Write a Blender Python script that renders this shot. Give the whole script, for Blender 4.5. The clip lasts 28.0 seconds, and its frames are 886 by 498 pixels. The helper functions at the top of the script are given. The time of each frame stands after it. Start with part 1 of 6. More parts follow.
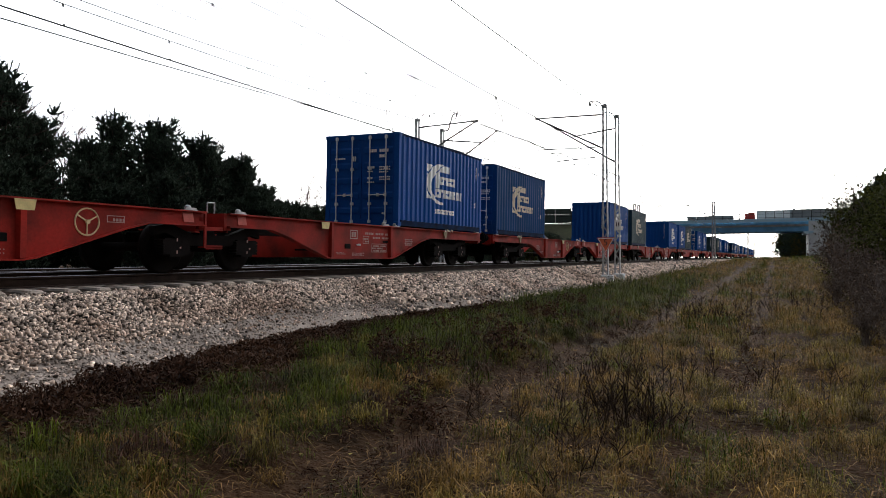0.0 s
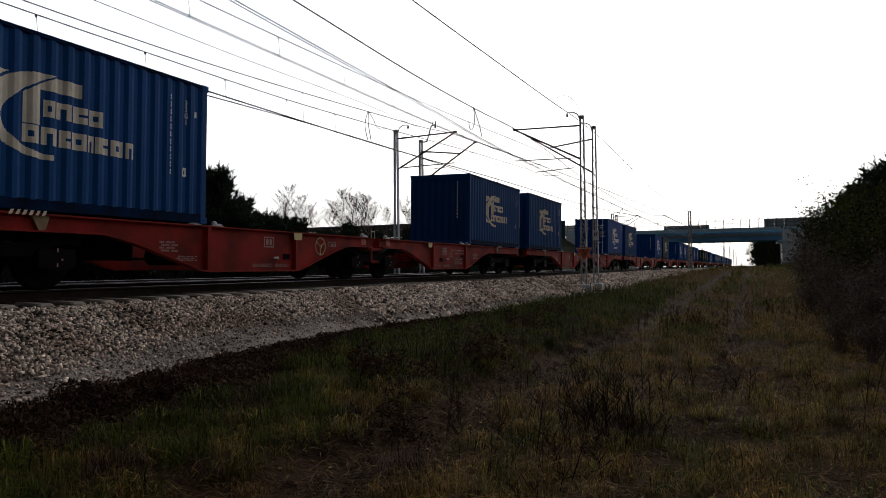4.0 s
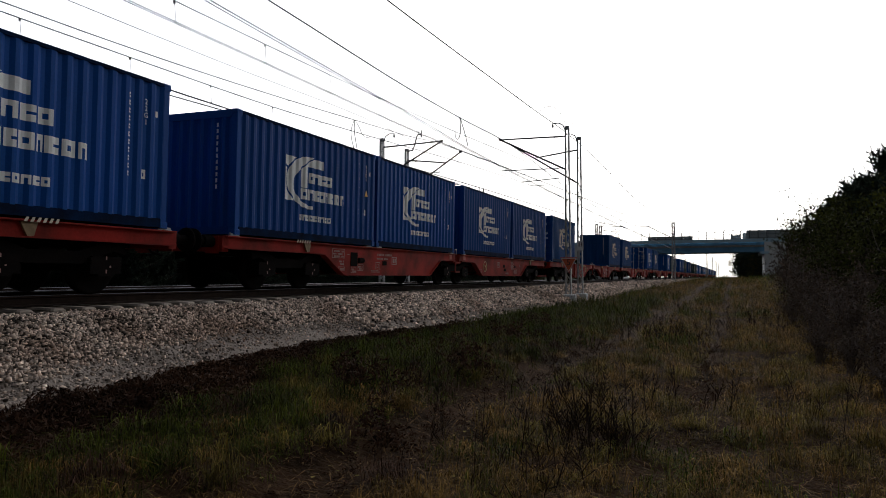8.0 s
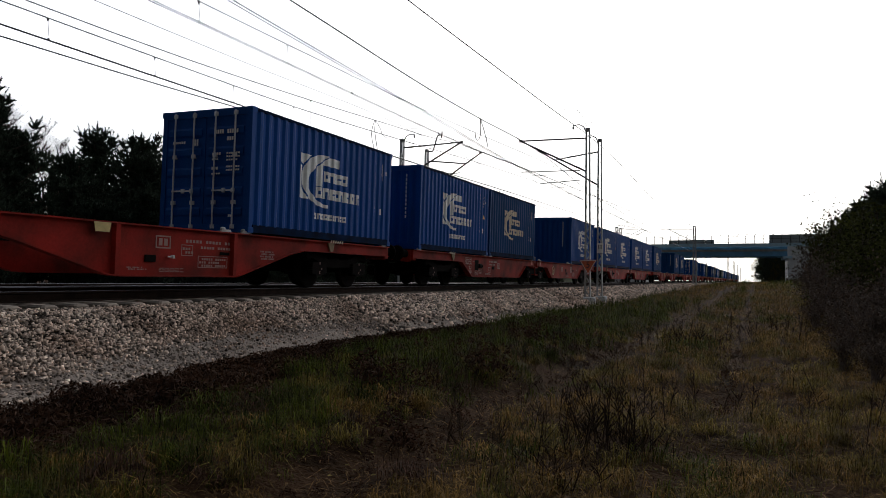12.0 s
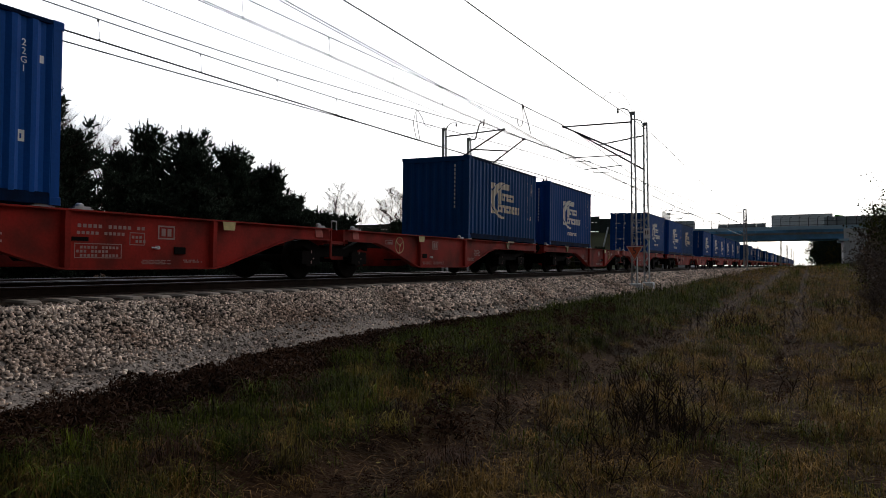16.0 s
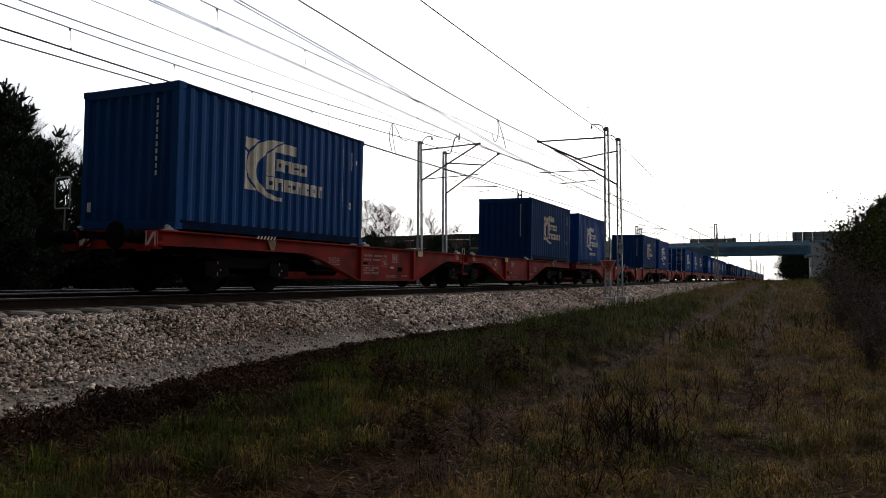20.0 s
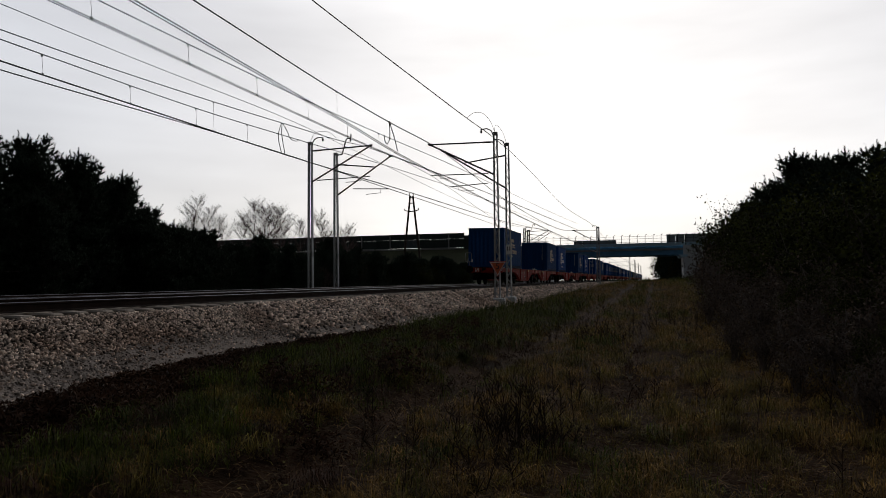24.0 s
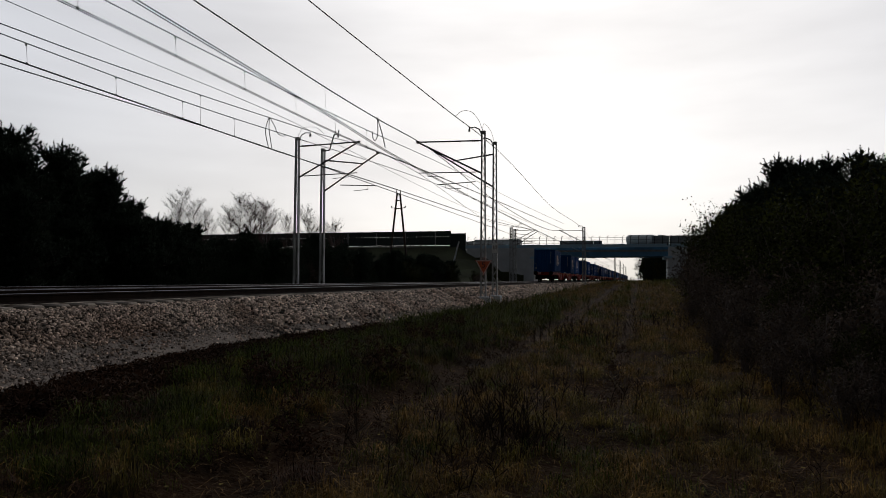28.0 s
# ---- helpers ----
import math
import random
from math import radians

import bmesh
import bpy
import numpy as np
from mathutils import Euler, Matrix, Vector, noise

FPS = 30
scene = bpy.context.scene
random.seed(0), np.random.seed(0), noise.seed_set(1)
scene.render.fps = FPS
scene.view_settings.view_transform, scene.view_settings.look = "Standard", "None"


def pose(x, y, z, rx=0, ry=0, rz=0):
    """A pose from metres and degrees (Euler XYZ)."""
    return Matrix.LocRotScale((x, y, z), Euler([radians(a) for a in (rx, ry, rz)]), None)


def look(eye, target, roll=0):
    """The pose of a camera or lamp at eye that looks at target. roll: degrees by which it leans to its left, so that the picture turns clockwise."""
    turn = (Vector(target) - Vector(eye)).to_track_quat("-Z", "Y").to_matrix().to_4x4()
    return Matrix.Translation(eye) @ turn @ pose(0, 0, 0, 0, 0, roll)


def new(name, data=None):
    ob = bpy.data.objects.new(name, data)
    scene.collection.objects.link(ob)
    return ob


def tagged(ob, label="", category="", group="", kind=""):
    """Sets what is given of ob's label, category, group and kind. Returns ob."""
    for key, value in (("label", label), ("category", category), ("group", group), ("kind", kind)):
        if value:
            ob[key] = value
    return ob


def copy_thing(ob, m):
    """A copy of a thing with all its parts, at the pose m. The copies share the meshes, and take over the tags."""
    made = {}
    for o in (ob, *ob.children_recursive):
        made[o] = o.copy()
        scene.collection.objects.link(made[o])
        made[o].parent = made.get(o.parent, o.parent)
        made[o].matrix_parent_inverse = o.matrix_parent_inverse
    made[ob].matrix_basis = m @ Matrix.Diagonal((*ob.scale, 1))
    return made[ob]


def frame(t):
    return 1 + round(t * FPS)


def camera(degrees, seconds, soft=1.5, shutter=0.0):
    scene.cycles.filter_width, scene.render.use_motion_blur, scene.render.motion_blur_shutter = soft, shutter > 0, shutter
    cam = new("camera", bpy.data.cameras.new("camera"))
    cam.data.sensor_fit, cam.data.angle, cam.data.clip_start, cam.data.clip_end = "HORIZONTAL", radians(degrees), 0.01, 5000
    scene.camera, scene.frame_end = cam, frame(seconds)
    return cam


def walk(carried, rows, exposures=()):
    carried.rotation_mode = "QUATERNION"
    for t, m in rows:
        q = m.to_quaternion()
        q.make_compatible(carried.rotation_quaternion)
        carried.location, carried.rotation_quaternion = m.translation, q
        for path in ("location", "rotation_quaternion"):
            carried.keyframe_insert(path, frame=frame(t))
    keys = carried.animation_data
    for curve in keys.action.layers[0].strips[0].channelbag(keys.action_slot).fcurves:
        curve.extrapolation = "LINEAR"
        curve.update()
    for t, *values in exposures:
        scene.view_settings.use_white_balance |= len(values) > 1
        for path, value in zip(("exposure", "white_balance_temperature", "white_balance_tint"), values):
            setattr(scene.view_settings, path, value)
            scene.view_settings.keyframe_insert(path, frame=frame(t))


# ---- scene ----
cam = camera(64.4, 28.0, soft=0.8)
# seconds, yaw from the track's line, tilt, lean; the camera is hand-held at one spot
TURNS = (
    (0, 25.30, 0.70, 0.11),
    (0.5, 25.47, 0.63, 0.26),
    (1, 24.63, 0.78, 0.44),
    (1.5, 24.34, 0.71, 0.38),
    (2, 23.93, 0.93, 0.39),
    (2.5, 24.27, 1.18, 0.59),
    (4.5, 23.11, 1.77, 0.41),
    (5, 22.70, 2.00, 0.26),
    (5.5, 23.30, 2.13, 0.17),
    (6, 23.03, 2.14, 0.39),
    (6.5, 23.15, 2.10, 0.16),
    (7, 23.10, 2.11, 0.25),
    (7.5, 22.53, 2.29, 0.31),
    (8, 22.40, 2.30, 0.10),
    (8.5, 22.34, 2.64, 0.29),
    (9, 22.61, 2.52, 0.48),
    (9.5, 22.50, 2.01, 0.08),
    (10, 22.51, 1.75, -0.56),
    (10.5, 22.45, 2.13, -0.95),
    (11, 22.96, 2.17, -1.00),
    (11.5, 22.91, 2.03, -0.77),
    (12, 23.91, 2.36, -0.62),
    (12.5, 24.29, 2.24, -0.68),
    (14.5, 26.52, 2.24, -0.09),
    (15, 27.02, 1.84, -0.21),
    (15.5, 27.15, 1.77, -0.23),
    (16, 27.52, 1.42, 0.21),
    (16.5, 28.12, 1.27, 0.12),
    (17, 28.06, 1.36, 0.19),
    (17.5, 27.97, 1.63, -0.08),
    (18, 27.94, 1.78, -0.36),
    (18.5, 28.40, 2.00, -0.35),
    (19, 28.80, 1.68, -0.32),
    (19.5, 27.73, 2.18, -0.22),
    (20, 25.48, 2.50, 0.02),
    (20.5, 23.77, 2.78, 0.62),
    (21, 20.23, 2.18, 0.48),
    (21.5, 18.56, 2.11, 0.49),
    (22, 17.17, 2.28, 0.42),
    (22.5, 17.20, 2.45, 0.53),
    (24.5, 16.64, 2.65, 0.63),
    (25, 16.75, 2.54, 0.53),
    (25.5, 16.74, 2.53, 0.26),
    (26, 16.50, 2.66, -0.05),
    (26.5, 16.16, 2.78, -0.17),
    (27, 15.96, 2.63, -0.01),
    (27.5, 15.82, 2.55, -0.16),
    (28, 15.57, 2.46, -0.23),
)
EXPOSURES = [(0, -0.32), (1, -0.36), (2.0, -0.22), (2.5, -0.25), (4.5, -1.95), (6.5, -1.95), (8, -1.5), (12, -1.45), (16, -1.45), (20, -1.5), (22, -2.25), (25, -2.5), (28, -2.55)]
walk(cam, [(t, pose(0, 0, 0, 90 + tilt, lean, yaw)) for t, yaw, tilt, lean in TURNS], EXPOSURES)

# ---- light ----
SUN_AZ, SUN_EL = -6.0, 20.0
world = bpy.data.worlds.new("sky")
scene.world = world
world.use_nodes = True
wn, wl = world.node_tree.nodes, world.node_tree.links
wn.clear()
sky = wn.new("ShaderNodeTexSky")
sky.sky_type = "NISHITA"
sky.sun_disc = False
sky.sun_elevation, sky.sun_rotation = radians(SUN_EL), radians(SUN_AZ)
sky.air_density, sky.dust_density, sky.ozone_density = 1.0, 3.0, 1.0
flat = wn.new("ShaderNodeGamma")
flat.inputs["Gamma"].default_value = 0.21
pale = wn.new("ShaderNodeHueSaturation")
pale.inputs["Saturation"].default_value = 0.8
cloud = wn.new("ShaderNodeTexNoise")
cloud.inputs["Scale"].default_value = 2.2
cloud.inputs["Detail"].default_value = 5.0
cmap = wn.new("ShaderNodeMapping")
cmap.inputs["Scale"].default_value = (1.0, 1.0, 5.0)
ctex = wn.new("ShaderNodeTexCoord")
cramp = wn.new("ShaderNodeMapRange")
cramp.inputs["From Min"].default_value, cramp.inputs["From Max"].default_value = 0.3, 0.7
cramp.inputs["To Min"].default_value, cramp.inputs["To Max"].default_value = 0.86, 1.1
cmul = wn.new("ShaderNodeMixRGB")
cmul.blend_type = "MULTIPLY"
cmul.inputs["Fac"].default_value = 1.0
bg = wn.new("ShaderNodeBackground")
bg.inputs["Strength"].default_value = 2.75
wo = wn.new("ShaderNodeOutputWorld")
wl.new(ctex.outputs["Generated"], cmap.inputs["Vector"])
wl.new(cmap.outputs["Vector"], cloud.inputs["Vector"])
wl.new(cloud.outputs["Fac"], cramp.inputs["Value"])
wl.new(sky.outputs["Color"], flat.inputs["Color"])
wl.new(flat.outputs["Color"], pale.inputs["Color"])
wl.new(pale.outputs["Color"], cmul.inputs["Color1"])
wl.new(cramp.outputs["Result"], cmul.inputs["Color2"])
# the overcast is brightest on the side of the hidden sun and falls off broadly away from it
side = wn.new("ShaderNodeVectorMath")
side.operation = "DOT_PRODUCT"
side.inputs[1].default_value = (-0.30, 0.953, 0.0)
fall = wn.new("ShaderNodeMapRange")
fall.inputs["From Min"].default_value, fall.inputs["From Max"].default_value = -0.4, 0.8
fall.inputs["To Min"].default_value, fall.inputs["To Max"].default_value = 0.06, 1.0
cfall = wn.new("ShaderNodeMixRGB")
cfall.blend_type = "MULTIPLY"
cfall.inputs["Fac"].default_value = 1.0
wl.new(ctex.outputs["Generated"], side.inputs[0])
wl.new(side.outputs["Value"], fall.inputs["Value"])
wl.new(cmul.outputs["Color"], cfall.inputs["Color1"])
wl.new(fall.outputs["Result"], cfall.inputs["Color2"])
tint = wn.new("ShaderNodeMixRGB")
tint.blend_type = "MULTIPLY"
tint.inputs["Fac"].default_value = 1.0
tint.inputs["Color2"].default_value = (0.985, 0.995, 1.04, 1)
wl.new(cfall.outputs["Color"], tint.inputs["Color1"])
wl.new(tint.outputs["Color"], bg.inputs["Color"])
wl.new(bg.outputs["Background"], wo.inputs["Surface"])
sun = new("sun", bpy.data.lights.new("sun", "SUN"))
sun.data.energy, sun.data.angle, sun.data.color = 0.9, radians(11), (1.0, 0.93, 0.84)
sun_way = Vector((math.sin(radians(SUN_AZ)) * math.cos(radians(SUN_EL)), math.cos(radians(SUN_AZ)) * math.cos(radians(SUN_EL)), math.sin(radians(SUN_EL))))
sun.matrix_world = look(sun_way * 50, (0, 0, 0))

# ---- materials ----


def material(name, rgb, rough=0.7, metal=0.0, vary=0.25, scale=3.0, fine=40.0, bump=0.2, bump_dist=0.01, second=None, random_tint=0.0, island=0.0, spec=0.5, streak=None):
    """A surface with large and fine variation of colour, gloss and relief; second: a colour of stains."""
    m = bpy.data.materials.new(name)
    m.use_nodes = True
    n, l = m.node_tree.nodes, m.node_tree.links
    b = n["Principled BSDF"]
    b.inputs["Metallic"].default_value = metal
    b.inputs["Specular IOR Level"].default_value = spec
    tc = n.new("ShaderNodeTexCoord")
    big = n.new("ShaderNodeTexNoise")
    big.inputs["Scale"].default_value, big.inputs["Detail"].default_value = scale, 5
    small = n.new("ShaderNodeTexNoise")
    small.inputs["Scale"].default_value, small.inputs["Detail"].default_value = fine, 3
    if streak:
        mp = n.new("ShaderNodeMapping")
        mp.inputs["Scale"].default_value = streak
        l.new(tc.outputs["Object"], mp.inputs["Vector"])
        l.new(mp.outputs["Vector"], big.inputs["Vector"])
    else:
        l.new(tc.outputs["Object"], big.inputs["Vector"])
    l.new(tc.outputs["Object"], small.inputs["Vector"])
    ramp = n.new("ShaderNodeMapRange")
    ramp.inputs["From Min"].default_value, ramp.inputs["From Max"].default_value = 0.35, 0.68
    l.new(big.outputs["Fac"], ramp.inputs["Value"])
    mix = n.new("ShaderNodeMixRGB")
    two = second or tuple(c * (1 - vary) for c in rgb)
    mix.inputs["Color1"].default_value, mix.inputs["Color2"].default_value = (*rgb, 1), (*two, 1)
    l.new(ramp.outputs["Result"], mix.inputs["Fac"])
    val = n.new("ShaderNodeMapRange")
    val.inputs["To Min"].default_value, val.inputs["To Max"].default_value = 1 - vary, 1 + vary
    l.new(small.outputs["Fac"], val.inputs["Value"])
    mul = n.new("ShaderNodeMixRGB")
    mul.blend_type, mul.inputs["Fac"].default_value = "MULTIPLY", 1.0
    l.new(mix.outputs["Color"], mul.inputs["Color1"])
    l.new(val.outputs["Result"], mul.inputs["Color2"])
    out = mul.outputs["Color"]
    for amount, node, socket in ((random_tint, "ShaderNodeObjectInfo", "Random"), (island, "ShaderNodeNewGeometry", "Random Per Island")):
        if amount:
            info = n.new(node)
            rr = n.new("ShaderNodeMapRange")
            rr.inputs["To Min"].default_value, rr.inputs["To Max"].default_value = 1 - amount, 1 + amount
            l.new(info.outputs[socket], rr.inputs["Value"])
            m2 = n.new("ShaderNodeMixRGB")
            m2.blend_type, m2.inputs["Fac"].default_value = "MULTIPLY", 1.0
            l.new(out, m2.inputs["Color1"])
            l.new(rr.outputs["Result"], m2.inputs["Color2"])
            out = m2.outputs["Color"]
    l.new(out, b.inputs["Base Color"])
    rg = n.new("ShaderNodeMapRange")
    rg.inputs["To Min"].default_value, rg.inputs["To Max"].default_value = max(0.05, rough - 0.12), min(1, rough + 0.12)
    l.new(big.outputs["Fac"], rg.inputs["Value"])
    l.new(rg.outputs["Result"], b.inputs["Roughness"])
    if bump:
        bp = n.new("ShaderNodeBump")
        bp.inputs["Strength"].default_value, bp.inputs["Distance"].default_value = bump, bump_dist
        l.new(small.outputs["Fac"], bp.inputs["Height"])
        l.new(bp.outputs["Normal"], b.inputs["Normal"])
    return m


def leafy(name, rgb, two, through_light=0.2, island=0.75, scale=0.5):
    """Leaves and blades: a matt skin that lets some light through."""
    m = material(name, rgb, 0.75, 0, 0.4, scale, 7, 0, second=two, island=island, spec=0.05)
    n, l = m.node_tree.nodes, m.node_tree.links
    b = n["Principled BSDF"]
    tr = n.new("ShaderNodeBsdfTranslucent")
    mixs = n.new("ShaderNodeMixShader")
    mixs.inputs["Fac"].default_value = through_light
    l.new(b.inputs["Base Color"].links[0].from_socket, tr.inputs["Color"])
    l.new(b.outputs["BSDF"], mixs.inputs[1])
    l.new(tr.outputs["BSDF"], mixs.inputs[2])
    l.new(mixs.outputs["Shader"], n["Material Output"].inputs["Surface"])
    return m


BLUE = material("blue_container_paint", (0.003, 0.074, 0.325), 0.55, 0, 0.22, 1.1, 30, 0.1, 0.004, (0.004, 0.066, 0.26), random_tint=0.12, spec=0.12, streak=(1.5, 1.5, 0.35))
# Darker than the wall paint: shade along the container rails is painted in.
RAIL_SHADE = material("shaded_navy_rail_paint", (0.003, 0.020, 0.070), 0.8, 0, 0.35, 2.0, 30, 0.1, 0.004, (0.006, 0.010, 0.022), spec=0.04)
TEAL = material("faded_blue_container_paint", (0.004, 0.068, 0.24), 0.6, 0, 0.28, 1.3, 30, 0.1, 0.004, (0.006, 0.058, 0.185), random_tint=0.15, spec=0.12, streak=(1.5, 1.5, 0.35))
GREENISH = material("green_container_paint", (0.015, 0.05, 0.062), 0.55, 0, 0.25, 1.3, 30, 0.1, 0.004, random_tint=0.2, spec=0.25)
WHITE = material("white_marking_paint", (0.87, 0.87, 0.85), 0.55, 0, 0.15, 4, 50, 0, second=(0.75, 0.75, 0.72))
CREAM = material("aged_marking_paint", (0.74, 0.65, 0.51), 0.6, 0, 0.15, 4, 50, 0, second=(0.60, 0.52, 0.41))
RED = material("red_wagon_paint", (0.36, 0.020, 0.012), 0.65, 0, 0.3, 1.6, 25, 0.15, 0.004, (0.13, 0.016, 0.010), random_tint=0.15, spec=0.12)
# Brake dust; the near-black also holds painted-in shade from under the wagons.
DIRT_SHADE = material("brake_dust_and_shade_black", (0.0065, 0.0052, 0.0048), 0.95, 0, 0.4, 4, 30, 0.3, 0.006, (0.011, 0.008, 0.007), spec=0.06)
STEEL = material("bare_steel", (0.45, 0.45, 0.46), 0.3, 0.9, 0.2, 5, 60, 0.05, 0.002)
RAILHEAD = material("polished_rail_head", (0.13, 0.13, 0.14), 0.5, 1.0, 0.12, 3, 60, 0.03, 0.001)
RAILRUST = material("rusty_rail_side", (0.028, 0.016, 0.011), 0.9, 0, 0.4, 5, 50, 0.3, 0.004, spec=0.15)
GALV = material("galvanised_steel", (0.56, 0.57, 0.57), 0.6, 0.2, 0.25, 3, 40, 0.1, 0.002, (0.28, 0.28, 0.27))
TUBE = material("weathered_bracket_tube", (0.05, 0.05, 0.05), 0.6, 0.4, 0.25, 4, 40, 0.05, 0.002)
WIRE = material("dark_wire", (0.03, 0.028, 0.026), 0.6, 0.4, 0.2, 4, 40, 0)
INSUL = material("brown_insulator", (0.06, 0.025, 0.018), 0.25, 0, 0.2, 6, 40, 0)
CONC = material("grey_concrete", (0.36, 0.35, 0.33), 0.85, 0, 0.2, 1.2, 30, 0.3, 0.006, (0.24, 0.235, 0.22))
PALECONC = material("pale_concrete", (0.72, 0.74, 0.75), 0.85, 0, 0.12, 0.5, 14, 0.2, 0.006, (0.58, 0.6, 0.6))
SLEEPER = material("concrete_sleeper", (0.58, 0.47, 0.37), 0.9, 0, 0.25, 3, 40, 0.4, 0.006, (0.2, 0.17, 0.14), random_tint=0.2)
STONE = material("ballast_stone", (0.62, 0.50, 0.405), 0.9, 0, 0.4, 0.8, 25, 0.2, 0.006, (0.30, 0.21, 0.155), island=0.95, spec=0.2)
# Near-black bed: shade in the gaps between stones is put into the colour.
GRAVEL_SHADE = material("ballast_bed", (0.016, 0.013, 0.011), 0.95, 0, 0.6, 1.2, 18, 1.0, 0.05, (0.028, 0.023, 0.02), spec=0.05)
SAND = material("pale_gravel_toe", (0.30, 0.25, 0.21), 0.95, 0, 0.4, 1.5, 35, 0.6, 0.02, (0.15, 0.12, 0.10), island=0.7, spec=0.1)
SOIL = material("dark_soil_and_litter", (0.050, 0.027, 0.014), 0.95, 0, 0.75, 1.1, 16, 1.0, 0.06, (0.016, 0.0095, 0.005), spec=0.02)
STRAW = leafy("fallen_straw_litter", (0.13, 0.072, 0.024), (0.055, 0.032, 0.013), 0.1, 0.9)
GREEN = leafy("green_grass", (0.076, 0.090, 0.009), (0.017, 0.022, 0.004), 0.25, 0.92, 1.7)
DRY = leafy("dry_grass", (0.25, 0.148, 0.036), (0.08, 0.045, 0.013), 0.25, 0.95, 1.9)
OLIVE = leafy("olive_grass", (0.175, 0.130, 0.024), (0.05, 0.037, 0.009), 0.25, 0.95, 1.9)
WEED = leafy("withered_weed_stalk", (0.045, 0.028, 0.018), (0.03, 0.02, 0.014), 0.1)
BROWN = leafy("dead_undergrowth", (0.070, 0.036, 0.021), (0.030, 0.015, 0.010), 0.1, 0.85)
NEEDLE = leafy("pine_needles", (0.052, 0.070, 0.048), (0.026, 0.038, 0.026), 0.12)
LEAF = leafy("shrub_leaves", (0.044, 0.048, 0.010), (0.014, 0.017, 0.005), 0.25, 0.9, 1.2)
YLEAF = leafy("yellowing_leaves", (0.16, 0.12, 0.03), (0.09, 0.08, 0.022), 0.3)
BRUSH = leafy("grey_brown_brush", (0.105, 0.075, 0.055), (0.05, 0.036, 0.028), 0.15, 0.8)
BRUSHWOOD = material("grey_brown_stems", (0.13, 0.10, 0.085), 0.9, 0, 0.3, 4, 30, 0.2, 0.004)
BARK = material("rough_bark", (0.07, 0.05, 0.036), 0.95, 0, 0.4, 4, 30, 0.6, 0.02)
TWIG = material("bare_birch_twigs", (0.15, 0.095, 0.08), 0.9, 0, 0.3, 2, 20, 0, second=(0.08, 0.05, 0.042))
GIRDER = material("blue_bridge_paint", (0.16, 0.42, 0.66), 0.5, 0, 0.15, 0.6, 12, 0.05, 0.004, (0.12, 0.30, 0.46))
LIGHTBLUE = material("pale_blue_bridge_paint", (0.46, 0.66, 0.78), 0.5, 0, 0.12, 0.6, 12, 0.05, 0.004)
BARRIER = material("dark_green_noise_panel", (0.022, 0.04, 0.034), 0.6, 0, 0.25, 0.8, 14, 0.1, 0.01, random_tint=0.25)
SCREEN = material("grey_screen_panel", (0.38, 0.45, 0.49), 0.5, 0, 0.1, 0.8, 14, 0)
GLASSY = material("tinted_noise_panel", (0.09, 0.12, 0.125), 0.25, 0, 0.15, 0.8, 14, 0, random_tint=0.1)
BANK = material("embankment_turf", (0.05, 0.058, 0.02), 0.95, 0, 0.4, 0.3, 4, 0.8, 0.08, (0.035, 0.034, 0.014))
ASPHALT = material("asphalt", (0.05, 0.05, 0.05), 0.9, 0, 0.2, 0.6, 20, 0.2, 0.005)
LETTER = material("faded_lettering_paint", (0.42, 0.23, 0.20), 0.6, 0, 0.2, 5, 40, 0)
SIGNRED = material("red_sign_paint", (0.62, 0.05, 0.025), 0.5, 0, 0.1, 5, 40, 0)
SIGNORANGE = material("orange_sign_paint", (0.75, 0.16, 0.06), 0.5, 0, 0.1, 5, 40, 0)
YELLOW = material("yellow_label", (0.75, 0.42, 0.04), 0.5, 0, 0.15, 5, 40, 0)
TARP = material("white_trailer_side", (0.72, 0.73, 0.72), 0.5, 0, 0.08, 0.5, 10, 0.05, 0.01)
GREYTARP = material("grey_trailer_side", (0.33, 0.35, 0.36), 0.5, 0, 0.1, 0.5, 10, 0.05, 0.01)
CABRED = material("red_cab_paint", (0.5, 0.03, 0.02), 0.35, 0, 0.1, 1, 20, 0)
CABGREEN = material("green_cab_paint", (0.12, 0.42, 0.03), 0.35, 0, 0.1, 1, 20, 0)
RUBBER = material("black_rubber", (0.02, 0.02, 0.02), 0.85, 0, 0.2, 4, 40, 0.1, 0.003)
WINDOW = material("dark_window_glass", (0.02, 0.025, 0.03), 0.08, 0, 0.1, 1, 10, 0)

# ---- mesh building ----


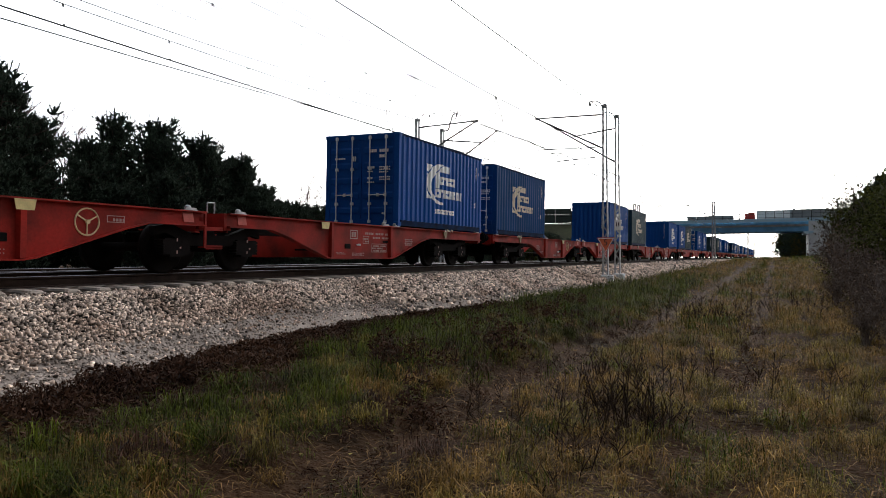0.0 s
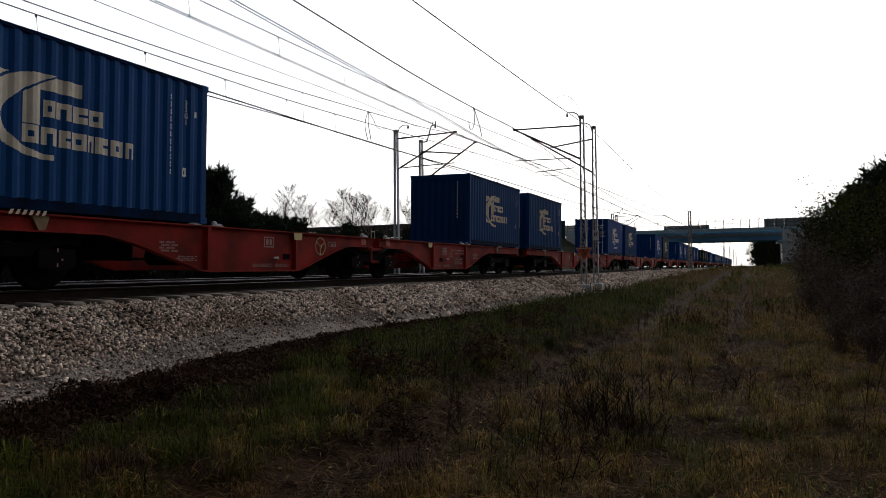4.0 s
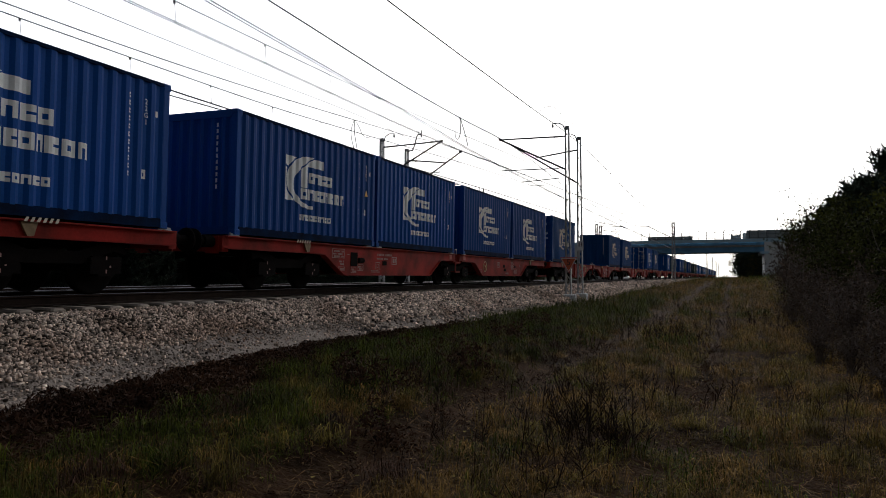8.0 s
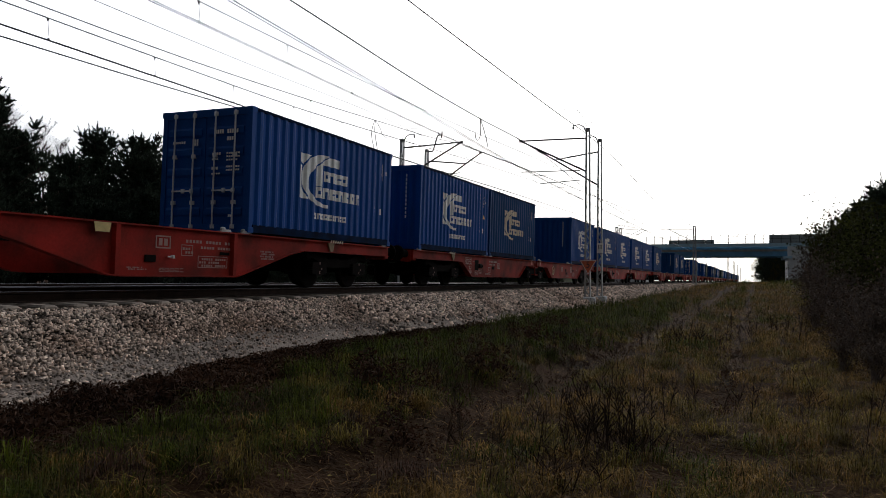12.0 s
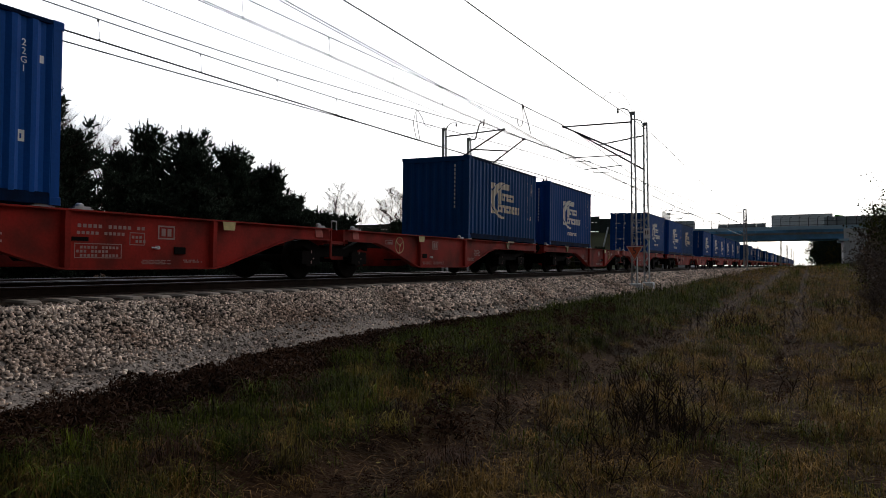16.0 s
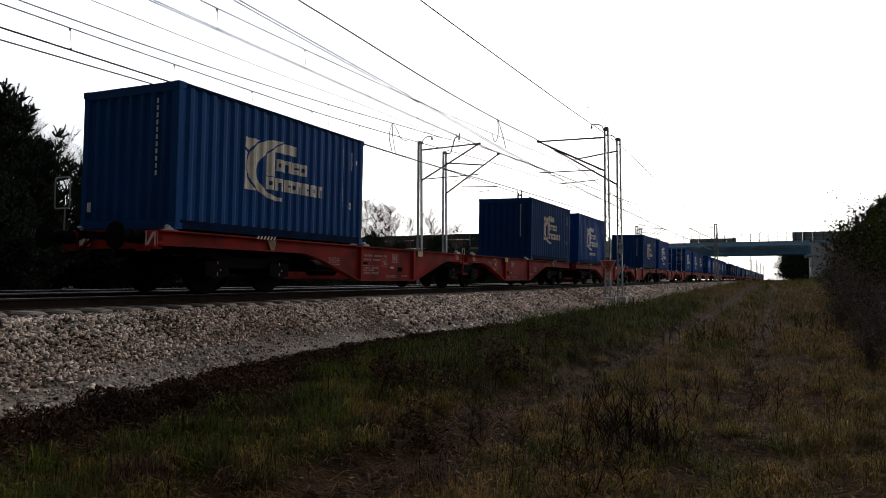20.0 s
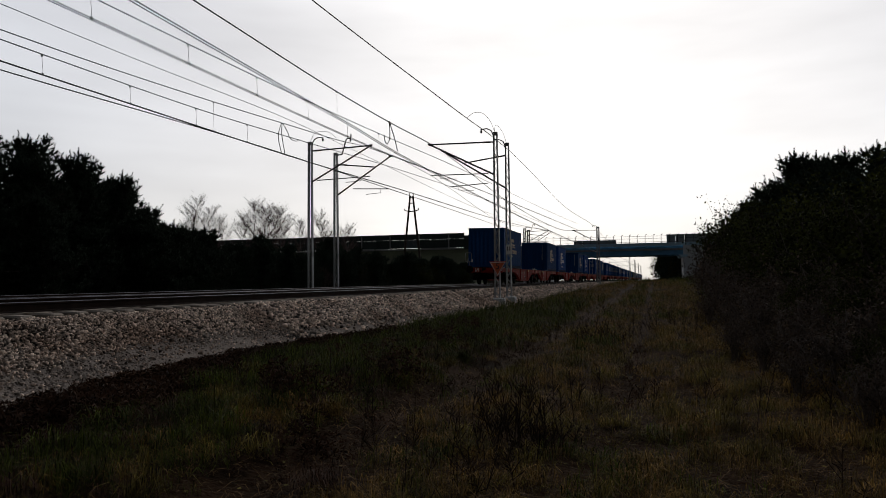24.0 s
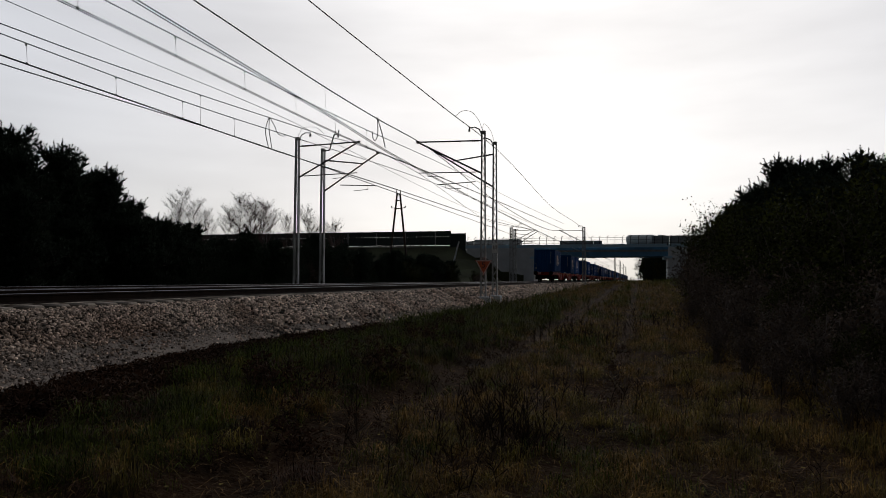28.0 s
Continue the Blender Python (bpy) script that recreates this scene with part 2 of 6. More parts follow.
class Geo:
    """Collects corners and faces of one mesh."""

    def __init__(self):
        self.v, self.f = [], []

    def add(self, verts, faces):
        k = len(self.v)
        self.v += verts
        self.f += [tuple(i + k for i in q) for q in faces]
        return self

    def box(self, x0, y0, z0, x1, y1, z1):
        v = [(x, y, z) for z in (z0, z1) for y in (y0, y1) for x in (x0, x1)]
        return self.add(v, [(0, 2, 3, 1), (4, 5, 7, 6), (0, 1, 5, 4), (2, 6, 7, 3), (0, 4, 6, 2), (1, 3, 7, 5)])

    def chamfer(self, x0, y0, z0, x1, y1, z1, c):
        """A box with its upright and top edges cut."""
        v = []
        for z, d in ((z0, 0), (z1 - c, 0), (z1, c)):
            a0, a1, b0, b1 = x0 + d, x1 - d, y0 + d, y1 - d
            v += [(a0 + c, b0, z), (a1 - c, b0, z), (a1, b0 + c, z), (a1, b1 - c, z), (a1 - c, b1, z), (a0 + c, b1, z), (a0, b1 - c, z), (a0, b0 + c, z)]
        f = [tuple(range(7, -1, -1)), tuple(range(16, 24))]
        for r in (0, 8):
            f += [(r + i, r + (i + 1) % 8, r + 8 + (i + 1) % 8, r + 8 + i) for i in range(8)]
        return self.add(v, f)

    def prism(self, poly, axis, a, b):
        """A flat outline (two coordinates, in order) drawn out along an axis from a to b."""
        def at(p, h):
            return {"x": (h, p[0], p[1]), "y": (p[0], h, p[1]), "z": (p[0], p[1], h)}[axis]
        n = len(poly)
        return self.add([at(p, a) for p in poly] + [at(p, b) for p in poly],
                        [tuple(range(n - 1, -1, -1)), tuple(range(n, 2 * n))] + [(i, (i + 1) % n, n + (i + 1) % n, n + i) for i in range(n)])

    def tube(self, p, q, r0, r1=None, n=6, caps=True):
        p, q = Vector(p), Vector(q)
        r1 = r0 if r1 is None else r1
        d = (q - p).normalized()
        a = d.cross(Vector((0, 0, 1)) if abs(d.z) < 0.9 else Vector((1, 0, 0))).normalized()
        b = d.cross(a)
        ring = [(math.cos(2 * math.pi * i / n), math.sin(2 * math.pi * i / n)) for i in range(n)]
        v = [tuple(c + r * (a * x + b * y)) for c, r in ((p, r0), (q, r1)) for x, y in ring]
        f = [(i, (i + 1) % n, n + (i + 1) % n, n + i) for i in range(n)]
        if caps:
            f += [tuple(range(n - 1, -1, -1)), tuple(range(n, 2 * n))]
        return self.add(v, f)

    def path(self, pts, r, n=5):
        for p, q in zip(pts, pts[1:]):
            self.tube(p, q, r, r, n, True)
        return self

    def ring(self, c, axis, big, small, n=24, m=6):
        a, b = {"x": ((0, 1, 0), (0, 0, 1)), "y": ((1, 0, 0), (0, 0, 1)), "z": ((1, 0, 0), (0, 1, 0))}[axis]
        a, b, c = Vector(a), Vector(b), Vector(c)
        w = a.cross(b)
        v = []
        for i in range(n):
            t = 2 * math.pi * i / n
            o = a * math.cos(t) + b * math.sin(t)
            for j in range(m):
                s = 2 * math.pi * j / m
                v.append(tuple(c + o * (big + small * math.cos(s)) + w * small * math.sin(s)))
        f = [(i * m + j, ((i + 1) % n) * m + j, ((i + 1) % n) * m + (j + 1) % m, i * m + (j + 1) % m) for i in range(n) for j in range(m)]
        return self.add(v, f)

    def lathe(self, p, q, profile, n=10):
        """Turned about the line from p to q: profile of (radius, share of the way)."""
        p, q = Vector(p), Vector(q)
        d = (q - p).normalized()
        a = d.cross(Vector((0, 1, 0))).normalized()
        b = d.cross(a)
        v = [tuple(p.lerp(q, h) + r * (a * math.cos(6.2832 * i / n) + b * math.sin(6.2832 * i / n))) for r, h in profile for i in range(n)]
        k = len(profile)
        f = [(r * n + i, r * n + (i + 1) % n, (r + 1) * n + (i + 1) % n, (r + 1) * n + i) for r in range(k - 1) for i in range(n)]
        return self.add(v, f + [tuple(range(n - 1, -1, -1)), tuple(range((k - 1) * n, k * n))])

    def disc(self, c, axis, profile, n=24):
        """Turned about an axis through c: profile of (radius, along)."""
        c = Vector(c)
        v = []
        for r, h in profile:
            for i in range(n):
                x, y = r * math.cos(2 * math.pi * i / n), r * math.sin(2 * math.pi * i / n)
                o = {"x": (h, x, y), "y": (x, h, y), "z": (x, y, h)}[axis]
                v.append(tuple(c + Vector(o)))
        k = len(profile)
        f = [(r * n + i, r * n + (i + 1) % n, (r + 1) * n + (i + 1) % n, (r + 1) * n + i) for r in range(k - 1) for i in range(n)]
        f += [tuple(range(n - 1, -1, -1)), tuple(range((k - 1) * n, k * n))]
        return self.add(v, f)


def mesh(name, geo, mat, smooth=False):
    me = bpy.data.meshes.new(name)
    me.from_pydata(geo.v, [], geo.f)
    me.materials.append(mat)
    if smooth:
        me.shade_smooth()
    me.update()
    return me


def fast_mesh(name, verts, faces, mat, smooth=False):
    """A mesh from arrays; all faces have the same number of corners."""
    me = bpy.data.meshes.new(name)
    k, c = faces.shape
    me.vertices.add(len(verts))
    me.vertices.foreach_set("co", verts.astype(np.float32).ravel())
    me.loops.add(k * c)
    me.loops.foreach_set("vertex_index", faces.astype(np.int32).ravel())
    me.polygons.add(k)
    me.polygons.foreach_set("loop_start", np.arange(0, k * c, c, dtype=np.int32))
    me.materials.append(mat)
    me.update(calc_edges=True)
    if smooth:
        me.shade_smooth()
    return me


def part(name, geo, mat, parent=None, label="", at=None, smooth=False):
    """Links geometry (a Geo or a ready mesh) as one mesh object under a thing or a part."""
    ob = new(name, geo if isinstance(geo, bpy.types.Mesh) else mesh(name, geo, mat, smooth))
    if at is not None:
        ob.matrix_basis = at
    if parent is not None:
        ob.parent = parent
    if label:
        tagged(ob, label)
    return ob


def thing(name, label, category, group="", kind="", at=None):
    ob = new(name)
    ob.empty_display_size = 0.2
    if at is not None:
        ob.matrix_basis = at
    return tagged(ob, label, category, group, kind)


def solid(name, geo, mat, label="", category="", group="", kind="", at=None, smooth=False):
    return tagged(part(name, geo, mat, None, "", at, smooth), label, category, group, kind)


def step(a, b, x):
    t = min(1.0, max(0.0, (x - a) / (b - a)))
    return t * t * (3 - 2 * t)


# ---- the lie of the land; the eye is the origin, y runs along the tracks ----
TRACK_X, FAR_X, RAIL_Z = -10.60, -14.60, -0.253
CANT = 1.2
BRIDGE_Y = 172.0
LENGTH = 27.19


def toe_edge(y):
    """Where the ballast's foot ends and the undergrowth begins."""
    return -6.98 + 0.42 * (1 - step(3.5, 9.0, y)) + 0.14 * noise.noise((y * 0.3, 1, 4)) - 0.28 * math.exp(-((y - 11.5) / 5.0) ** 2)


def ground_z(x, y):
    z = -1.60
    z += 0.22 * step(-3.0, -5.2, x) - 0.08 * step(-4.8, -5.7, x)
    edge = toe_edge(y) if -10 < y < 200 else -6.9
    z += 0.06 * step(-5.4, -6.2, x) - 0.75 * step(edge + 0.1, edge - 0.55, x)
    if edge - 0.2 < x < -5.2:
        z += (0.05 + 0.09 * noise.noise((x * 2.6, y * 2.2, 7))) * step(edge - 0.1, edge + 0.25, x) * step(-5.2, -5.9, x)
    z += 0.35 * step(2.5, 9.0, x)
    z -= 0.08 * math.exp(-((x + 0.4) / 0.26) ** 2) + 0.08 * math.exp(-((x + 3.05) / 0.4) ** 2)
    z += 0.9 * step(-17.0, -21.0, x)
    z += step(25.0, 130.0, y) * (0.62 * step(-10.0, -6.6, x) + 0.48 * step(-6.6, -2.0, x))
    if abs(x) < 40 and -30 < y < 180:
        z += 0.10 * (noise.noise((x * 0.45, y * 0.45, 0)) + 0.5 * noise.noise((x * 1.6, y * 1.6, 5)))
    return z


def axis(marks):
    """Coordinates with a spacing that changes: (start, end, step) one after another."""
    out = []
    for a, b, s in marks:
        n = max(1, round((b - a) / s))
        out += [a + (b - a) * i / n for i in range(n)]
    return out + [marks[-1][1]]


def build_ground():
    xs = axis(((-3000, -300, 450), (-300, -60, 20), (-60, -20, 4), (-20, -8, 1), (-8, -5, 0.12), (-5, 8, 0.25), (8, 30, 2), (30, 300, 30), (300, 3000, 450)))
    ys = axis(((-3000, -200, 400), (-200, -10, 19), (-10, 2, 1), (2, 30, 0.3), (30, 60, 0.8), (60, 200, 4), (200, 400, 20), (400, 3400, 500)))
    v = np.array([(x, y, ground_z(x, y)) for y in ys for x in xs])
    n = len(xs)
    f = np.array([(j * n + i, j * n + i + 1, (j + 1) * n + i + 1, (j + 1) * n + i) for j in range(len(ys) - 1) for i in range(n - 1)])
    tagged(new("ground", fast_mesh("ground", v, f, SOIL, True)), "dark soil with leaf litter under rough autumn grass", "ground", kind="structure")


build_ground()


def ballast_top(x):
    """Height of the ballast bed across both tracks."""
    pts = ((-19.6, -1.1), (-17.0, -0.45), (-16.0, -0.42), (-9.15, -0.535), (-8.75, -0.56), (-7.45, -1.27), (-6.85, -1.38), (-6.45, -1.43), (-6.0, -1.8), (-5.5, -2.2))
    for (a, za), (b, zb) in zip(pts, pts[1:]):
        if a <= x <= b:
            return za + (zb - za) * (x - a) / (b - a)
    return -1.6


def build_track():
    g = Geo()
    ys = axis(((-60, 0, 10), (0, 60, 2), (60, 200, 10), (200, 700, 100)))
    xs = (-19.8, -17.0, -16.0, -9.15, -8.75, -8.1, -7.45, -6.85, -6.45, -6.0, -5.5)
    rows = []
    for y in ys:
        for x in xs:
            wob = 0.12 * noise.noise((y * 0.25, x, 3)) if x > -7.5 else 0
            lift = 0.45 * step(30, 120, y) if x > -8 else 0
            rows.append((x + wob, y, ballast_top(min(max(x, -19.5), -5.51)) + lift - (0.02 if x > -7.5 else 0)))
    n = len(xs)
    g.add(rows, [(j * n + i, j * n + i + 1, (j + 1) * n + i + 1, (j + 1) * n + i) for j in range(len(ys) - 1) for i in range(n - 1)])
    bed = solid("ballast_bed", g, GRAVEL_SHADE, "grey-brown crushed stone ballast bed under two tracks", "ballast", kind="structure")
    rng = np.random.default_rng(5)
    # pale washed-out strip along the toe
    g = Geo()
    rows = []
    for y in axis(((-60, 0, 10), (0, 60, 1), (60, 160, 10))):
        lift = 0.45 * step(30, 120, y)
        for x in (-8.15, -7.8, -7.44, -7.0, -6.55):
            wob = 0.05 * noise.noise((y * 0.5, x, 8))
            rows.append((x + wob, y, ballast_top(x + wob) + lift + 0.006 + 0.012 * noise.noise((x * 4, y * 4, 1))))
    n = 5
    g.add(rows, [(j * n + i, j * n + i + 1, (j + 1) * n + i + 1, (j + 1) * n + i) for j in range(len(rows) // n - 1) for i in range(n - 1)])
    solid("toe_strip", g, SAND, "pale washed-out gravel strip beside the ballast", "gravel strip", kind="structure")
    # loose stones on the near shoulder, denser and smaller on the nearest stretch
    spots = []
    for y0, y1, count, size in ((-8, 2.5, 5000, 0.046), (2.5, 14, 32000, 0.0235), (14, 30, 19000, 0.041), (30, 60, 15000, 0.06), (60, 150, 12000, 0.08)):
        y = rng.uniform(y0, y1, count)
        x = rng.uniform(-9.42, -6.95, count)
        foot = np.array([toe_edge(b) - 0.36 - 0.27 * (1 - step(22, 45, b)) for b in y])
        keep = (rng.uniform(0, 1, count) < np.clip((foot - x) / 0.3, 0.10, 1) * (x < foot + 0.45)) & (rng.uniform(0, 1, count) < np.where(x < -9.1, 0.2, 1))
        spots.append(np.stack([x, y, np.full(count, size)], 1)[keep])
    spots = np.concatenate(spots)
    z = np.array([ballast_top(x) + (0.45 * step(30, 120, y) if x > -8 else 0) for x, y, s in spots])
    cube = np.array([(-1, -1, -1), (1, -1, -1), (1, 1, -1), (-1, 1, -1), (-1, -1, 1), (1, -1, 1), (1, 1, 1), (-1, 1, 1)], float) * 0.62
    faces = np.array([(4, 5, 6, 7), (0, 1, 5, 4), (1, 2, 6, 5), (2, 3, 7, 6), (3, 0, 4, 7)])
    k = len(spots)
    v = cube[None] * (1 + rng.uniform(-0.45, 0.45, (k, 8, 3)))
    v *= spots[:, 2][:, None, None] * rng.uniform(0.6, 1.5, (k, 1, 1)) * rng.uniform(0.55, 1.4, (k, 1, 3)) * np.array([1, 1, 0.8])
    a, b = rng.uniform(0, 6.28, k), rng.uniform(-0.9, 0.9, k)
    ca, sa, cb, sb = np.cos(a)[:, None], np.sin(a)[:, None], np.cos(b)[:, None], np.sin(b)[:, None]
    y2, z2 = v[..., 1] * cb - v[..., 2] * sb, v[..., 1] * sb + v[..., 2] * cb
    v = np.stack([v[..., 0] * ca - y2 * sa, v[..., 0] * sa + y2 * ca, z2], -1)
    v += np.stack([spots[:, 0], spots[:, 1], z + spots[:, 2] * (0.1 + 1.3 * rng.uniform(0, 1, k))], -1)[:, None]
    f = (faces[None] + (np.arange(k) * 8)[:, None, None]).reshape(-1, 4)
    tagged(new("ballast_stones", fast_mesh("ballast_stones", v.reshape(-1, 3), f, STONE)), "loose angular grey and reddish ballast stones", "gravel", kind="stuff")
    # fine pale gravel washed out along the toe
    k = 20000
    sp = rng.uniform(2.5, 45, k)
    sp = np.stack([np.array([toe_edge(b) for b in sp]) - 0.55 + rng.normal(0, 0.2, k), sp], 1)
    zz = np.array([ballast_top(min(max(x, -9), -6.85)) for x, y in sp])
    v = cube[None] * (1 + rng.uniform(-0.4, 0.4, (k, 8, 3))) * rng.uniform(0.008, 0.026, (k, 1, 1)) * np.array([1, 1, 0.7])
    v += np.stack([sp[:, 0], sp[:, 1], zz + 0.004], -1)[:, None]
    f = (faces[None] + (np.arange(k) * 8)[:, None, None]).reshape(-1, 4)
    tagged(new("toe_gravel", fast_mesh("toe_gravel", v.reshape(-1, 3), f, SAND)), "fine pale gravel along the foot of the ballast", "gravel", kind="stuff")
    # rails: foot, web and head, with a bright running surface
    prof = ((-0.07, -0.16), (0.07, -0.16), (0.07, -0.148), (0.012, -0.13), (0.012, -0.04), (0.036, -0.03), (0.036, -0.004), (-0.036, -0.004), (-0.036, -0.03), (-0.012, -0.04), (-0.012, -0.13), (-0.07, -0.148))
    for cx, cz, tilt in ((TRACK_X, RAIL_Z, CANT), (FAR_X, RAIL_Z, CANT)):
        for side in (-0.753, 0.753):
            rz = cz - side * math.sin(radians(tilt))
            rail = thing("rail", "worn steel rail with bright head and rusty web", "rail", "rails of the two tracks", at=pose(cx + side, 0, rz))
            part("rail_body", Geo().prism(prof, "y", -60, 700), RAILRUST, rail)
            part("rail_head", Geo().prism(((-0.032, -0.004), (0.032, -0.004), (0.026, 0.004), (-0.026, 0.004)), "y", -60, 700), RAILHEAD, rail, "polished running surface")


build_track()

# ---- train ----
# corrugated steel wall: depth of the wave at a place along it
WAVE = ((0.0, 0.0), (0.072, 0.0), (0.14, 0.036), (0.212, 0.036), (0.28, 0.0))


def wave(u):
    u = u % 0.28
    for (a, da), (b, db) in zip(WAVE, WAVE[1:]):
        if u <= b:
            return da + (db - da) * (u - a) / (b - a)
    return 0.0


def wave_marks(a, b):
    """Places along a corrugated wall where its surface bends."""
    out = [a]
    k = math.floor(a / 0.28)
    while k * 0.28 < b:
        out += [k * 0.28 + m for m, _ in WAVE[:-1] if a < k * 0.28 + m < b]
        k += 1
    return out + [b]


def wall_mesh(name, a, b, z0, z1, mat, place):
    """place(along, depth, height) gives the corner of a corrugated wall."""
    g = Geo()
    us = wave_marks(a, b)
    v = [place(u, wave(u), z) for u in us for z in (z0, z1)]
    g.add(v, [(2 * i, 2 * i + 2, 2 * i + 3, 2 * i + 1) for i in range(len(us) - 1)])
    return mesh(name, g, mat)


def emblem(u, w):
    """White shapes of the company mark: a notched bar, a crescent and a bar with a stem; u from its left edge, w over the floor."""
    outer = math.hypot((u - 1.05) / 0.95, (w - 1.47) / 0.625)
    over = max(0.0, w - 1.41)
    if w > 1.41:
        inner = 0.37 + 0.274 * over + 1.38 * over * over
    else:
        inner = 1.17 - 0.80 * math.sqrt(max(0.0, 1 - ((w - 1.41) / 0.49) ** 2))
    if outer > 1.055 and 0 < u < 0.56:
        slant = 1.79 - 0.22 * u
        return "bar" if 0.99 < w < slant - 0.045 else "dot" if slant + 0.02 < w < 2.02 else ""
    if outer < 1.0 and w < 2.09 and u < inner - 0.015:
        return "crescent" if u < 1.28 else ""
    if u > inner + 0.045 and w < 2.07:
        return "hook" if (w > 1.86 and u < 1.62) or (0.68 < u < 0.95 and w > 1.34) else ""
    return ""


def mark_mesh(name, test, u0, u1, w0, w1, mat, du=0.016, dw=0.02):
    """Paint that follows the corrugated near wall, 4 mm proud."""
    g, corner = Geo(), {}

    def spot(i, j):
        if (i, j) not in corner:
            corner[i, j] = len(g.v)
            g.v.append((1.215 - wave(u0 + i * du), u0 + i * du, w0 + j * dw))
        return corner[i, j]

    for i in range(int(round((u1 - u0) / du))):
        for j in range(int((w1 - w0) / dw) + 1):
            if test(u0 + (i + 0.5) * du, w0 + (j + 0.5) * dw):
                g.f.append((spot(i, j), spot(i + 1, j), spot(i + 1, j + 1), spot(i, j + 1)))
    return mesh(name, g, mat)


def row_of_blocks(name, u0, u1, w0, w1, widths, mat):
    """Plain notched blocks side by side, each a mesh of its own."""
    out, total, at = [], sum(widths), u0
    for k, width in enumerate(widths):
        span = (u1 - u0) * width / total
        a, b = at, at + span * 0.86
        at += span

        def block(u, w):
            x, h = (u - a) / (b - a), (w - w0) / (w1 - w0)
            if not (0 < x < 1 and 0 < h < 1):
                return False
            if k % 3 == 0:
                return not (0.38 < x < 0.64 and 0.3 < h < 0.7)
            if k % 3 == 1:
                return not (0.38 < x < 0.64 and h < 0.68)
            return not (x > 0.5 and 0.42 < h < 0.6)
        if width > 0.3:
            out.append(mark_mesh(name, block, a, b, w0, w1, mat, (b - a) / 9, (w1 - w0) / 12))
    return out


LOGO_U, LOGO_DROP = 1.71, 0.09
MARKS, BLOCKS = {}, {}
for second_line, mat in ((True, WHITE), (False, CREAM)):
    MARKS[second_line] = [mark_mesh("emblem", lambda u, w: emblem(u - LOGO_U, w + LOGO_DROP) == piece, LOGO_U - 0.01, LOGO_U + 1.65, 0.70, 2.05, mat, 0.0165, 0.0133) for piece in ("bar", "dot", "crescent", "hook")]
    BLOCKS[second_line] = row_of_blocks("letter_block", LOGO_U + 1.00, LOGO_U + 2.04, 1.47 - LOGO_DROP, 1.72 - LOGO_DROP, (0.7, 1, 1, 1), mat) + row_of_blocks("letter_block", LOGO_U + 0.68, LOGO_U + 2.66, 1.06 - LOGO_DROP, 1.32 - LOGO_DROP, (1, 1, 0.7, 1, 0.45, 1, 1, 0.7), mat)
    if second_line:
        BLOCKS[second_line] += row_of_blocks("letter_block", LOGO_U + 0.60, LOGO_U + 2.0, 0.56 - LOGO_DROP, 0.70 - LOGO_DROP, (1, 0.9, 0.8, 1, 0.25, 1, 1, 1, 1, 0.9), mat)


def serial(u, w):
    """Upright columns of small bars near the end of the side."""
    if 5.12 < u < 5.172 and 0.84 < w < 2.30:
        return (w - 0.84) % 0.133 < 0.085 and not (u > 5.138 and 0.02 < (w - 0.84) % 0.133 < 0.05)
    if 5.72 < u < 5.78 and 1.95 < w < 2.05:
        return True
    return 5.44 < u < 5.53 and 0.82 < w < 0.98 and not (5.47 < u < 5.50 and 0.87 < w < 0.93)


SERIALS = mark_mesh("serial_column", serial, 5.08, 5.80, 0.80, 2.32, WHITE, 0.013, 0.0133)


def letters(text, size, mat, name, vertical=False):
    """Built-in lettering as a thin mesh, in its own x-y plane."""
    cu = bpy.data.curves.new(name, "FONT")
    cu.body, cu.size, cu.extrude = ("\n".join(text) if vertical else text), size, 0.002
    cu.align_x, cu.align_y = "CENTER", "CENTER"
    cu.resolution_u = 2
    if vertical:
        cu.space_line = 0.9
    tmp = bpy.data.objects.new(name, cu)
    scene.collection.objects.link(tmp)
    me = bpy.data.meshes.new_from_object(tmp.evaluated_get(bpy.context.evaluated_depsgraph_get()))
    bpy.data.objects.remove(tmp)
    bpy.data.curves.remove(cu)
    me.materials.clear()
    me.materials.append(mat)
    return me


TYPE_CODE = letters("22G1", 0.13, WHITE, "type_code", True)
FACE_NEAR = Matrix(((0, 0, 1, 0), (1, 0, 0, 0), (0, 1, 0, 0), (0, 0, 0, 1)))  # lettering that reads from the near side
FACE_REAR = Matrix(((1, 0, 0, 0), (0, 0, -1, 0), (0, 1, 0, 0), (0, 0, 0, 1)))

CL, CW, CH = 6.058, 1.219, 2.591


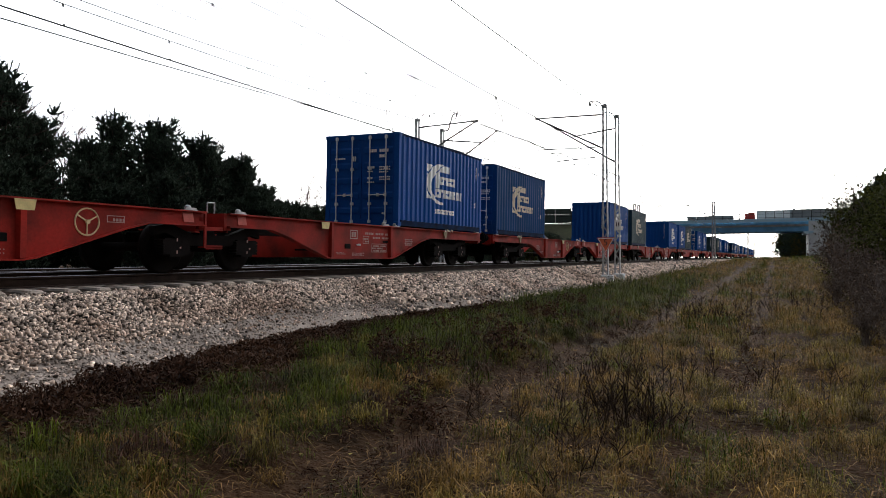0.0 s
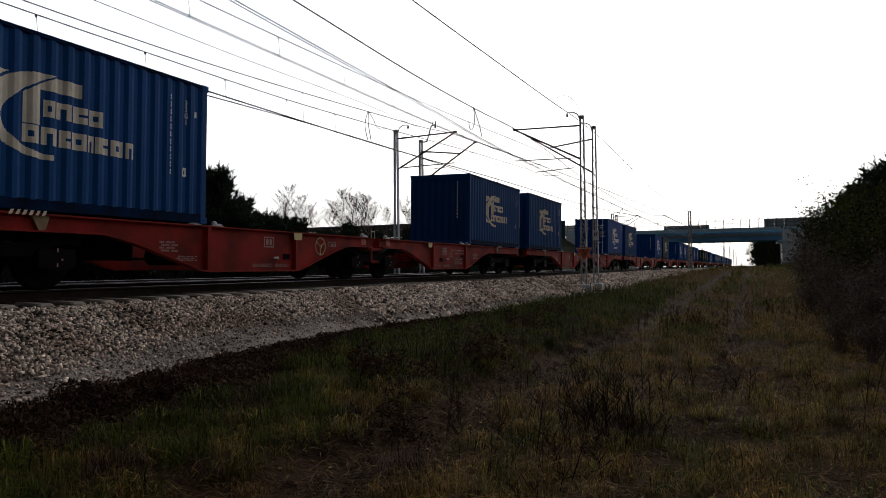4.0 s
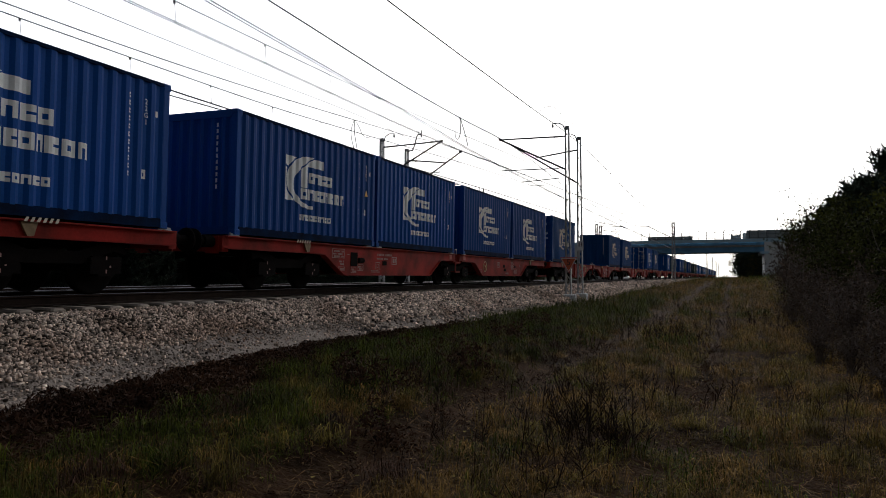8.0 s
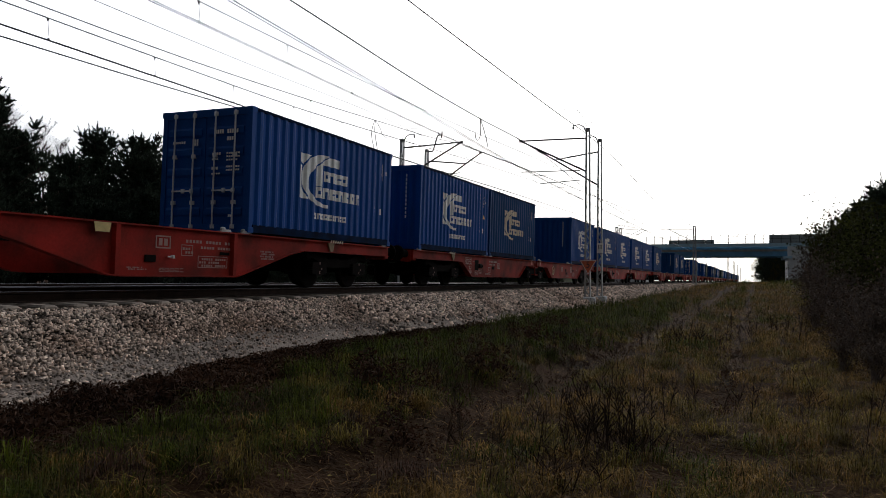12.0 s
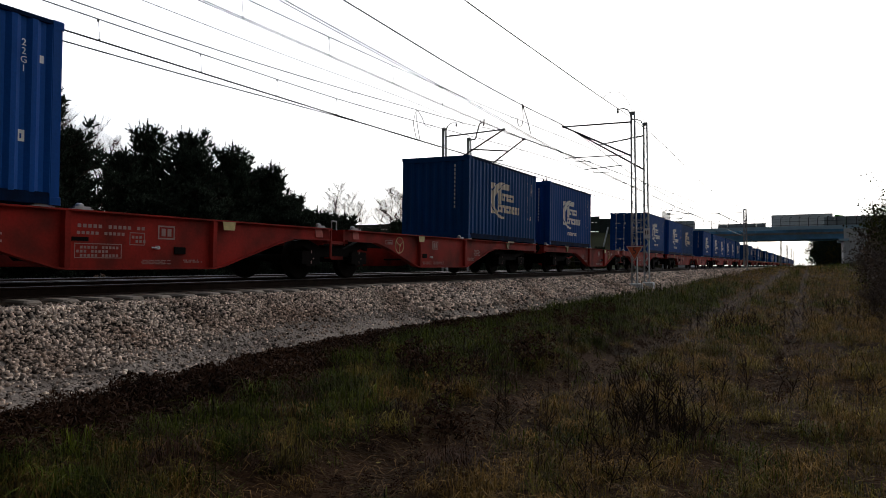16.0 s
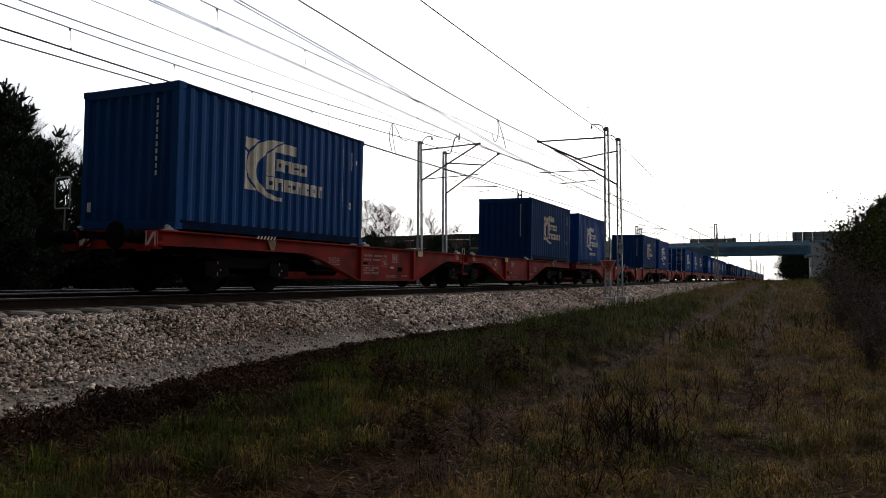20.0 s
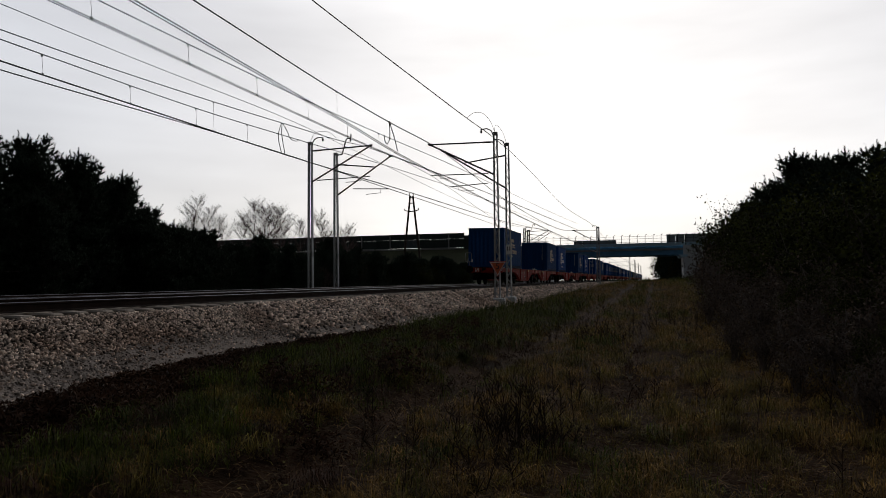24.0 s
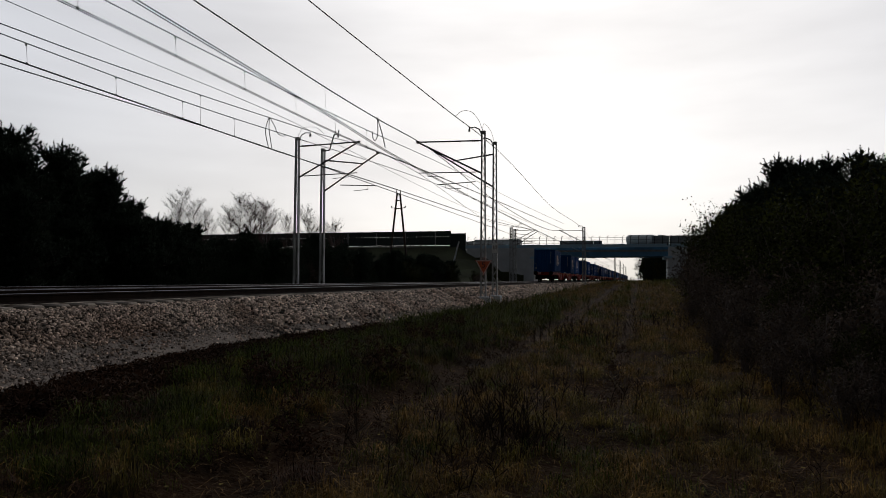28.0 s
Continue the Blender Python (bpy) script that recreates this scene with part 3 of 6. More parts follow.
def container_meshes(mat):
    """The steel shell's meshes in one paint."""
    out = {}
    out["side"] = wall_mesh("side_wall", 0.16, CL - 0.16, 0.16, CH - 0.06, mat, lambda u, d, z: (CW - 0.008 - d, u, z))
    out["far"] = wall_mesh("side_wall", 0.16, CL - 0.16, 0.16, CH - 0.06, mat, lambda u, d, z: (-CW + 0.008 + d, u, z))
    out["rear"] = wall_mesh("end_wall", -1.06, 1.06, 0.16, CH - 0.1, mat, lambda u, d, z: (u, 0.012 + d * 1.2, z))
    out["front"] = wall_mesh("end_wall", -1.06, 1.06, 0.16, CH - 0.1, mat, lambda u, d, z: (u, CL - 0.012 - d * 1.2, z))
    g = Geo()
    for i in range(18):
        y = 0.2 + i * 0.315
        g.add([(-CW + 0.05, y, CH - 0.03), (CW - 0.05, y, CH - 0.03), (CW - 0.05, y + 0.2, CH - 0.012), (-CW + 0.05, y + 0.2, CH - 0.012), (CW - 0.05, y + 0.315, CH - 0.03), (-CW + 0.05, y + 0.315, CH - 0.03)], [(0, 1, 2, 3), (3, 2, 4, 5)])
    out["roof"] = mesh("roof", g, mat)
    out["post"] = mesh("corner_post", Geo().prism(((-0.075, -0.08), (0.075, -0.08), (0.08, -0.07), (0.08, 0.03), (0.05, 0.03), (0.05, 0.08), (-0.075, 0.08)), "z", 0.1, CH - 0.1), mat)
    out["casting"] = mesh("corner_casting", Geo().chamfer(-0.08, -0.09, 0, 0.083, 0.09, 0.118, 0.012).box(0.0835, -0.03, 0.03, 0.0855, 0.03, 0.09), mat)
    out["top_rail"] = mesh("top_rail", Geo().box(-0.03, 0.16, -0.06, 0.03, CL - 0.16, 0), RAIL_SHADE)
    g = Geo().box(-0.025, 0.16, 0, 0.025, CL - 0.16, 0.16)
    out["bottom_rail"] = mesh("bottom_rail", g, RAIL_SHADE)
    out["end_rail"] = mesh("end_rail", Geo().box(-1.06, -0.04, 0, 1.06, 0.04, 0.16), mat)
    g = Geo()
    g.box(-0.54, -0.02, 0.14, 0.54, 0.02, CH - 0.12)
    for k in range(5):
        z = 0.32 + k * 0.42
        g.prism(((-0.02, z), (-0.045, z + 0.05), (-0.045, z + 0.16), (-0.02, z + 0.21)), "x", -0.46, 0.46)
    out["door"] = mesh("door_leaf", g, mat)
    return out


PAINTS = {"blue": container_meshes(BLUE), "teal": container_meshes(TEAL), "green": container_meshes(GREENISH)}
g = Geo().tube((0, -0.07, 0.1), (0, -0.07, CH - 0.06), 0.018, n=8)
for z in (0.12, 0.62, 1.6, CH - 0.12):
    g.box(-0.045, -0.075, z - 0.04, 0.045, -0.02, z + 0.04)
ROD = material("bright_zinc_rod", (0.82, 0.84, 0.86), 0.45, 0.1, 0.12, 4, 40, 0.05, 0.002)
LOCK_ROD = mesh("lock_rod", g, ROD)
LOCK_HANDLE = mesh("lock_handle", Geo().box(-0.02, -0.1, 0, 0.3, -0.07, 0.03).box(0.24, -0.09, -0.03, 0.3, -0.03, 0.06), ROD)
FLOOR = mesh("floor", Geo().box(-CW + 0.03, 0.1, 0.1, CW - 0.03, CL - 0.1, 0.15), DIRT_SHADE)
g = Geo()
for u0, w0, wide, high in ((0.20, 2.05, 0.26, 0.085), (0.52, 2.05, 0.30, 0.085), (0.52, 1.90, 0.22, 0.08), (0.14, 1.60, 0.28, 0.06), (0.14, 1.50, 0.2, 0.035), (0.52, 1.62, 0.36, 0.035), (0.52, 1.55, 0.36, 0.035), (0.52, 1.48, 0.3, 0.035), (0.14, 1.30, 0.18, 0.06), (0.52, 1.34, 0.36, 0.035), (0.52, 1.27, 0.36, 0.035), (0.14, 1.2, 0.24, 0.035), (0.62, 0.32, 0.15, 0.05), (-0.95, 1.88, 0.36, 0.05), (-0.35, 1.82, 0.14, 0.14)):
    for i in range(max(1, int(wide / 0.06))):
        g.box(u0 + i * 0.06, -0.0135, w0, u0 + i * 0.06 + 0.045, -0.0115, w0 + high)
DOOR_MARKS = mesh("door_lettering", g, WHITE)
g = Geo()
for i in range(11):
    g.box(0.70, -0.001, 0.95 + i * 0.128, 0.745, 0.003, 0.95 + i * 0.128 + 0.085)
END_MARKS = mesh("serial_column", g, WHITE)
WARN = mesh("warning_triangle", Geo().prism(((-0.09, -0.07), (0.09, -0.07), (0.0, 0.10)), "x", 0, 0.003), YELLOW)
PLACARD = mesh("placard", Geo().box(-0.002, -0.05, -0.09, 0.002, 0.05, 0.09), WHITE)


def container(paint, doors, second_line, extras=()):
    """One twenty-foot container; its origin is the middle of the rear bottom edge, y runs forward."""
    look_of = {"blue": "blue", "teal": "faded dark blue", "green": "blue-green"}[paint]
    label = f"{look_of} corrugated container with {'white' if second_line else 'cream'} emblem" + (" and locked rear doors" if doors else "")
    c = thing("shipping_container", label, "container", "containers on the train")
    m = PAINTS[paint]
    part("side_wall", m["side"], None, c)
    part("side_wall", m["far"], None, c)
    part("end_wall", m["front"], None, c)
    part("roof", m["roof"], None, c)
    part("floor", FLOOR, None, c)
    for x in (-1, 1):
        part("top_rail", m["top_rail"], None, c, at=pose(x * (CW - 0.035), 0, CH - 0.012))
        part("bottom_rail", m["bottom_rail"], None, c, at=pose(x * (CW - 0.035), 0, 0.012))
        for y in (0.09, CL - 0.09):
            turn = 0 if x > 0 else 180
            part("corner_post", m["post"], None, c, at=pose(x * (CW - 0.085), y, 0, 0, 0, turn))
            for z in (0, CH - 0.118):
                part("corner_casting", m["casting"], None, c, at=pose(x * (CW - 0.085), y, z, 0, 0, turn))
    for y in (0.045, CL - 0.045):
        for z in (0.008, CH - 0.17):
            part("end_rail", m["end_rail"], None, c, at=pose(0, y, z))
    if doors:
        for x in (-1, 1):
            leaf = part("door_leaf", m["door"], None, c, at=pose(x * 0.55, 0.05, 0))
            for dx in (-0.26, 0.26):
                part("lock_rod", LOCK_ROD, None, leaf, "galvanised lock rod", pose(dx, 0, 0))
                part("lock_handle", LOCK_HANDLE, None, leaf, "galvanised lever handle", pose(dx if dx < 0 else dx - 0.28, 0, 0.85))
        tagged(part("door_lettering", DOOR_MARKS, None, c, "", pose(0.08, 0.0, 0)), "white rows of small print", kind="stuff")
    else:
        part("end_wall", m["rear"], None, c)
        tagged(part("serial_column", END_MARKS, None, c), "white upright row of small print", kind="stuff")
    for m in MARKS[second_line]:
        part("emblem", m, None, c, "piece of a large painted company emblem")
    for m in BLOCKS[second_line]:
        part("letter_block", m, None, c)
    tagged(part("serial_column", SERIALS, None, c), "white upright row of small print", kind="stuff")
    part("type_code", TYPE_CODE, None, c, "white upright type code", Matrix.Translation((CW - 0.002, 5.48, 1.98)) @ FACE_NEAR)
    if "warn" in extras:
        part("warning_triangle", WARN, None, c, "yellow warning triangle sticker", pose(CW - 0.003, 5.5, 1.42))
    if "end_placard" in extras:
        part("placard", PLACARD, None, c, "white document placard", pose(-0.95, -0.006, 0.42, 0, 0, 90))
    return c


CONTAINERS = {}


def containers(paint, doors, second_line, extras=()):
    key = (paint, doors, second_line, extras)
    if key in CONTAINERS:
        return copy_thing(CONTAINERS[key], Matrix())
    CONTAINERS[key] = container(*key)
    return CONTAINERS[key]


# outline of one side sill of a half wagon: along, height over the rails
SILL = ((0.70, 1.10), (0.70, 0.88), (4.70, 0.88), (5.3, 0.76), (6.85, 0.30), (7.05, 0.27), (9.85, 0.27), (10.05, 0.30), (11.55, 0.76), (12.05, 0.88), (13.30, 0.88), (13.30, 1.10))
SILL_WIDE = ((0.70, 1.10), (0.70, 0.88), (4.0, 0.88), (4.35, 0.86), (5.25, 0.38), (5.40, 0.35), (10.85, 0.35), (11.0, 0.38), (11.85, 0.86), (12.1, 0.88), (13.30, 0.88), (13.30, 1.10))
WHEEL_R = 0.46


def bogie_meshes():
    out = {}
    prof = ((0.0, 0.70), (0.32, 0.70), (0.40, 0.685), (0.46, 0.69), (0.46, 0.73), (0.455, 0.80), (0.42, 0.815), (0.38, 0.79), (0.20, 0.765), (0.12, 0.80), (0.0, 0.80))
    g = Geo()
    for s in (-1, 1):
        g.disc((0, 0, 0), "x", [(r, s * h) for r, h in prof], 28)
    g.tube((-0.7, 0, 0), (0.7, 0, 0), 0.085, n=12)
    out["wheelset"] = mesh("wheelset", g, DIRT_SHADE, True)
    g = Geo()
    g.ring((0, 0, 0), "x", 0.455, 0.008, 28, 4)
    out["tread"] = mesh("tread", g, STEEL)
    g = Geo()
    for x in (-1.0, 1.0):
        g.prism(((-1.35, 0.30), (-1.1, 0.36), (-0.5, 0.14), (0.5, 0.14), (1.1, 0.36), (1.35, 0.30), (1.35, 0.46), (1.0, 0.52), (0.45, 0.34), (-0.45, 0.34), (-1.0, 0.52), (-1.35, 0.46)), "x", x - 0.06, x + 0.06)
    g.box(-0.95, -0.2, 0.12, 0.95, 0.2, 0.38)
    out["frame"] = mesh("bogie_frame", g, DIRT_SHADE)
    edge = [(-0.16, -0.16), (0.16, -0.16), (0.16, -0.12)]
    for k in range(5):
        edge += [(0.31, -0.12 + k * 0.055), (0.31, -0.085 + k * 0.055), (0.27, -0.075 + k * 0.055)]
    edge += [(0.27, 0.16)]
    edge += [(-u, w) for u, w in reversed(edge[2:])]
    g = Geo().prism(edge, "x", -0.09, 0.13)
    out["box"] = mesh("axle_box", g, DIRT_SHADE)
    out["dash"] = mesh("axle_label", Geo().box(0.131, -0.012, 0.11, 0.134, 0.008, 0.17).box(0.131, -0.012, -0.11, 0.134, 0.008, -0.05).chamfer(0.1305, 0.06, -0.015, 0.1365, 0.09, 0.015, 0.004), LETTER)
    return out


BOGIE = bogie_meshes()


def bogie(parent, y, wheelsets):
    b = part("bogie", BOGIE["frame"], None, parent, "black two-axle bogie", pose(0, y, 0.36))
    for dy in (-0.9, 0.9):
        w = part("wheelset", BOGIE["wheelset"], None, b, "dark steel wheelset", pose(0, dy, WHEEL_R - 0.36))
        wheelsets.append(w)
        for x in (-1, 1):
            part("axle_box", BOGIE["box"], None, b, "", pose(x * 1.0, dy, WHEEL_R - 0.36, 0, 0, 0 if x > 0 else 180))
        tagged(part("axle_label", BOGIE["dash"], None, b, "", pose(1.0, dy, WHEEL_R - 0.36)), "white painted dashes", kind="stuff")
    return b


def print_mesh(wide, high, rows, pitch):
    """Rows of small bars like writing too small to read."""
    g = Geo()
    each = high / rows
    for r in range(rows):
        k = 0
        while k * pitch < wide * (1.0 if r % 2 == 0 else 0.82):
            if (k * 7 + r * 3) % 6:
                g.box(0, k * pitch, r * each, 0.003, k * pitch + pitch * 0.66, r * each + each * 0.66)
            k += 1
    return mesh("small_print", g, LETTER)


def frame_mesh(wide, high):
    """A thin painted frame."""
    t = 0.012
    g = Geo().box(0, 0, 0, 0.003, wide, t).box(0, 0, high - t, 0.003, wide, high).box(0, 0, t, 0.003, t, high - t).box(0, wide - t, t, 0.003, wide, high - t)
    return mesh("label_frame", g, LETTER)


# writing on the flanks, along from the rear coupling: (kind, from, to, foot, top, rows, letter pitch)
FLANKS = {
    1: (("print", 7.16, 8.39, 0.87, 0.95, 1, 0.085), ("print", 7.16, 8.0, 0.77, 0.84, 1, 0.075), ("dark", 7.15, 7.42, 0.67, 0.73), ("frame", 7.2, 7.99, 0.42, 0.64), ("print", 7.23, 7.95, 0.44, 0.62, 3, 0.06),
        ("frame", 8.13, 8.41, 0.63, 0.83), ("print", 8.17, 8.38, 0.67, 0.8, 2, 0.07), ("print", 8.36, 8.92, 0.33, 0.41, 3, 0.02), ("badge", 8.84, 0.74), ("valve", 8.64, 0.60), ("socket", 9.12, 0.56), ("print", 9.2, 9.6, 0.36, 0.42, 2, 0.03),
        ("plate", 10.17, 1.10), ("wheel", 16.3, 0.83), ("frame", 15.62, 15.95, 0.84, 0.95), ("print", 15.66, 15.9, 0.86, 0.93, 1, 0.06), ("plate", 17.33, 1.10), ("badge", 18.26, 0.76), ("socket", 17.65, 0.57), ("valve", 18.01, 0.54),
        ("print", 17.55, 18.05, 0.34, 0.42, 3, 0.025), ("print", 18.15, 18.8, 0.34, 0.42, 3, 0.025), ("print", 20.88, 21.3, 0.62, 0.82, 4, 0.04), ("print", 20.38, 20.9, 0.46, 0.56, 3, 0.035), ("print", 5.7, 6.2, 0.62, 0.82, 4, 0.04)),
    2: (("frame", 4.80, 5.42, 0.78, 1.02), ("print", 4.84, 5.38, 0.80, 1.0, 3, 0.06), ("frame", 5.12, 5.43, 0.46, 0.56), ("print", 5.15, 5.40, 0.48, 0.55, 1, 0.05), ("print", 5.15, 5.40, 0.60, 0.74, 2, 0.05), ("print", 5.5, 5.66, 0.88, 0.91, 1, 0.05),
        ("niche", 5.73, 6.10, 0.58, 0.95), ("tank", 6.27, 0.74), ("frame", 5.76, 6.04, 0.40, 0.56), ("print", 5.79, 6.0, 0.43, 0.53, 2, 0.05), ("frame", 6.12, 6.44, 0.46, 0.63), ("print", 6.15, 6.4, 0.49, 0.60, 2, 0.05),
        ("print", 7.17, 8.12, 0.90, 0.99, 1, 0.085), ("print", 7.17, 7.9, 0.79, 0.86, 1, 0.075), ("frame", 7.16, 7.43, 0.51, 0.71), ("frame", 7.23, 7.36, 0.56, 0.66), ("socket", 7.71, 0.69), ("badge", 8.35, 0.66), ("print", 6.88, 7.43, 0.42, 0.49, 2, 0.02),
        ("frame", 15.97, 16.35, 0.44, 0.60), ("wheel", 16.75, 0.71), ("badge", 18.52, 0.70), ("socket", 19.32, 0.76), ("socket", 19.45, 0.60), ("print", 20.36, 20.8, 0.64, 0.97, 6, 0.05), ("frame", 20.85, 21.34, 0.45, 0.66), ("print", 20.89, 21.3, 0.48, 0.63, 3, 0.05),
        ("print", 19.55, 20.1, 0.41, 0.49, 3, 0.02), ("print", 21.74, 21.88, 0.78, 0.88, 2, 0.06), ("niche", 20.9, 21.1, 0.70, 0.82)),
}


def wagon_meshes():
    out = {}
    for side, outline in ((-1, SILL), (1, SILL), (-2, SILL_WIDE), (2, SILL_WIDE)):
        key, side = side, (-1 if side < 0 else 1)
        g = Geo()
        g.prism(outline, "x", side * 1.14 - 0.01, side * 1.14 + 0.01)
        out["sill", key] = mesh("side_sill", g, RED)
        out["top_flange", key] = mesh("top_flange", Geo().box(side * 1.14 - 0.09, 0.70, 1.10, side * 1.14 + 0.09, 13.30, 1.125), RED)
        g = Geo()
        low = outline[1:-1]
        for (a, za), (b, zb) in zip(low, low[1:]):
            g.add([(side * 1.14 - 0.09, a, za), (side * 1.14 + 0.09, a, za), (side * 1.14 + 0.09, b, zb), (side * 1.14 - 0.09, b, zb),
                   (side * 1.14 - 0.09, a, za - 0.022), (side * 1.14 + 0.09, a, za - 0.022), (side * 1.14 + 0.09, b, zb - 0.022), (side * 1.14 - 0.09, b, zb - 0.022)],
                  [(0, 1, 2, 3), (4, 7, 6, 5), (0, 4, 5, 1), (2, 6, 7, 3), (0, 3, 7, 4), (1, 5, 6, 2)])
        out["low_flange", key] = mesh("bottom_flange", g, RED)
    out["stiffener"] = mesh("stiffener", Geo().prism(((0.0, -0.07), (0.075, -0.045), (0.075, 0.045), (0.0, 0.07)), "z", 0.285, 1.10), RED)
    g = Geo()
    for y in (1.0, 4.2, 7.0, 10.0, 12.9):
        g.box(-1.12, y - 0.09, 0.92, 1.12, y + 0.09, 1.08)
    g.box(-0.22, 0.7, 0.80, 0.22, 13.3, 1.0)
    out["cross"] = mesh("underframe", g, DIRT_SHADE)
    g = Geo().box(-1.15, -0.09, 0.80, 1.15, 0.09, 1.12)
    for x in (-0.9, 0.9):
        g.box(x - 0.16, -0.11, 0.76, x + 0.16, -0.08, 1.10)
    out["end_beam"] = mesh("end_beam", g, RED)
    g = Geo().disc((0, 0, 0), "y", ((0.12, 0.0), (0.12, 0.28), (0.085, 0.30), (0.085, 0.50), (0.23, 0.52), (0.235, 0.55), (0.20, 0.57)), 20)
    out["buffer"] = mesh("buffer", g, DIRT_SHADE)
    g = Geo().box(-0.06, 0.0, -0.05, 0.06, 0.5, 0.08).ring((0, 0.62, 0.0), "x", 0.11, 0.03, 14, 6)
    g.path([(0.25, 0.05, 0.0), (0.27, 0.3, -0.25), (0.27, 0.55, -0.3)], 0.025)
    out["coupler"] = mesh("draw_hook", g, DIRT_SHADE)
    g = Geo().ring((0, 0, 0), "x", 0.205, 0.014, 28, 6)
    for k in range(3):
        g.tube((0, 0, 0), (0, 0.2 * math.cos(0.5 + k * 2.094), 0.2 * math.sin(0.5 + k * 2.094)), 0.012)
    g.tube((-0.14, 0, 0), (0.03, 0, 0), 0.035, n=10)
    out["handwheel"] = mesh("handwheel", g, material("pale_handwheel_paint", (0.70, 0.50, 0.26), 0.5, 0, 0.15, 5, 40, 0))
    g = Geo().box(0, -0.17, 0, 0.09, 0.17, 0.016).box(0.05, -0.13, 0.016, 0.09, 0.13, 0.05).chamfer(-0.04, -0.05, 0.016, 0.05, 0.05, 0.10, 0.02)
    out["spigot"] = mesh("container_spigot", g, GALV)
    out["yellow"] = mesh("end_plate", Geo().prism(((-0.16, 0.0), (0.16, 0.0), (0.13, -0.15), (-0.13, -0.15)), "x", 0, 0.006), material("pale_yellow_plate", (0.72, 0.55, 0.22), 0.5, 0, 0.2, 6, 40, 0))
    out["mark_plate"] = mesh("corner_plate", Geo().prism(((-0.13, 0.0), (0.11, 0.0), (0.15, -0.17), (-0.09, -0.17)), "x", 0, 0.012), material("bright_red_plate", (0.62, 0.10, 0.07), 0.5, 0, 0.2, 6, 40, 0))
    g = Geo()
    for z in (0.46, 0.80):
        g.box(1.02, -0.26, z, 1.22, 0.16, z + 0.03).box(1.205, -0.26, z - 0.02, 1.22, 0.16, z + 0.05)
    g.box(1.19, -0.30, 0.46, 1.22, -0.25, 1.08)
    out["steps"] = mesh("shunter_step", g, RED)
    g = Geo().path([(1.12, -0.09, 1.12), (1.12, -0.09, 1.30), (1.12, 0.09, 1.30), (1.12, 0.09, 1.10)], 0.014)
    out["grip"] = mesh("grab_handle", g, GALV)
    out["badge"] = mesh("square_badge", Geo().box(0, -0.17, 0, 0.003, 0.17, 0.025).box(0, -0.17, 0.2, 0.003, 0.17, 0.225).box(0, -0.17, 0, 0.003, -0.145, 0.225).box(0, 0.145, 0, 0.003, 0.17, 0.225).box(0, -0.1, 0.05, 0.003, -0.02, 0.175).box(0, 0.02, 0.05, 0.003, 0.1, 0.175), LETTER)
    out["hatch"] = mesh("hazard_dashes", Geo().add(*sum_quads([(0.0, -0.3 + k * 0.1, 0.0, 0.07) for k in range(6)])), CREAM)
    out["bracket"] = mesh("lever_bracket", Geo().prism(((-0.12, 0.0), (0.16, 0.0), (0.10, -0.20), (0.0, -0.22)), "x", 0, 0.04), material("dull_brass_paint", (0.3, 0.2, 0.1), 0.6, 0.2, 0.3, 5, 40, 0.2))
    out["slot"] = mesh("socket_box", Geo().chamfer(-0.02, -0.12, -0.06, 0.02, 0.12, 0.06, 0.008), DIRT_SHADE)
    out["valve"] = mesh("brake_valve", Geo().tube((0, 0, 0), (0.06, 0, 0), 0.03, n=10).box(0.03, -0.12, -0.012, 0.045, 0.02, 0.012).tube((0.05, 0, 0), (0.06, 0, 0), 0.02), WHITE)
    g = Geo().box(-0.5, 5.2, 0.45, 0.4, 6.0, 0.75).tube((-0.6, 7.4, 0.55), (-0.6, 8.4, 0.55), 0.2, n=14).path([(-0.2, 1.0, 0.78), (-0.2, 13.0, 0.78)], 0.03)
    g.path([(0.5, 4.6, 0.5), (0.5, 9.0, 0.45)], 0.025)
    out["gear"] = mesh("brake_gear", g, DIRT_SHADE)
    return out


def sum_quads(rows):
    """Slanted dashes side by side: x, along, height, size."""
    v, f = [], []
    for x, u, z, s in rows:
        k = len(v)
        v += [(x, u, z), (x, u + 0.05, z), (x, u + 0.05 + s * 0.5, z + s), (x, u + s * 0.5, z + s)]
        f.append((k, k + 1, k + 2, k + 3))
    return v, f


WAGON = wagon_meshes()


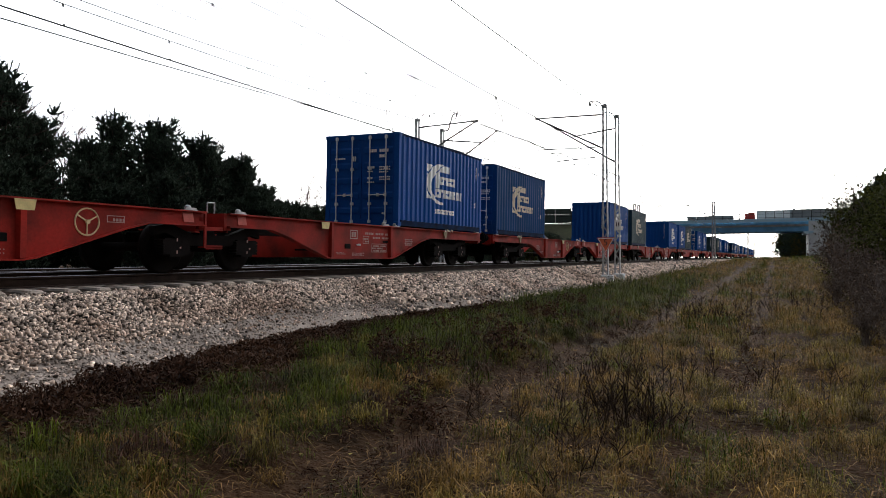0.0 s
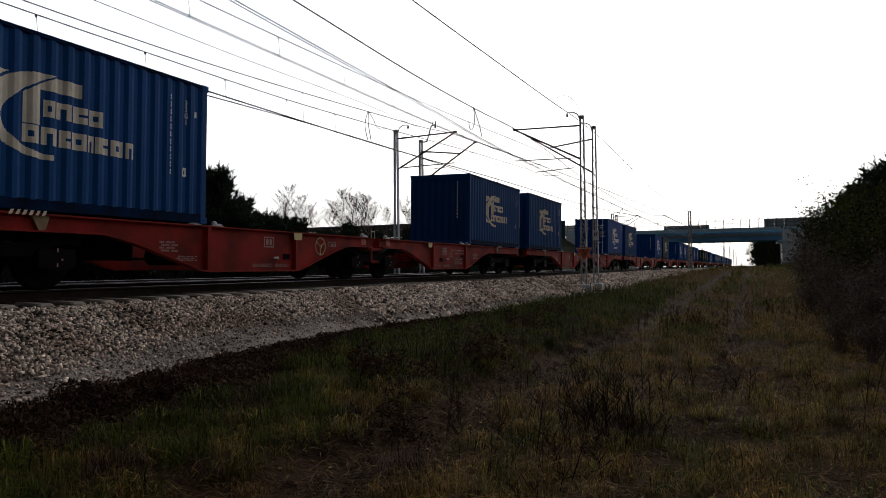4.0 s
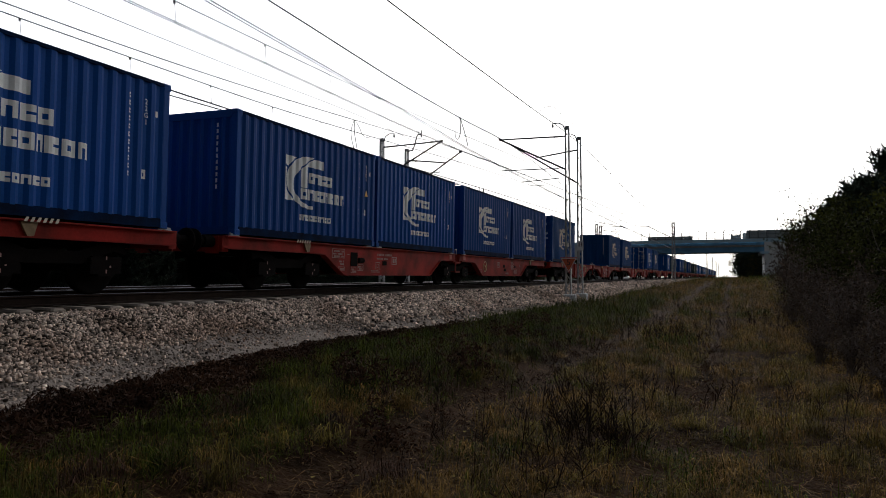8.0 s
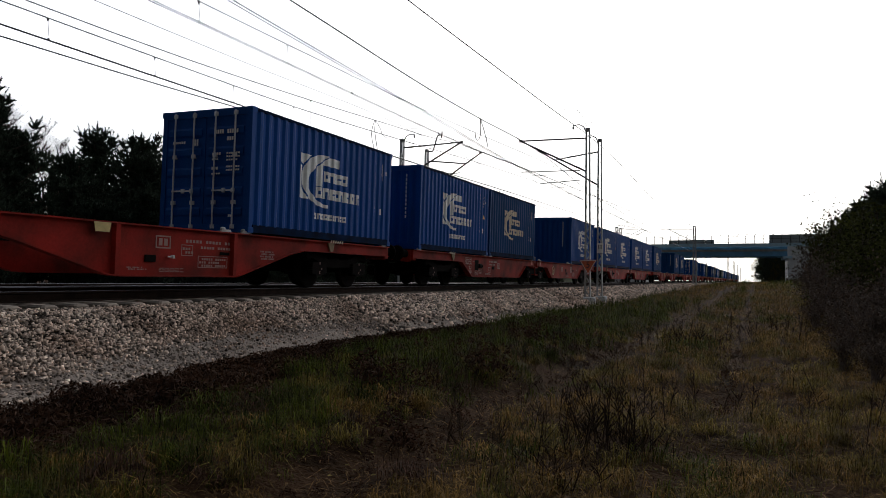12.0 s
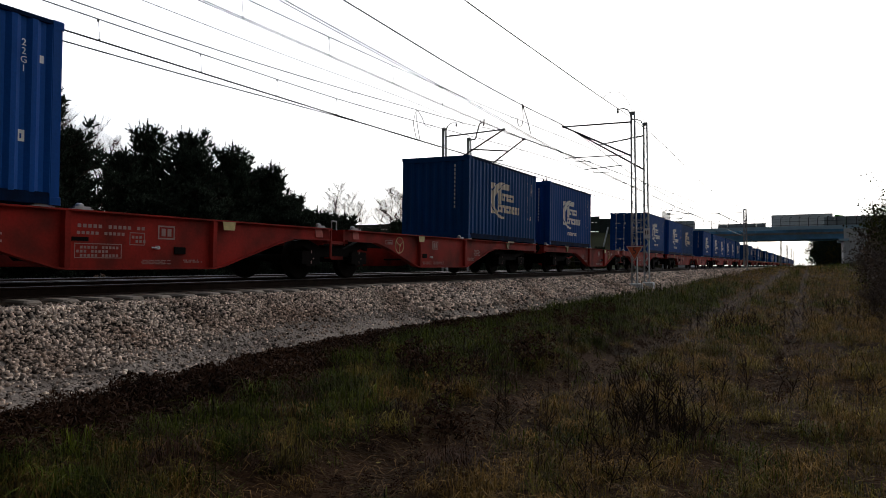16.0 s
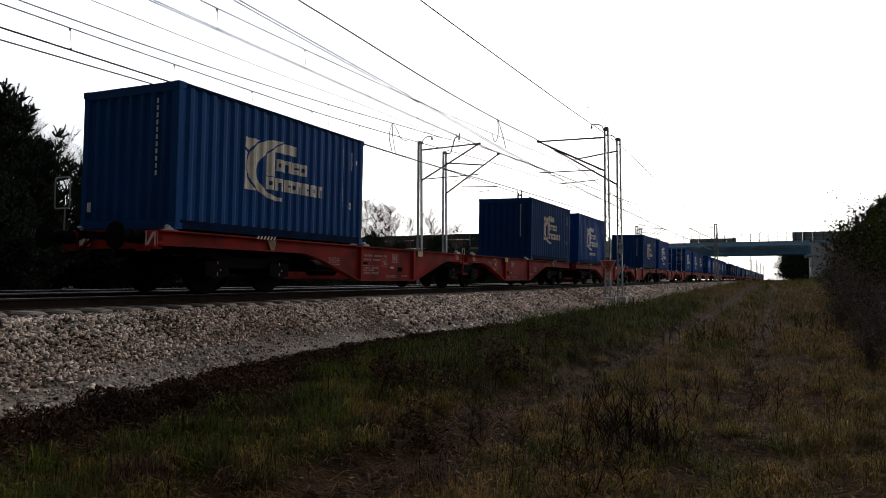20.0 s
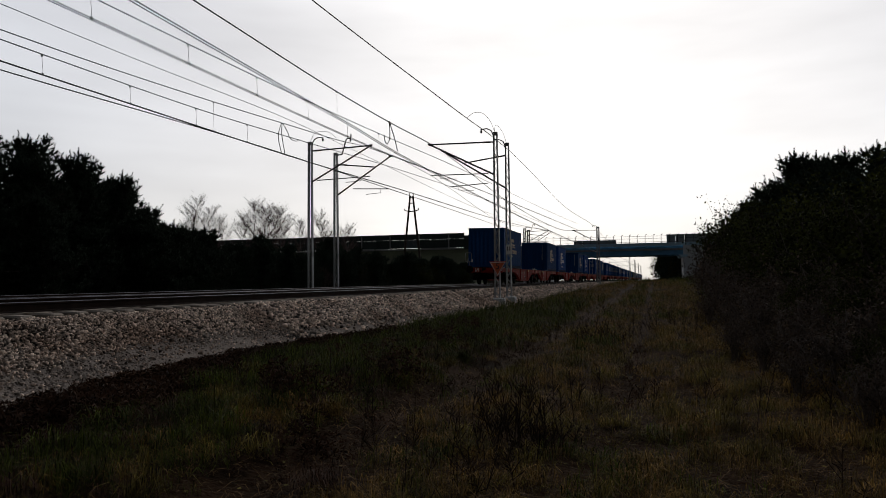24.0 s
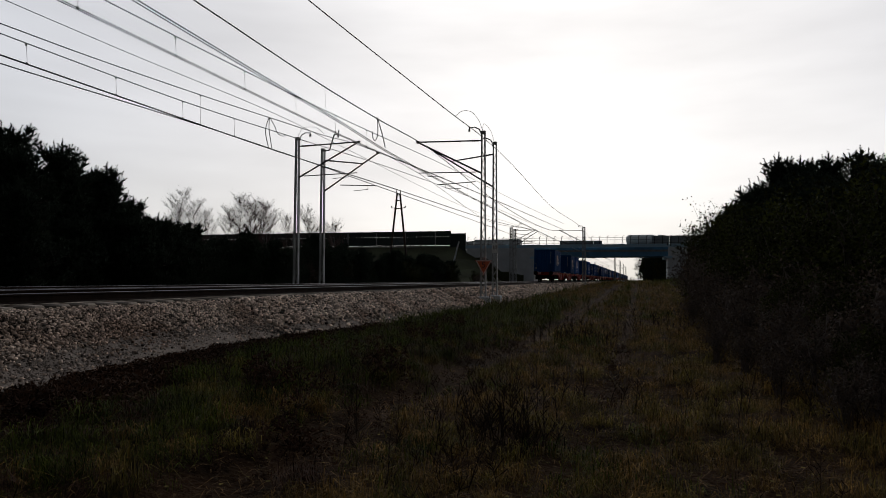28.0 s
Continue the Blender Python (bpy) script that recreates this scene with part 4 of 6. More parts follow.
def wagon(kind, flip):
    """An articulated two-part container wagon; its origin is on the rails at the rear coupling point, y runs forward."""
    w = thing("container_wagon", "red articulated flat wagon with fish-belly side sills and black bogies", "railway wagon", "wagons of the train")
    wheelsets = []
    for half in (0, 1):
        base = pose(0, 0, 0) if half == 0 else pose(0, LENGTH, 0, 0, 0, 180)
        for side in (-1, 1):
            sill = part("side_sill", WAGON["sill", side * kind], None, w, "red plate girder", base)
            part("top_flange", WAGON["top_flange", side * kind], None, sill)
            part("bottom_flange", WAGON["low_flange", side * kind], None, sill)
        near = 1 if half == 0 else -1
        for u in (7.05, 9.85) if kind == 1 else ():
            for side in (-1, 1):
                part("stiffener", WAGON["stiffener"], None, w, "", base @ pose(side * 1.15, u, 0, 0, 0, 0 if side > 0 else 180))
        part("underframe", WAGON["cross"], None, w, "black centre sill and cross beams", base)
        part("end_beam", WAGON["end_beam"], None, w, "", base @ pose(0, 0.72, 0))
        part("end_beam", WAGON["end_beam"], None, w, "", base @ pose(0, 13.28, 0))
        part("brake_gear", WAGON["gear"], None, w, "black brake gear", base)
        for x in (-0.875, 0.875):
            part("buffer", WAGON["buffer"], None, w, "black buffer", base @ pose(x, 0.63, 1.0, 0, 0, 180))
        part("draw_hook", WAGON["coupler"], None, w, "black draw hook and hose", base @ pose(0, 0.63, 1.0, 0, 0, 180))
        for u in (0.95, 6.7, 7.3, 12.95):
            for side in (-1, 1):
                part("container_spigot", WAGON["spigot"], None, w, "", base @ pose(side * 1.1, u, 1.125, 0, 0, 0 if side > 0 else 180))
        def flank(name, key, u, z, label=""):
            """A small part on the near flank."""
            along = u if half == 0 else LENGTH - u
            part(name, WAGON[key], None, w, label, pose(1.152, along, z))
        flank("corner_plate", "mark_plate", 12.9, 1.09, "bright red plate with white tick")
        flank("lever_bracket", "bracket", 3.6, 1.09, "brass-coloured lever bracket")
        part("hazard_dashes", WAGON["hatch"], None, w, "pale hazard dashes", pose(1.235, 3.4 if half == 0 else LENGTH - 3.4, 1.09))
    for entry in FLANKS[kind]:
        what, u = entry[0], entry[1]
        size = entry[2] - u if len(entry) > 3 else 0.0
        if flip:
            u = LENGTH - u - size
        z = entry[3] if size else entry[2]
        at = pose(1.152, u, z)
        if what == "print":
            tagged(part("small_print", print_mesh(size, entry[4] - z, entry[5], entry[6]), None, w, "", at), "row of small pale print", kind="stuff")
        elif what == "frame":
            part("label_frame", frame_mesh(size, entry[4] - z), None, w, "thin pale painted frame", at)
        elif what in ("dark", "niche"):
            part("dark_panel", Geo().chamfer(0, 0, 0, 0.012, size, entry[4] - z, 0.004), DIRT_SHADE, w, "black recessed panel", at)
        elif what == "tank":
            part("distributor", Geo().tube((0, -0.13, 0), (0, 0.13, 0), 0.075, n=14).tube((0.02, 0.08, 0), (0.09, 0.08, 0), 0.025), DIRT_SHADE, w, "black brake distributor", at)
        elif what == "badge":
            part("square_badge", WAGON["badge"], None, w, "white square outline badge", at)
        elif what == "wheel":
            part("handwheel", WAGON["handwheel"], None, w, "pale hand-brake wheel", at)
        elif what == "plate":
            part("end_plate", WAGON["yellow"], None, w, "pale yellow plate", pose(1.235, u, z))
        elif what == "valve":
            part("brake_valve", WAGON["valve"], None, w, "white-handled brake valve", at)
        else:
            part("socket_box", WAGON["slot"], None, w, "", at)
    part("shunter_step", WAGON["steps"], None, w, "red steps at the joint", pose(0, 13.55, 0))
    part("grab_handle", WAGON["grip"], None, w, "", pose(0, 13.5, 0))
    for y in (3.05, LENGTH / 2, LENGTH - 3.05):
        bogie(w, y, wheelsets)
    return w


# which of the four places on each wagon hold a container: A, B, C, D from the rear; wagons from the last forwards
PLACES = {"A": 0.80, "B": 7.06, "C": 14.02, "D": 20.30}
N, O = True, False
CONSIST = [
    {"A": ("teal", False, O, ("end_placard",)), "D": ("teal", False, O)},
    {"A": ("blue", False, N), "D": ("teal", False, O)},
    {"A": ("blue", False, N), "D": ("blue", True, N)},
    {"A": ("blue", False, N, ("warn",)), "B": ("teal", False, O), "D": ("blue", False, N)},
    {"A": ("blue", False, N, ("warn",)), "B": ("blue", False, N), "C": ("blue", False, N), "D": ("blue", False, N)},
    {"A": ("teal", True, O), "D": ("teal", False, O)},
    {"A": ("teal", False, O), "D": ("blue", True, N)},
    {"A": ("teal", True, O), "D": ("blue", False, N)},
    {"A": ("green", False, O), "D": ("blue", False, N)},
    {"A": ("blue", False, N), "B": ("green", False, O), "D": ("blue", True, N)},
    {"A": ("blue", False, N), "D": ("green", False, O)},
    {"A": ("green", False, O), "B": ("blue", False, N), "D": ("blue", False, N)},
    {"A": ("blue", False, N), "D": ("teal", False, O)},
    {"A": ("teal", False, O), "B": ("blue", False, N), "C": ("blue", False, N), "D": ("green", False, O)},
    {"A": ("blue", False, N), "D": ("blue", False, N)},
    {"A": ("green", False, O), "D": ("blue", False, N)},
    {"A": ("blue", False, N), "B": ("blue", False, N), "D": ("teal", False, O)},
    {"A": ("blue", False, N), "D": ("blue", False, N)},
    {"A": ("teal", False, O), "D": ("blue", False, N)},
    {"A": ("blue", False, N), "D": ("blue", False, N)},
]
SHIFT = {(2, "D"): -0.16, (0, "D"): 0.03, (1, "D"): 0.0, (3, "D"): -0.09, (4, "D"): 0.08, (0, "A"): 0.2, (1, "A"): 0.08, (4, "A"): 0.1, (5, "A"): 0.12, (3, "A"): 0.06}  # loads off their places
TAIL = 23.63 - 7 * LENGTH
TRAIN = []  # each wagon or container, with its place along the track at the start and its height


def build_train():
    stock = {}
    for k, load in enumerate(CONSIST):
        key = (2, False) if k in (3, 4, 9, 13) else (1, k > 4 or k == 2)
        if key in stock:
            w = copy_thing(stock[key], Matrix())
        else:
            w = stock[key] = wagon(*key)
        start = TAIL + k * LENGTH
        slack = -0.35 if k == 2 else 0.0  # this coupling hangs looser
        TRAIN.append((w, start + slack, 0.0))
        for slot, spec in load.items():
            c = containers(spec[0], spec[1], spec[2], spec[3] if len(spec) > 3 else ())
            TRAIN.append((c, start + PLACES[slot] + SHIFT.get((k, slot), 0.17 if slot == "D" else 0.0), 1.155))
    # tail plates on the last wagon
    first = TRAIN[0][0]
    for x in (-0.5, 1.12):
        g = Geo().prism(((x - 0.11, 0.86), (x - 0.05, 0.86), (x + 0.11, 1.08), (x + 0.05, 1.08)), "y", 0.575, 0.585)
        plate = part("tail_plate", Geo().box(x - 0.15, 0.585, 0.83, x + 0.15, 0.60, 1.11), CABRED, first, "red tail plate")
        part("tail_stroke", g, WHITE, plate, "white slanting stroke")
        for dx in (-0.12, 0.09):
            part("tail_stroke", Geo().box(x + dx, 0.577, 0.85, x + dx + 0.03, 0.584, 1.09), WHITE, plate)
    part("tail_handrail", Geo().path([(-1.0, 0.55, 1.05), (-1.0, 0.55, 1.52), (-1.26, 0.55, 1.52), (-1.28, 0.55, 1.56), (-1.28, 0.55, 2.04), (-1.25, 0.55, 2.08), (-0.91, 0.55, 2.08), (-0.88, 0.55, 2.04), (-0.88, 0.55, 1.56), (-0.91, 0.55, 1.52), (-1.0, 0.55, 1.52)], 0.015), CONC, first, "grey bent handrail")


build_train()


def run(t):
    """Metres that the train has gone at t seconds."""
    return 8.475 * t + 0.01278 * t * t


def on_track(s, h):
    return Matrix.Translation((TRACK_X, s, RAIL_Z)) @ pose(0, 0, 0, 0, CANT, 0) @ pose(0, 0, h)

# ---- overhead line ----


def mast_parts(kind, side, wide=1.0):
    """A lattice mast of two channels with lacing, and its bracket arm over the track; side: -1 reaches to -x, 1 to +x."""
    m = thing("catenary_mast", "galvanised lattice catenary mast with a tubular bracket arm", "catenary mast", "masts along the line")
    foot = Geo().chamfer(-0.36, -0.28, -0.6, 0.36, 0.28, 0.48, 0.04)
    part("foundation", foot, PALECONC, m, "pale concrete foundation block")
    top = 9.05
    def half(z):
        return (0.132 - 0.05 * z / top) * wide
    for s in (-1, 1):
        g = Geo()
        w = 0.075 * wide * wide
        for dy in (-0.09, 0.09):
            g.add([(s * half(0) - w * 0.35, dy - 0.008, 0.1), (s * half(0) + w * 0.35, dy - 0.008, 0.1), (s * half(0) + w * 0.35, dy + 0.008, 0.1), (s * half(0) - w * 0.35, dy + 0.008, 0.1),
                   (s * half(top) - w * 0.35, dy - 0.008, top), (s * half(top) + w * 0.35, dy - 0.008, top), (s * half(top) + w * 0.35, dy + 0.008, top), (s * half(top) - w * 0.35, dy + 0.008, top)],
                  [(3, 2, 1, 0), (4, 5, 6, 7), (0, 1, 5, 4), (1, 2, 6, 5), (2, 3, 7, 6), (3, 0, 4, 7)])
        g.add([(s * half(0) + s * 0.016, -0.09, 0.1), (s * half(0) + s * 0.016, 0.09, 0.1), (s * half(top) + s * 0.016, 0.09, top), (s * half(top) + s * 0.016, -0.09, top),
               (s * half(0) + s * 0.024, -0.09, 0.1), (s * half(0) + s * 0.024, 0.09, 0.1), (s * half(top) + s * 0.024, 0.09, top), (s * half(top) + s * 0.024, -0.09, top)],
              [(0, 1, 2, 3), (7, 6, 5, 4), (0, 4, 5, 1), (1, 5, 6, 2), (2, 6, 7, 3), (3, 7, 4, 0)])
        part("channel", g, GALV, m)
    for dy in (-0.098, 0.098):
        v, z, s = [], 0.45, 1
        while z < top - 0.4:
            v += [(s * half(z), dy, z - 0.02 * wide), (s * half(z), dy, z + 0.025 * wide), (s * half(z), dy + 0.008, z - 0.02 * wide), (s * half(z), dy + 0.008, z + 0.025 * wide)]
            z, s = z + 0.36 / wide, -s
        n = len(v) // 4
        f = []
        for i in range(n - 1):
            a, b = 4 * i, 4 * i + 4
            f += [(a, b, b + 1, a + 1), (a + 2, a + 3, b + 3, b + 2), (a + 1, b + 1, b + 3, a + 3), (a, a + 2, b + 2, b)]
        part("lacing", Geo().add(v, f), GALV, m, "zigzag lacing bar")
    for z in (0.35, top - 0.08):
        part("batten_plate", Geo().box(-half(z) - 0.02, -0.1, z - 0.08, half(z) + 0.02, 0.1, z + 0.08), GALV, m)
    d = side
    if kind == 1:
        tip, top_z, low_z, steady = (d * 3.55, 8.63), 8.55, 6.85, ((d * 0.4, 6.92), (d * 3.5, 6.98))
    else:
        tip, top_z, low_z, steady = (d * 3.45, 8.65), 8.35, 6.52, ((d * 1.1, 6.85), (d * 3.35, 6.74))
    edge = d * 0.10
    mid = 1.0 if kind == 1 else 0.72
    join = (edge + (tip[0] - edge) * mid, low_z + (tip[1] - low_z) * mid)
    arm = part("brace_tube", Geo().tube((edge, 0, low_z), (tip[0] + d * 0.1, 0, tip[1] + 0.04), 0.046, n=8), TUBE, m, "slanting bracket tube")
    part("top_tube", Geo().tube((edge, 0, top_z), (join[0], 0, join[1]), 0.040, n=8), TUBE, m, "upper bracket tube")
    part("steady_arm", Geo().tube((steady[0][0], 0, steady[0][1]), (steady[1][0], 0, steady[1][1]), 0.028, n=8).tube((steady[1][0] - d * 0.5, 0, steady[1][1] - 0.02), (steady[1][0] - d * 0.5, 0, steady[1][1] - 0.2), 0.014), TUBE, m)
    part("registration_arm", Geo().tube((steady[1][0] - d * 0.5, 0, steady[1][1] - 0.2), (steady[1][0] - d * 1.4, 0, steady[1][1] - 0.26), 0.018), TUBE, m)
    for (a, za), (b, zb) in (((edge, low_z), (tip[0], tip[1])), ((edge, top_z), join)):
        p, q = Vector((a, 0, za)), Vector((b, 0, zb))
        ribs = [(0.035, 0.0)]
        for k in range(5):
            ribs += [(0.035, (k + 0.3) / 5), (0.065, (k + 0.45) / 5), (0.065, (k + 0.6) / 5), (0.035, (k + 0.75) / 5)]
        ln = (q - p).length
        part("insulator", Geo().lathe(p.lerp(q, 0.15 / ln), p.lerp(q, 0.6 / ln), ribs + [(0.035, 1.0)]), INSUL, m, "brown ribbed insulator")
    part("tip_clamp", Geo().chamfer(tip[0] - 0.09, -0.05, tip[1] - 0.07, tip[0] + 0.09, 0.05, tip[1] + 0.06, 0.02), DIRT_SHADE, m)
    g = Geo().path([(edge, 0, top - 0.15), (d * 0.4, 0, top - 0.12), (d * 0.69, 0, top + 0.78), (d * 0.98, 0, top + 0.83), (d * 0.98, 0, top + 1.05)], 0.042) if (kind, side) == (2, 1) else Geo().path([(edge, 0, top - 0.2), (d * 0.22, 0, top + 0.1), (d * 0.45, 0, top + 0.22), (d * 0.78, 0, top + 0.2)], 0.03)
    g.disc((d * 0.95, 0, top + 0.72) if (kind, side) == (2, 1) else (d * 0.75, 0, top + 0.1), "z", ((0.05, -0.1), (0.06, -0.02), (0.04, 0.06)), 10)
    part("earth_wire_bracket", g, TUBE, m)
    return m


MASTS = {}


def mast(kind, side, x, y, z, wide=1.0):
    key = (kind, side, wide)
    if key not in MASTS:
        MASTS[key] = mast_parts(*key)
        MASTS[key].matrix_basis = pose(x, y, z)
        return MASTS[key]
    return copy_thing(MASTS[key], pose(x, y, z))


sign_mast = mast(1, -1, -7.72, 35.4, -1.36)
plate_mast = mast(2, -1, -7.72, 38.4, -1.36)
mast(1, 1, -17.86, 34.5, -1.36)
mast(2, 1, -17.95, 37.9, -1.36)
for yy in (-31.5, 104.1, 239, 306, 373, 440):
    mast(1, -1, -7.72, yy, -1.36 if yy < 200 else -1.0, 1.7)
for yy in (-32, 102.8, 240, 307, 374):
    mast(1, 1, -18.2, yy, -1.36, 1.7)
mast(2, 1, -18.2, 106.0, -1.36, 1.7)


def thick(y):
    """Share of a wire's thickness along the line: further on, lines hang in twos and threes close together."""
    return min(2.1, 1.5 + 0.03 * max(0.0, y - 10))


def wire(label, x, pts, r):
    """A wire along the line through heights (along, height), drawn out smoothly."""
    ys = [p[0] for p in pts]
    ys2 = np.concatenate([np.linspace(a, b, 7)[:-1] for a, b in zip(ys, ys[1:])] + [[ys[-1]]])
    zs = [p[1] for p in pts]
    m = np.gradient(np.array(zs), np.array(ys)) if len(zs) > 2 else np.full(len(zs), (zs[-1] - zs[0]) / (ys[-1] - ys[0]))
    out = []
    for y in ys2:
        i = min(max(np.searchsorted(ys, y, "right") - 1, 0), len(ys) - 2)
        h = ys[i + 1] - ys[i]
        t = (y - ys[i]) / h
        z = (2 * t**3 - 3 * t**2 + 1) * zs[i] + (t**3 - 2 * t**2 + t) * h * m[i] + (-2 * t**3 + 3 * t**2) * zs[i + 1] + (t**3 - t**2) * h * m[i + 1]
        out.append((x, y, z))
    g = Geo()
    for p, q in zip(out, out[1:]):
        g.tube(p, q, r * float(thick(p[1])), r * float(thick(q[1])), 4)
    solid("overhead_wire", g, WIRE, label, "wire", "wires over the tracks")
    return out


def height_at(line, y):
    return float(np.interp(y, [p[1] for p in line], [p[2] for p in line]))


near_contact = wire("twin copper contact wire over the near track", -10.56, ((-31, 5.30), (13, 5.29), (26, 5.34), (35.4, 5.60), (48, 5.95), (70, 6.5), (104, 7.3)), 0.007)
wire("twin copper contact wire over the near track", -10.66, ((-31, 5.30), (13, 5.30), (26, 5.35), (35.4, 5.62), (48, 5.97), (70, 6.5), (104, 7.3)), 0.007)
near_carrier = wire("thin messenger wire over the near track", -10.60, ((-31, 6.9), (0, 5.75), (12, 5.74), (17.3, 5.81), (22.7, 5.92), (36, 6.4), (70, 7.2), (104, 8.2)), 0.008)
IN_LINE = ((-31, 7.7), (12.8, 6.10), (19.4, 5.90), (23.7, 5.80), (28.0, 5.62), (35.3, 5.50), (60, 5.33), (104, 5.3), (172, 5.3), (420, 5.3))
over_contact = wire("incoming contact wire over the near track", -10.57, IN_LINE, 0.010)
wire("incoming contact wire over the near track", -10.68, IN_LINE, 0.009)
over_carrier = wire("messenger wire held by the near bracket arm", -10.70, ((-31, 7.9), (0, 7.2), (15, 6.97), (22.7, 6.80), (28.4, 6.83), (33.4, 6.95), (50, 6.2), (70, 5.9), (88, 6.2), (104, 7.1), (138, 5.9), (172, 6.5), (240, 7.1), (420, 7.0)), 0.013)
far_contact = wire("twin copper contact wire over the far track", -14.60, ((-31, 5.30), (17, 5.30), (26, 5.34), (41, 5.60), (65, 5.93), (104, 7.2)), 0.013)
wire("contact wire over the far track", -14.62, ((-31, 4.95), (13, 5.09), (21, 5.30), (40, 5.40), (104, 5.3), (420, 5.3)), 0.010)
far_carrier = wire("thin messenger wire over the far track", -14.60, ((-31, 6.9), (0, 5.82), (14, 5.81), (20, 5.89), (26.7, 6.16), (38, 6.7), (104, 8.0)), 0.009)
far_carrier_two = wire("messenger wire held by the far bracket arm", -14.63, ((-31, 6.7), (0, 6.05), (15, 6.10), (21, 6.36), (27, 6.70), (31, 6.93), (34.6, 7.25), (70, 5.9), (104, 7.2), (138, 5.9), (240, 7.1), (420, 7.0)), 0.009)
wire("thin earth wire on the far masts", -17.2, ((-31, 8.1), (0, 7.8), (20, 7.88), (31.5, 8.1), (37, 8.0), (70, 7.4), (104, 8.0), (240, 8.0), (420, 8)), 0.007)
wire("earth wire on the near masts", -8.40, ((-31, 8.0), (0, 7.30), (16.7, 7.39), (25, 7.58), (32.5, 7.78), (37, 7.95), (70, 7.3), (104, 7.9), (138, 7.3), (172, 7.5), (240, 7.9), (420, 7.9)), 0.012)


def droppers(upper, lower, places, x):
    for y in places:
        a, b = height_at(upper, y), height_at(lower, y)
        g = Geo().tube((x, y, a), (x, y + 0.05, b), 0.006, n=4).chamfer(x - 0.012, y - 0.025, a - 0.07, x + 0.012, y + 0.025, a + 0.01, 0.004).chamfer(x - 0.012, y + 0.01, b - 0.015, x + 0.012, y + 0.06, b + 0.05, 0.004)
        solid("dropper", g, WIRE, "thin dropper with clamps between two overhead wires", "wire dropper", "droppers of the overhead line")


droppers(near_carrier, near_contact, [8.1 + 3.05 * k for k in range(7)], -10.6)
droppers(far_carrier, far_contact, [7.6 + 3.1 * k for k in range(6)], -14.6)
droppers(far_carrier_two, far_contact, (21.0,), -14.62)
droppers(over_carrier, over_contact, (22.6,), -10.66)
droppers(over_carrier, over_contact, [44 + 6 * k for k in range(9)], -10.66)


def cable(label, strands, r):
    """Slack cable strands, each bent smoothly through a few places."""
    g = Geo()
    for pts in strands:
        pts = [Vector(p) for p in pts]
        pts = [2 * pts[0] - pts[1]] + pts + [2 * pts[-1] - pts[-2]]
        line = []
        for p0, p1, p2, p3 in zip(pts, pts[1:], pts[2:], pts[3:]):
            for k in range(5):
                t = k / 5
                line.append(0.5 * (2 * p1 + (p2 - p0) * t + (2 * p0 - 5 * p1 + 4 * p2 - p3) * t * t + (3 * p1 - p0 - 3 * p2 + p3) * t**3))
        g.path(line + [pts[-2]], r, 5)
    solid("jumper_cable", g, WIRE, label, "cable", "jumpers of the overhead line")


HANGING = "slack black jumper cable between two overhead wires"
cable(HANGING, [[(-10.66, 27.8, 6.85), (-10.62, 27.95, 6.55), (-10.62, 28.3, 6.2), (-10.6, 28.6, 5.7)], [(-10.66, 27.75, 6.85), (-10.7, 27.95, 6.45), (-10.7, 27.9, 6.1), (-10.7, 27.6, 5.83), (-10.68, 27.3, 5.92), (-10.66, 27.2, 6.14)]], 0.022)
cable(HANGING, [[(-14.62, 25.7, 6.62), (-14.6, 25.45, 6.2), (-14.6, 25.43, 5.85), (-14.6, 25.67, 5.36)], [(-14.62, 25.75, 6.62), (-14.55, 25.6, 6.1), (-14.55, 25.85, 5.36)], [(-14.62, 25.8, 6.62), (-14.6, 26.15, 6.35), (-14.6, 26.4, 6.1), (-14.6, 26.9, 6.08), (-14.6, 27.1, 6.2)]], 0.017)
BOW = "thin bowed earth cable at the head of a mast"
cable(BOW, [[(-8.4, 32.2, 7.77), (-8.3, 33.2, 8.25), (-8.1, 34.3, 8.45), (-7.9, 35.0, 8.2), (-7.74, 35.3, 7.72)]], 0.012)
cable(BOW, [[(-7.8, 35.5, 7.7), (-7.9, 36.4, 8.3), (-7.76, 37.5, 8.1), (-7.72, 38.3, 7.6)]], 0.010)
cable(BOW, [[(-17.8, 34.4, 7.7), (-17.5, 34.3, 8.1), (-16.97, 34.0, 8.11), (-16.0, 33.0, 7.79), (-14.63, 31.0, 7.0)]], 0.012)

# sign with a speed figure on one mast, a small plate on the other
tri = ((-0.44, 0.36), (0.44, 0.36), (0.0, -0.42))
face = thing("triangular_sign", "downward-pointing red and orange triangle speed sign on the mast", "railway sign", at=pose(-7.66, 35.22, 0.63))
part("board", Geo().prism(tri, "y", -0.012, 0.0), SIGNRED, face, "red triangular board")
inner = [(u * 0.80, w * 0.80 + 0.01) for u, w in tri]
part("rim", Geo().prism([(u * 0.93, w * 0.93 + 0.002) for u, w in tri], "y", -0.016, -0.012), WHITE, face, "white inner rim")
part("field", Geo().prism(inner, "y", -0.020, -0.016), SIGNORANGE, face, "orange field")
part("figure", letters("5", 0.46, material("black_figure_paint", (0.03, 0.02, 0.02), 0.5, 0, 0.1, 5, 40, 0), "figure"), None, face, "black figure five", Matrix.Translation((0, -0.022, 0.10)) @ FACE_REAR)
plate = thing("number_plate_sign", "small white plate with two dark strokes on the mast", "sign", at=pose(-7.66, 38.2, 1.72))
part("board", Geo().chamfer(-0.17, -0.01, -0.27, 0.17, 0.0, 0.27, 0.004), WHITE, plate)
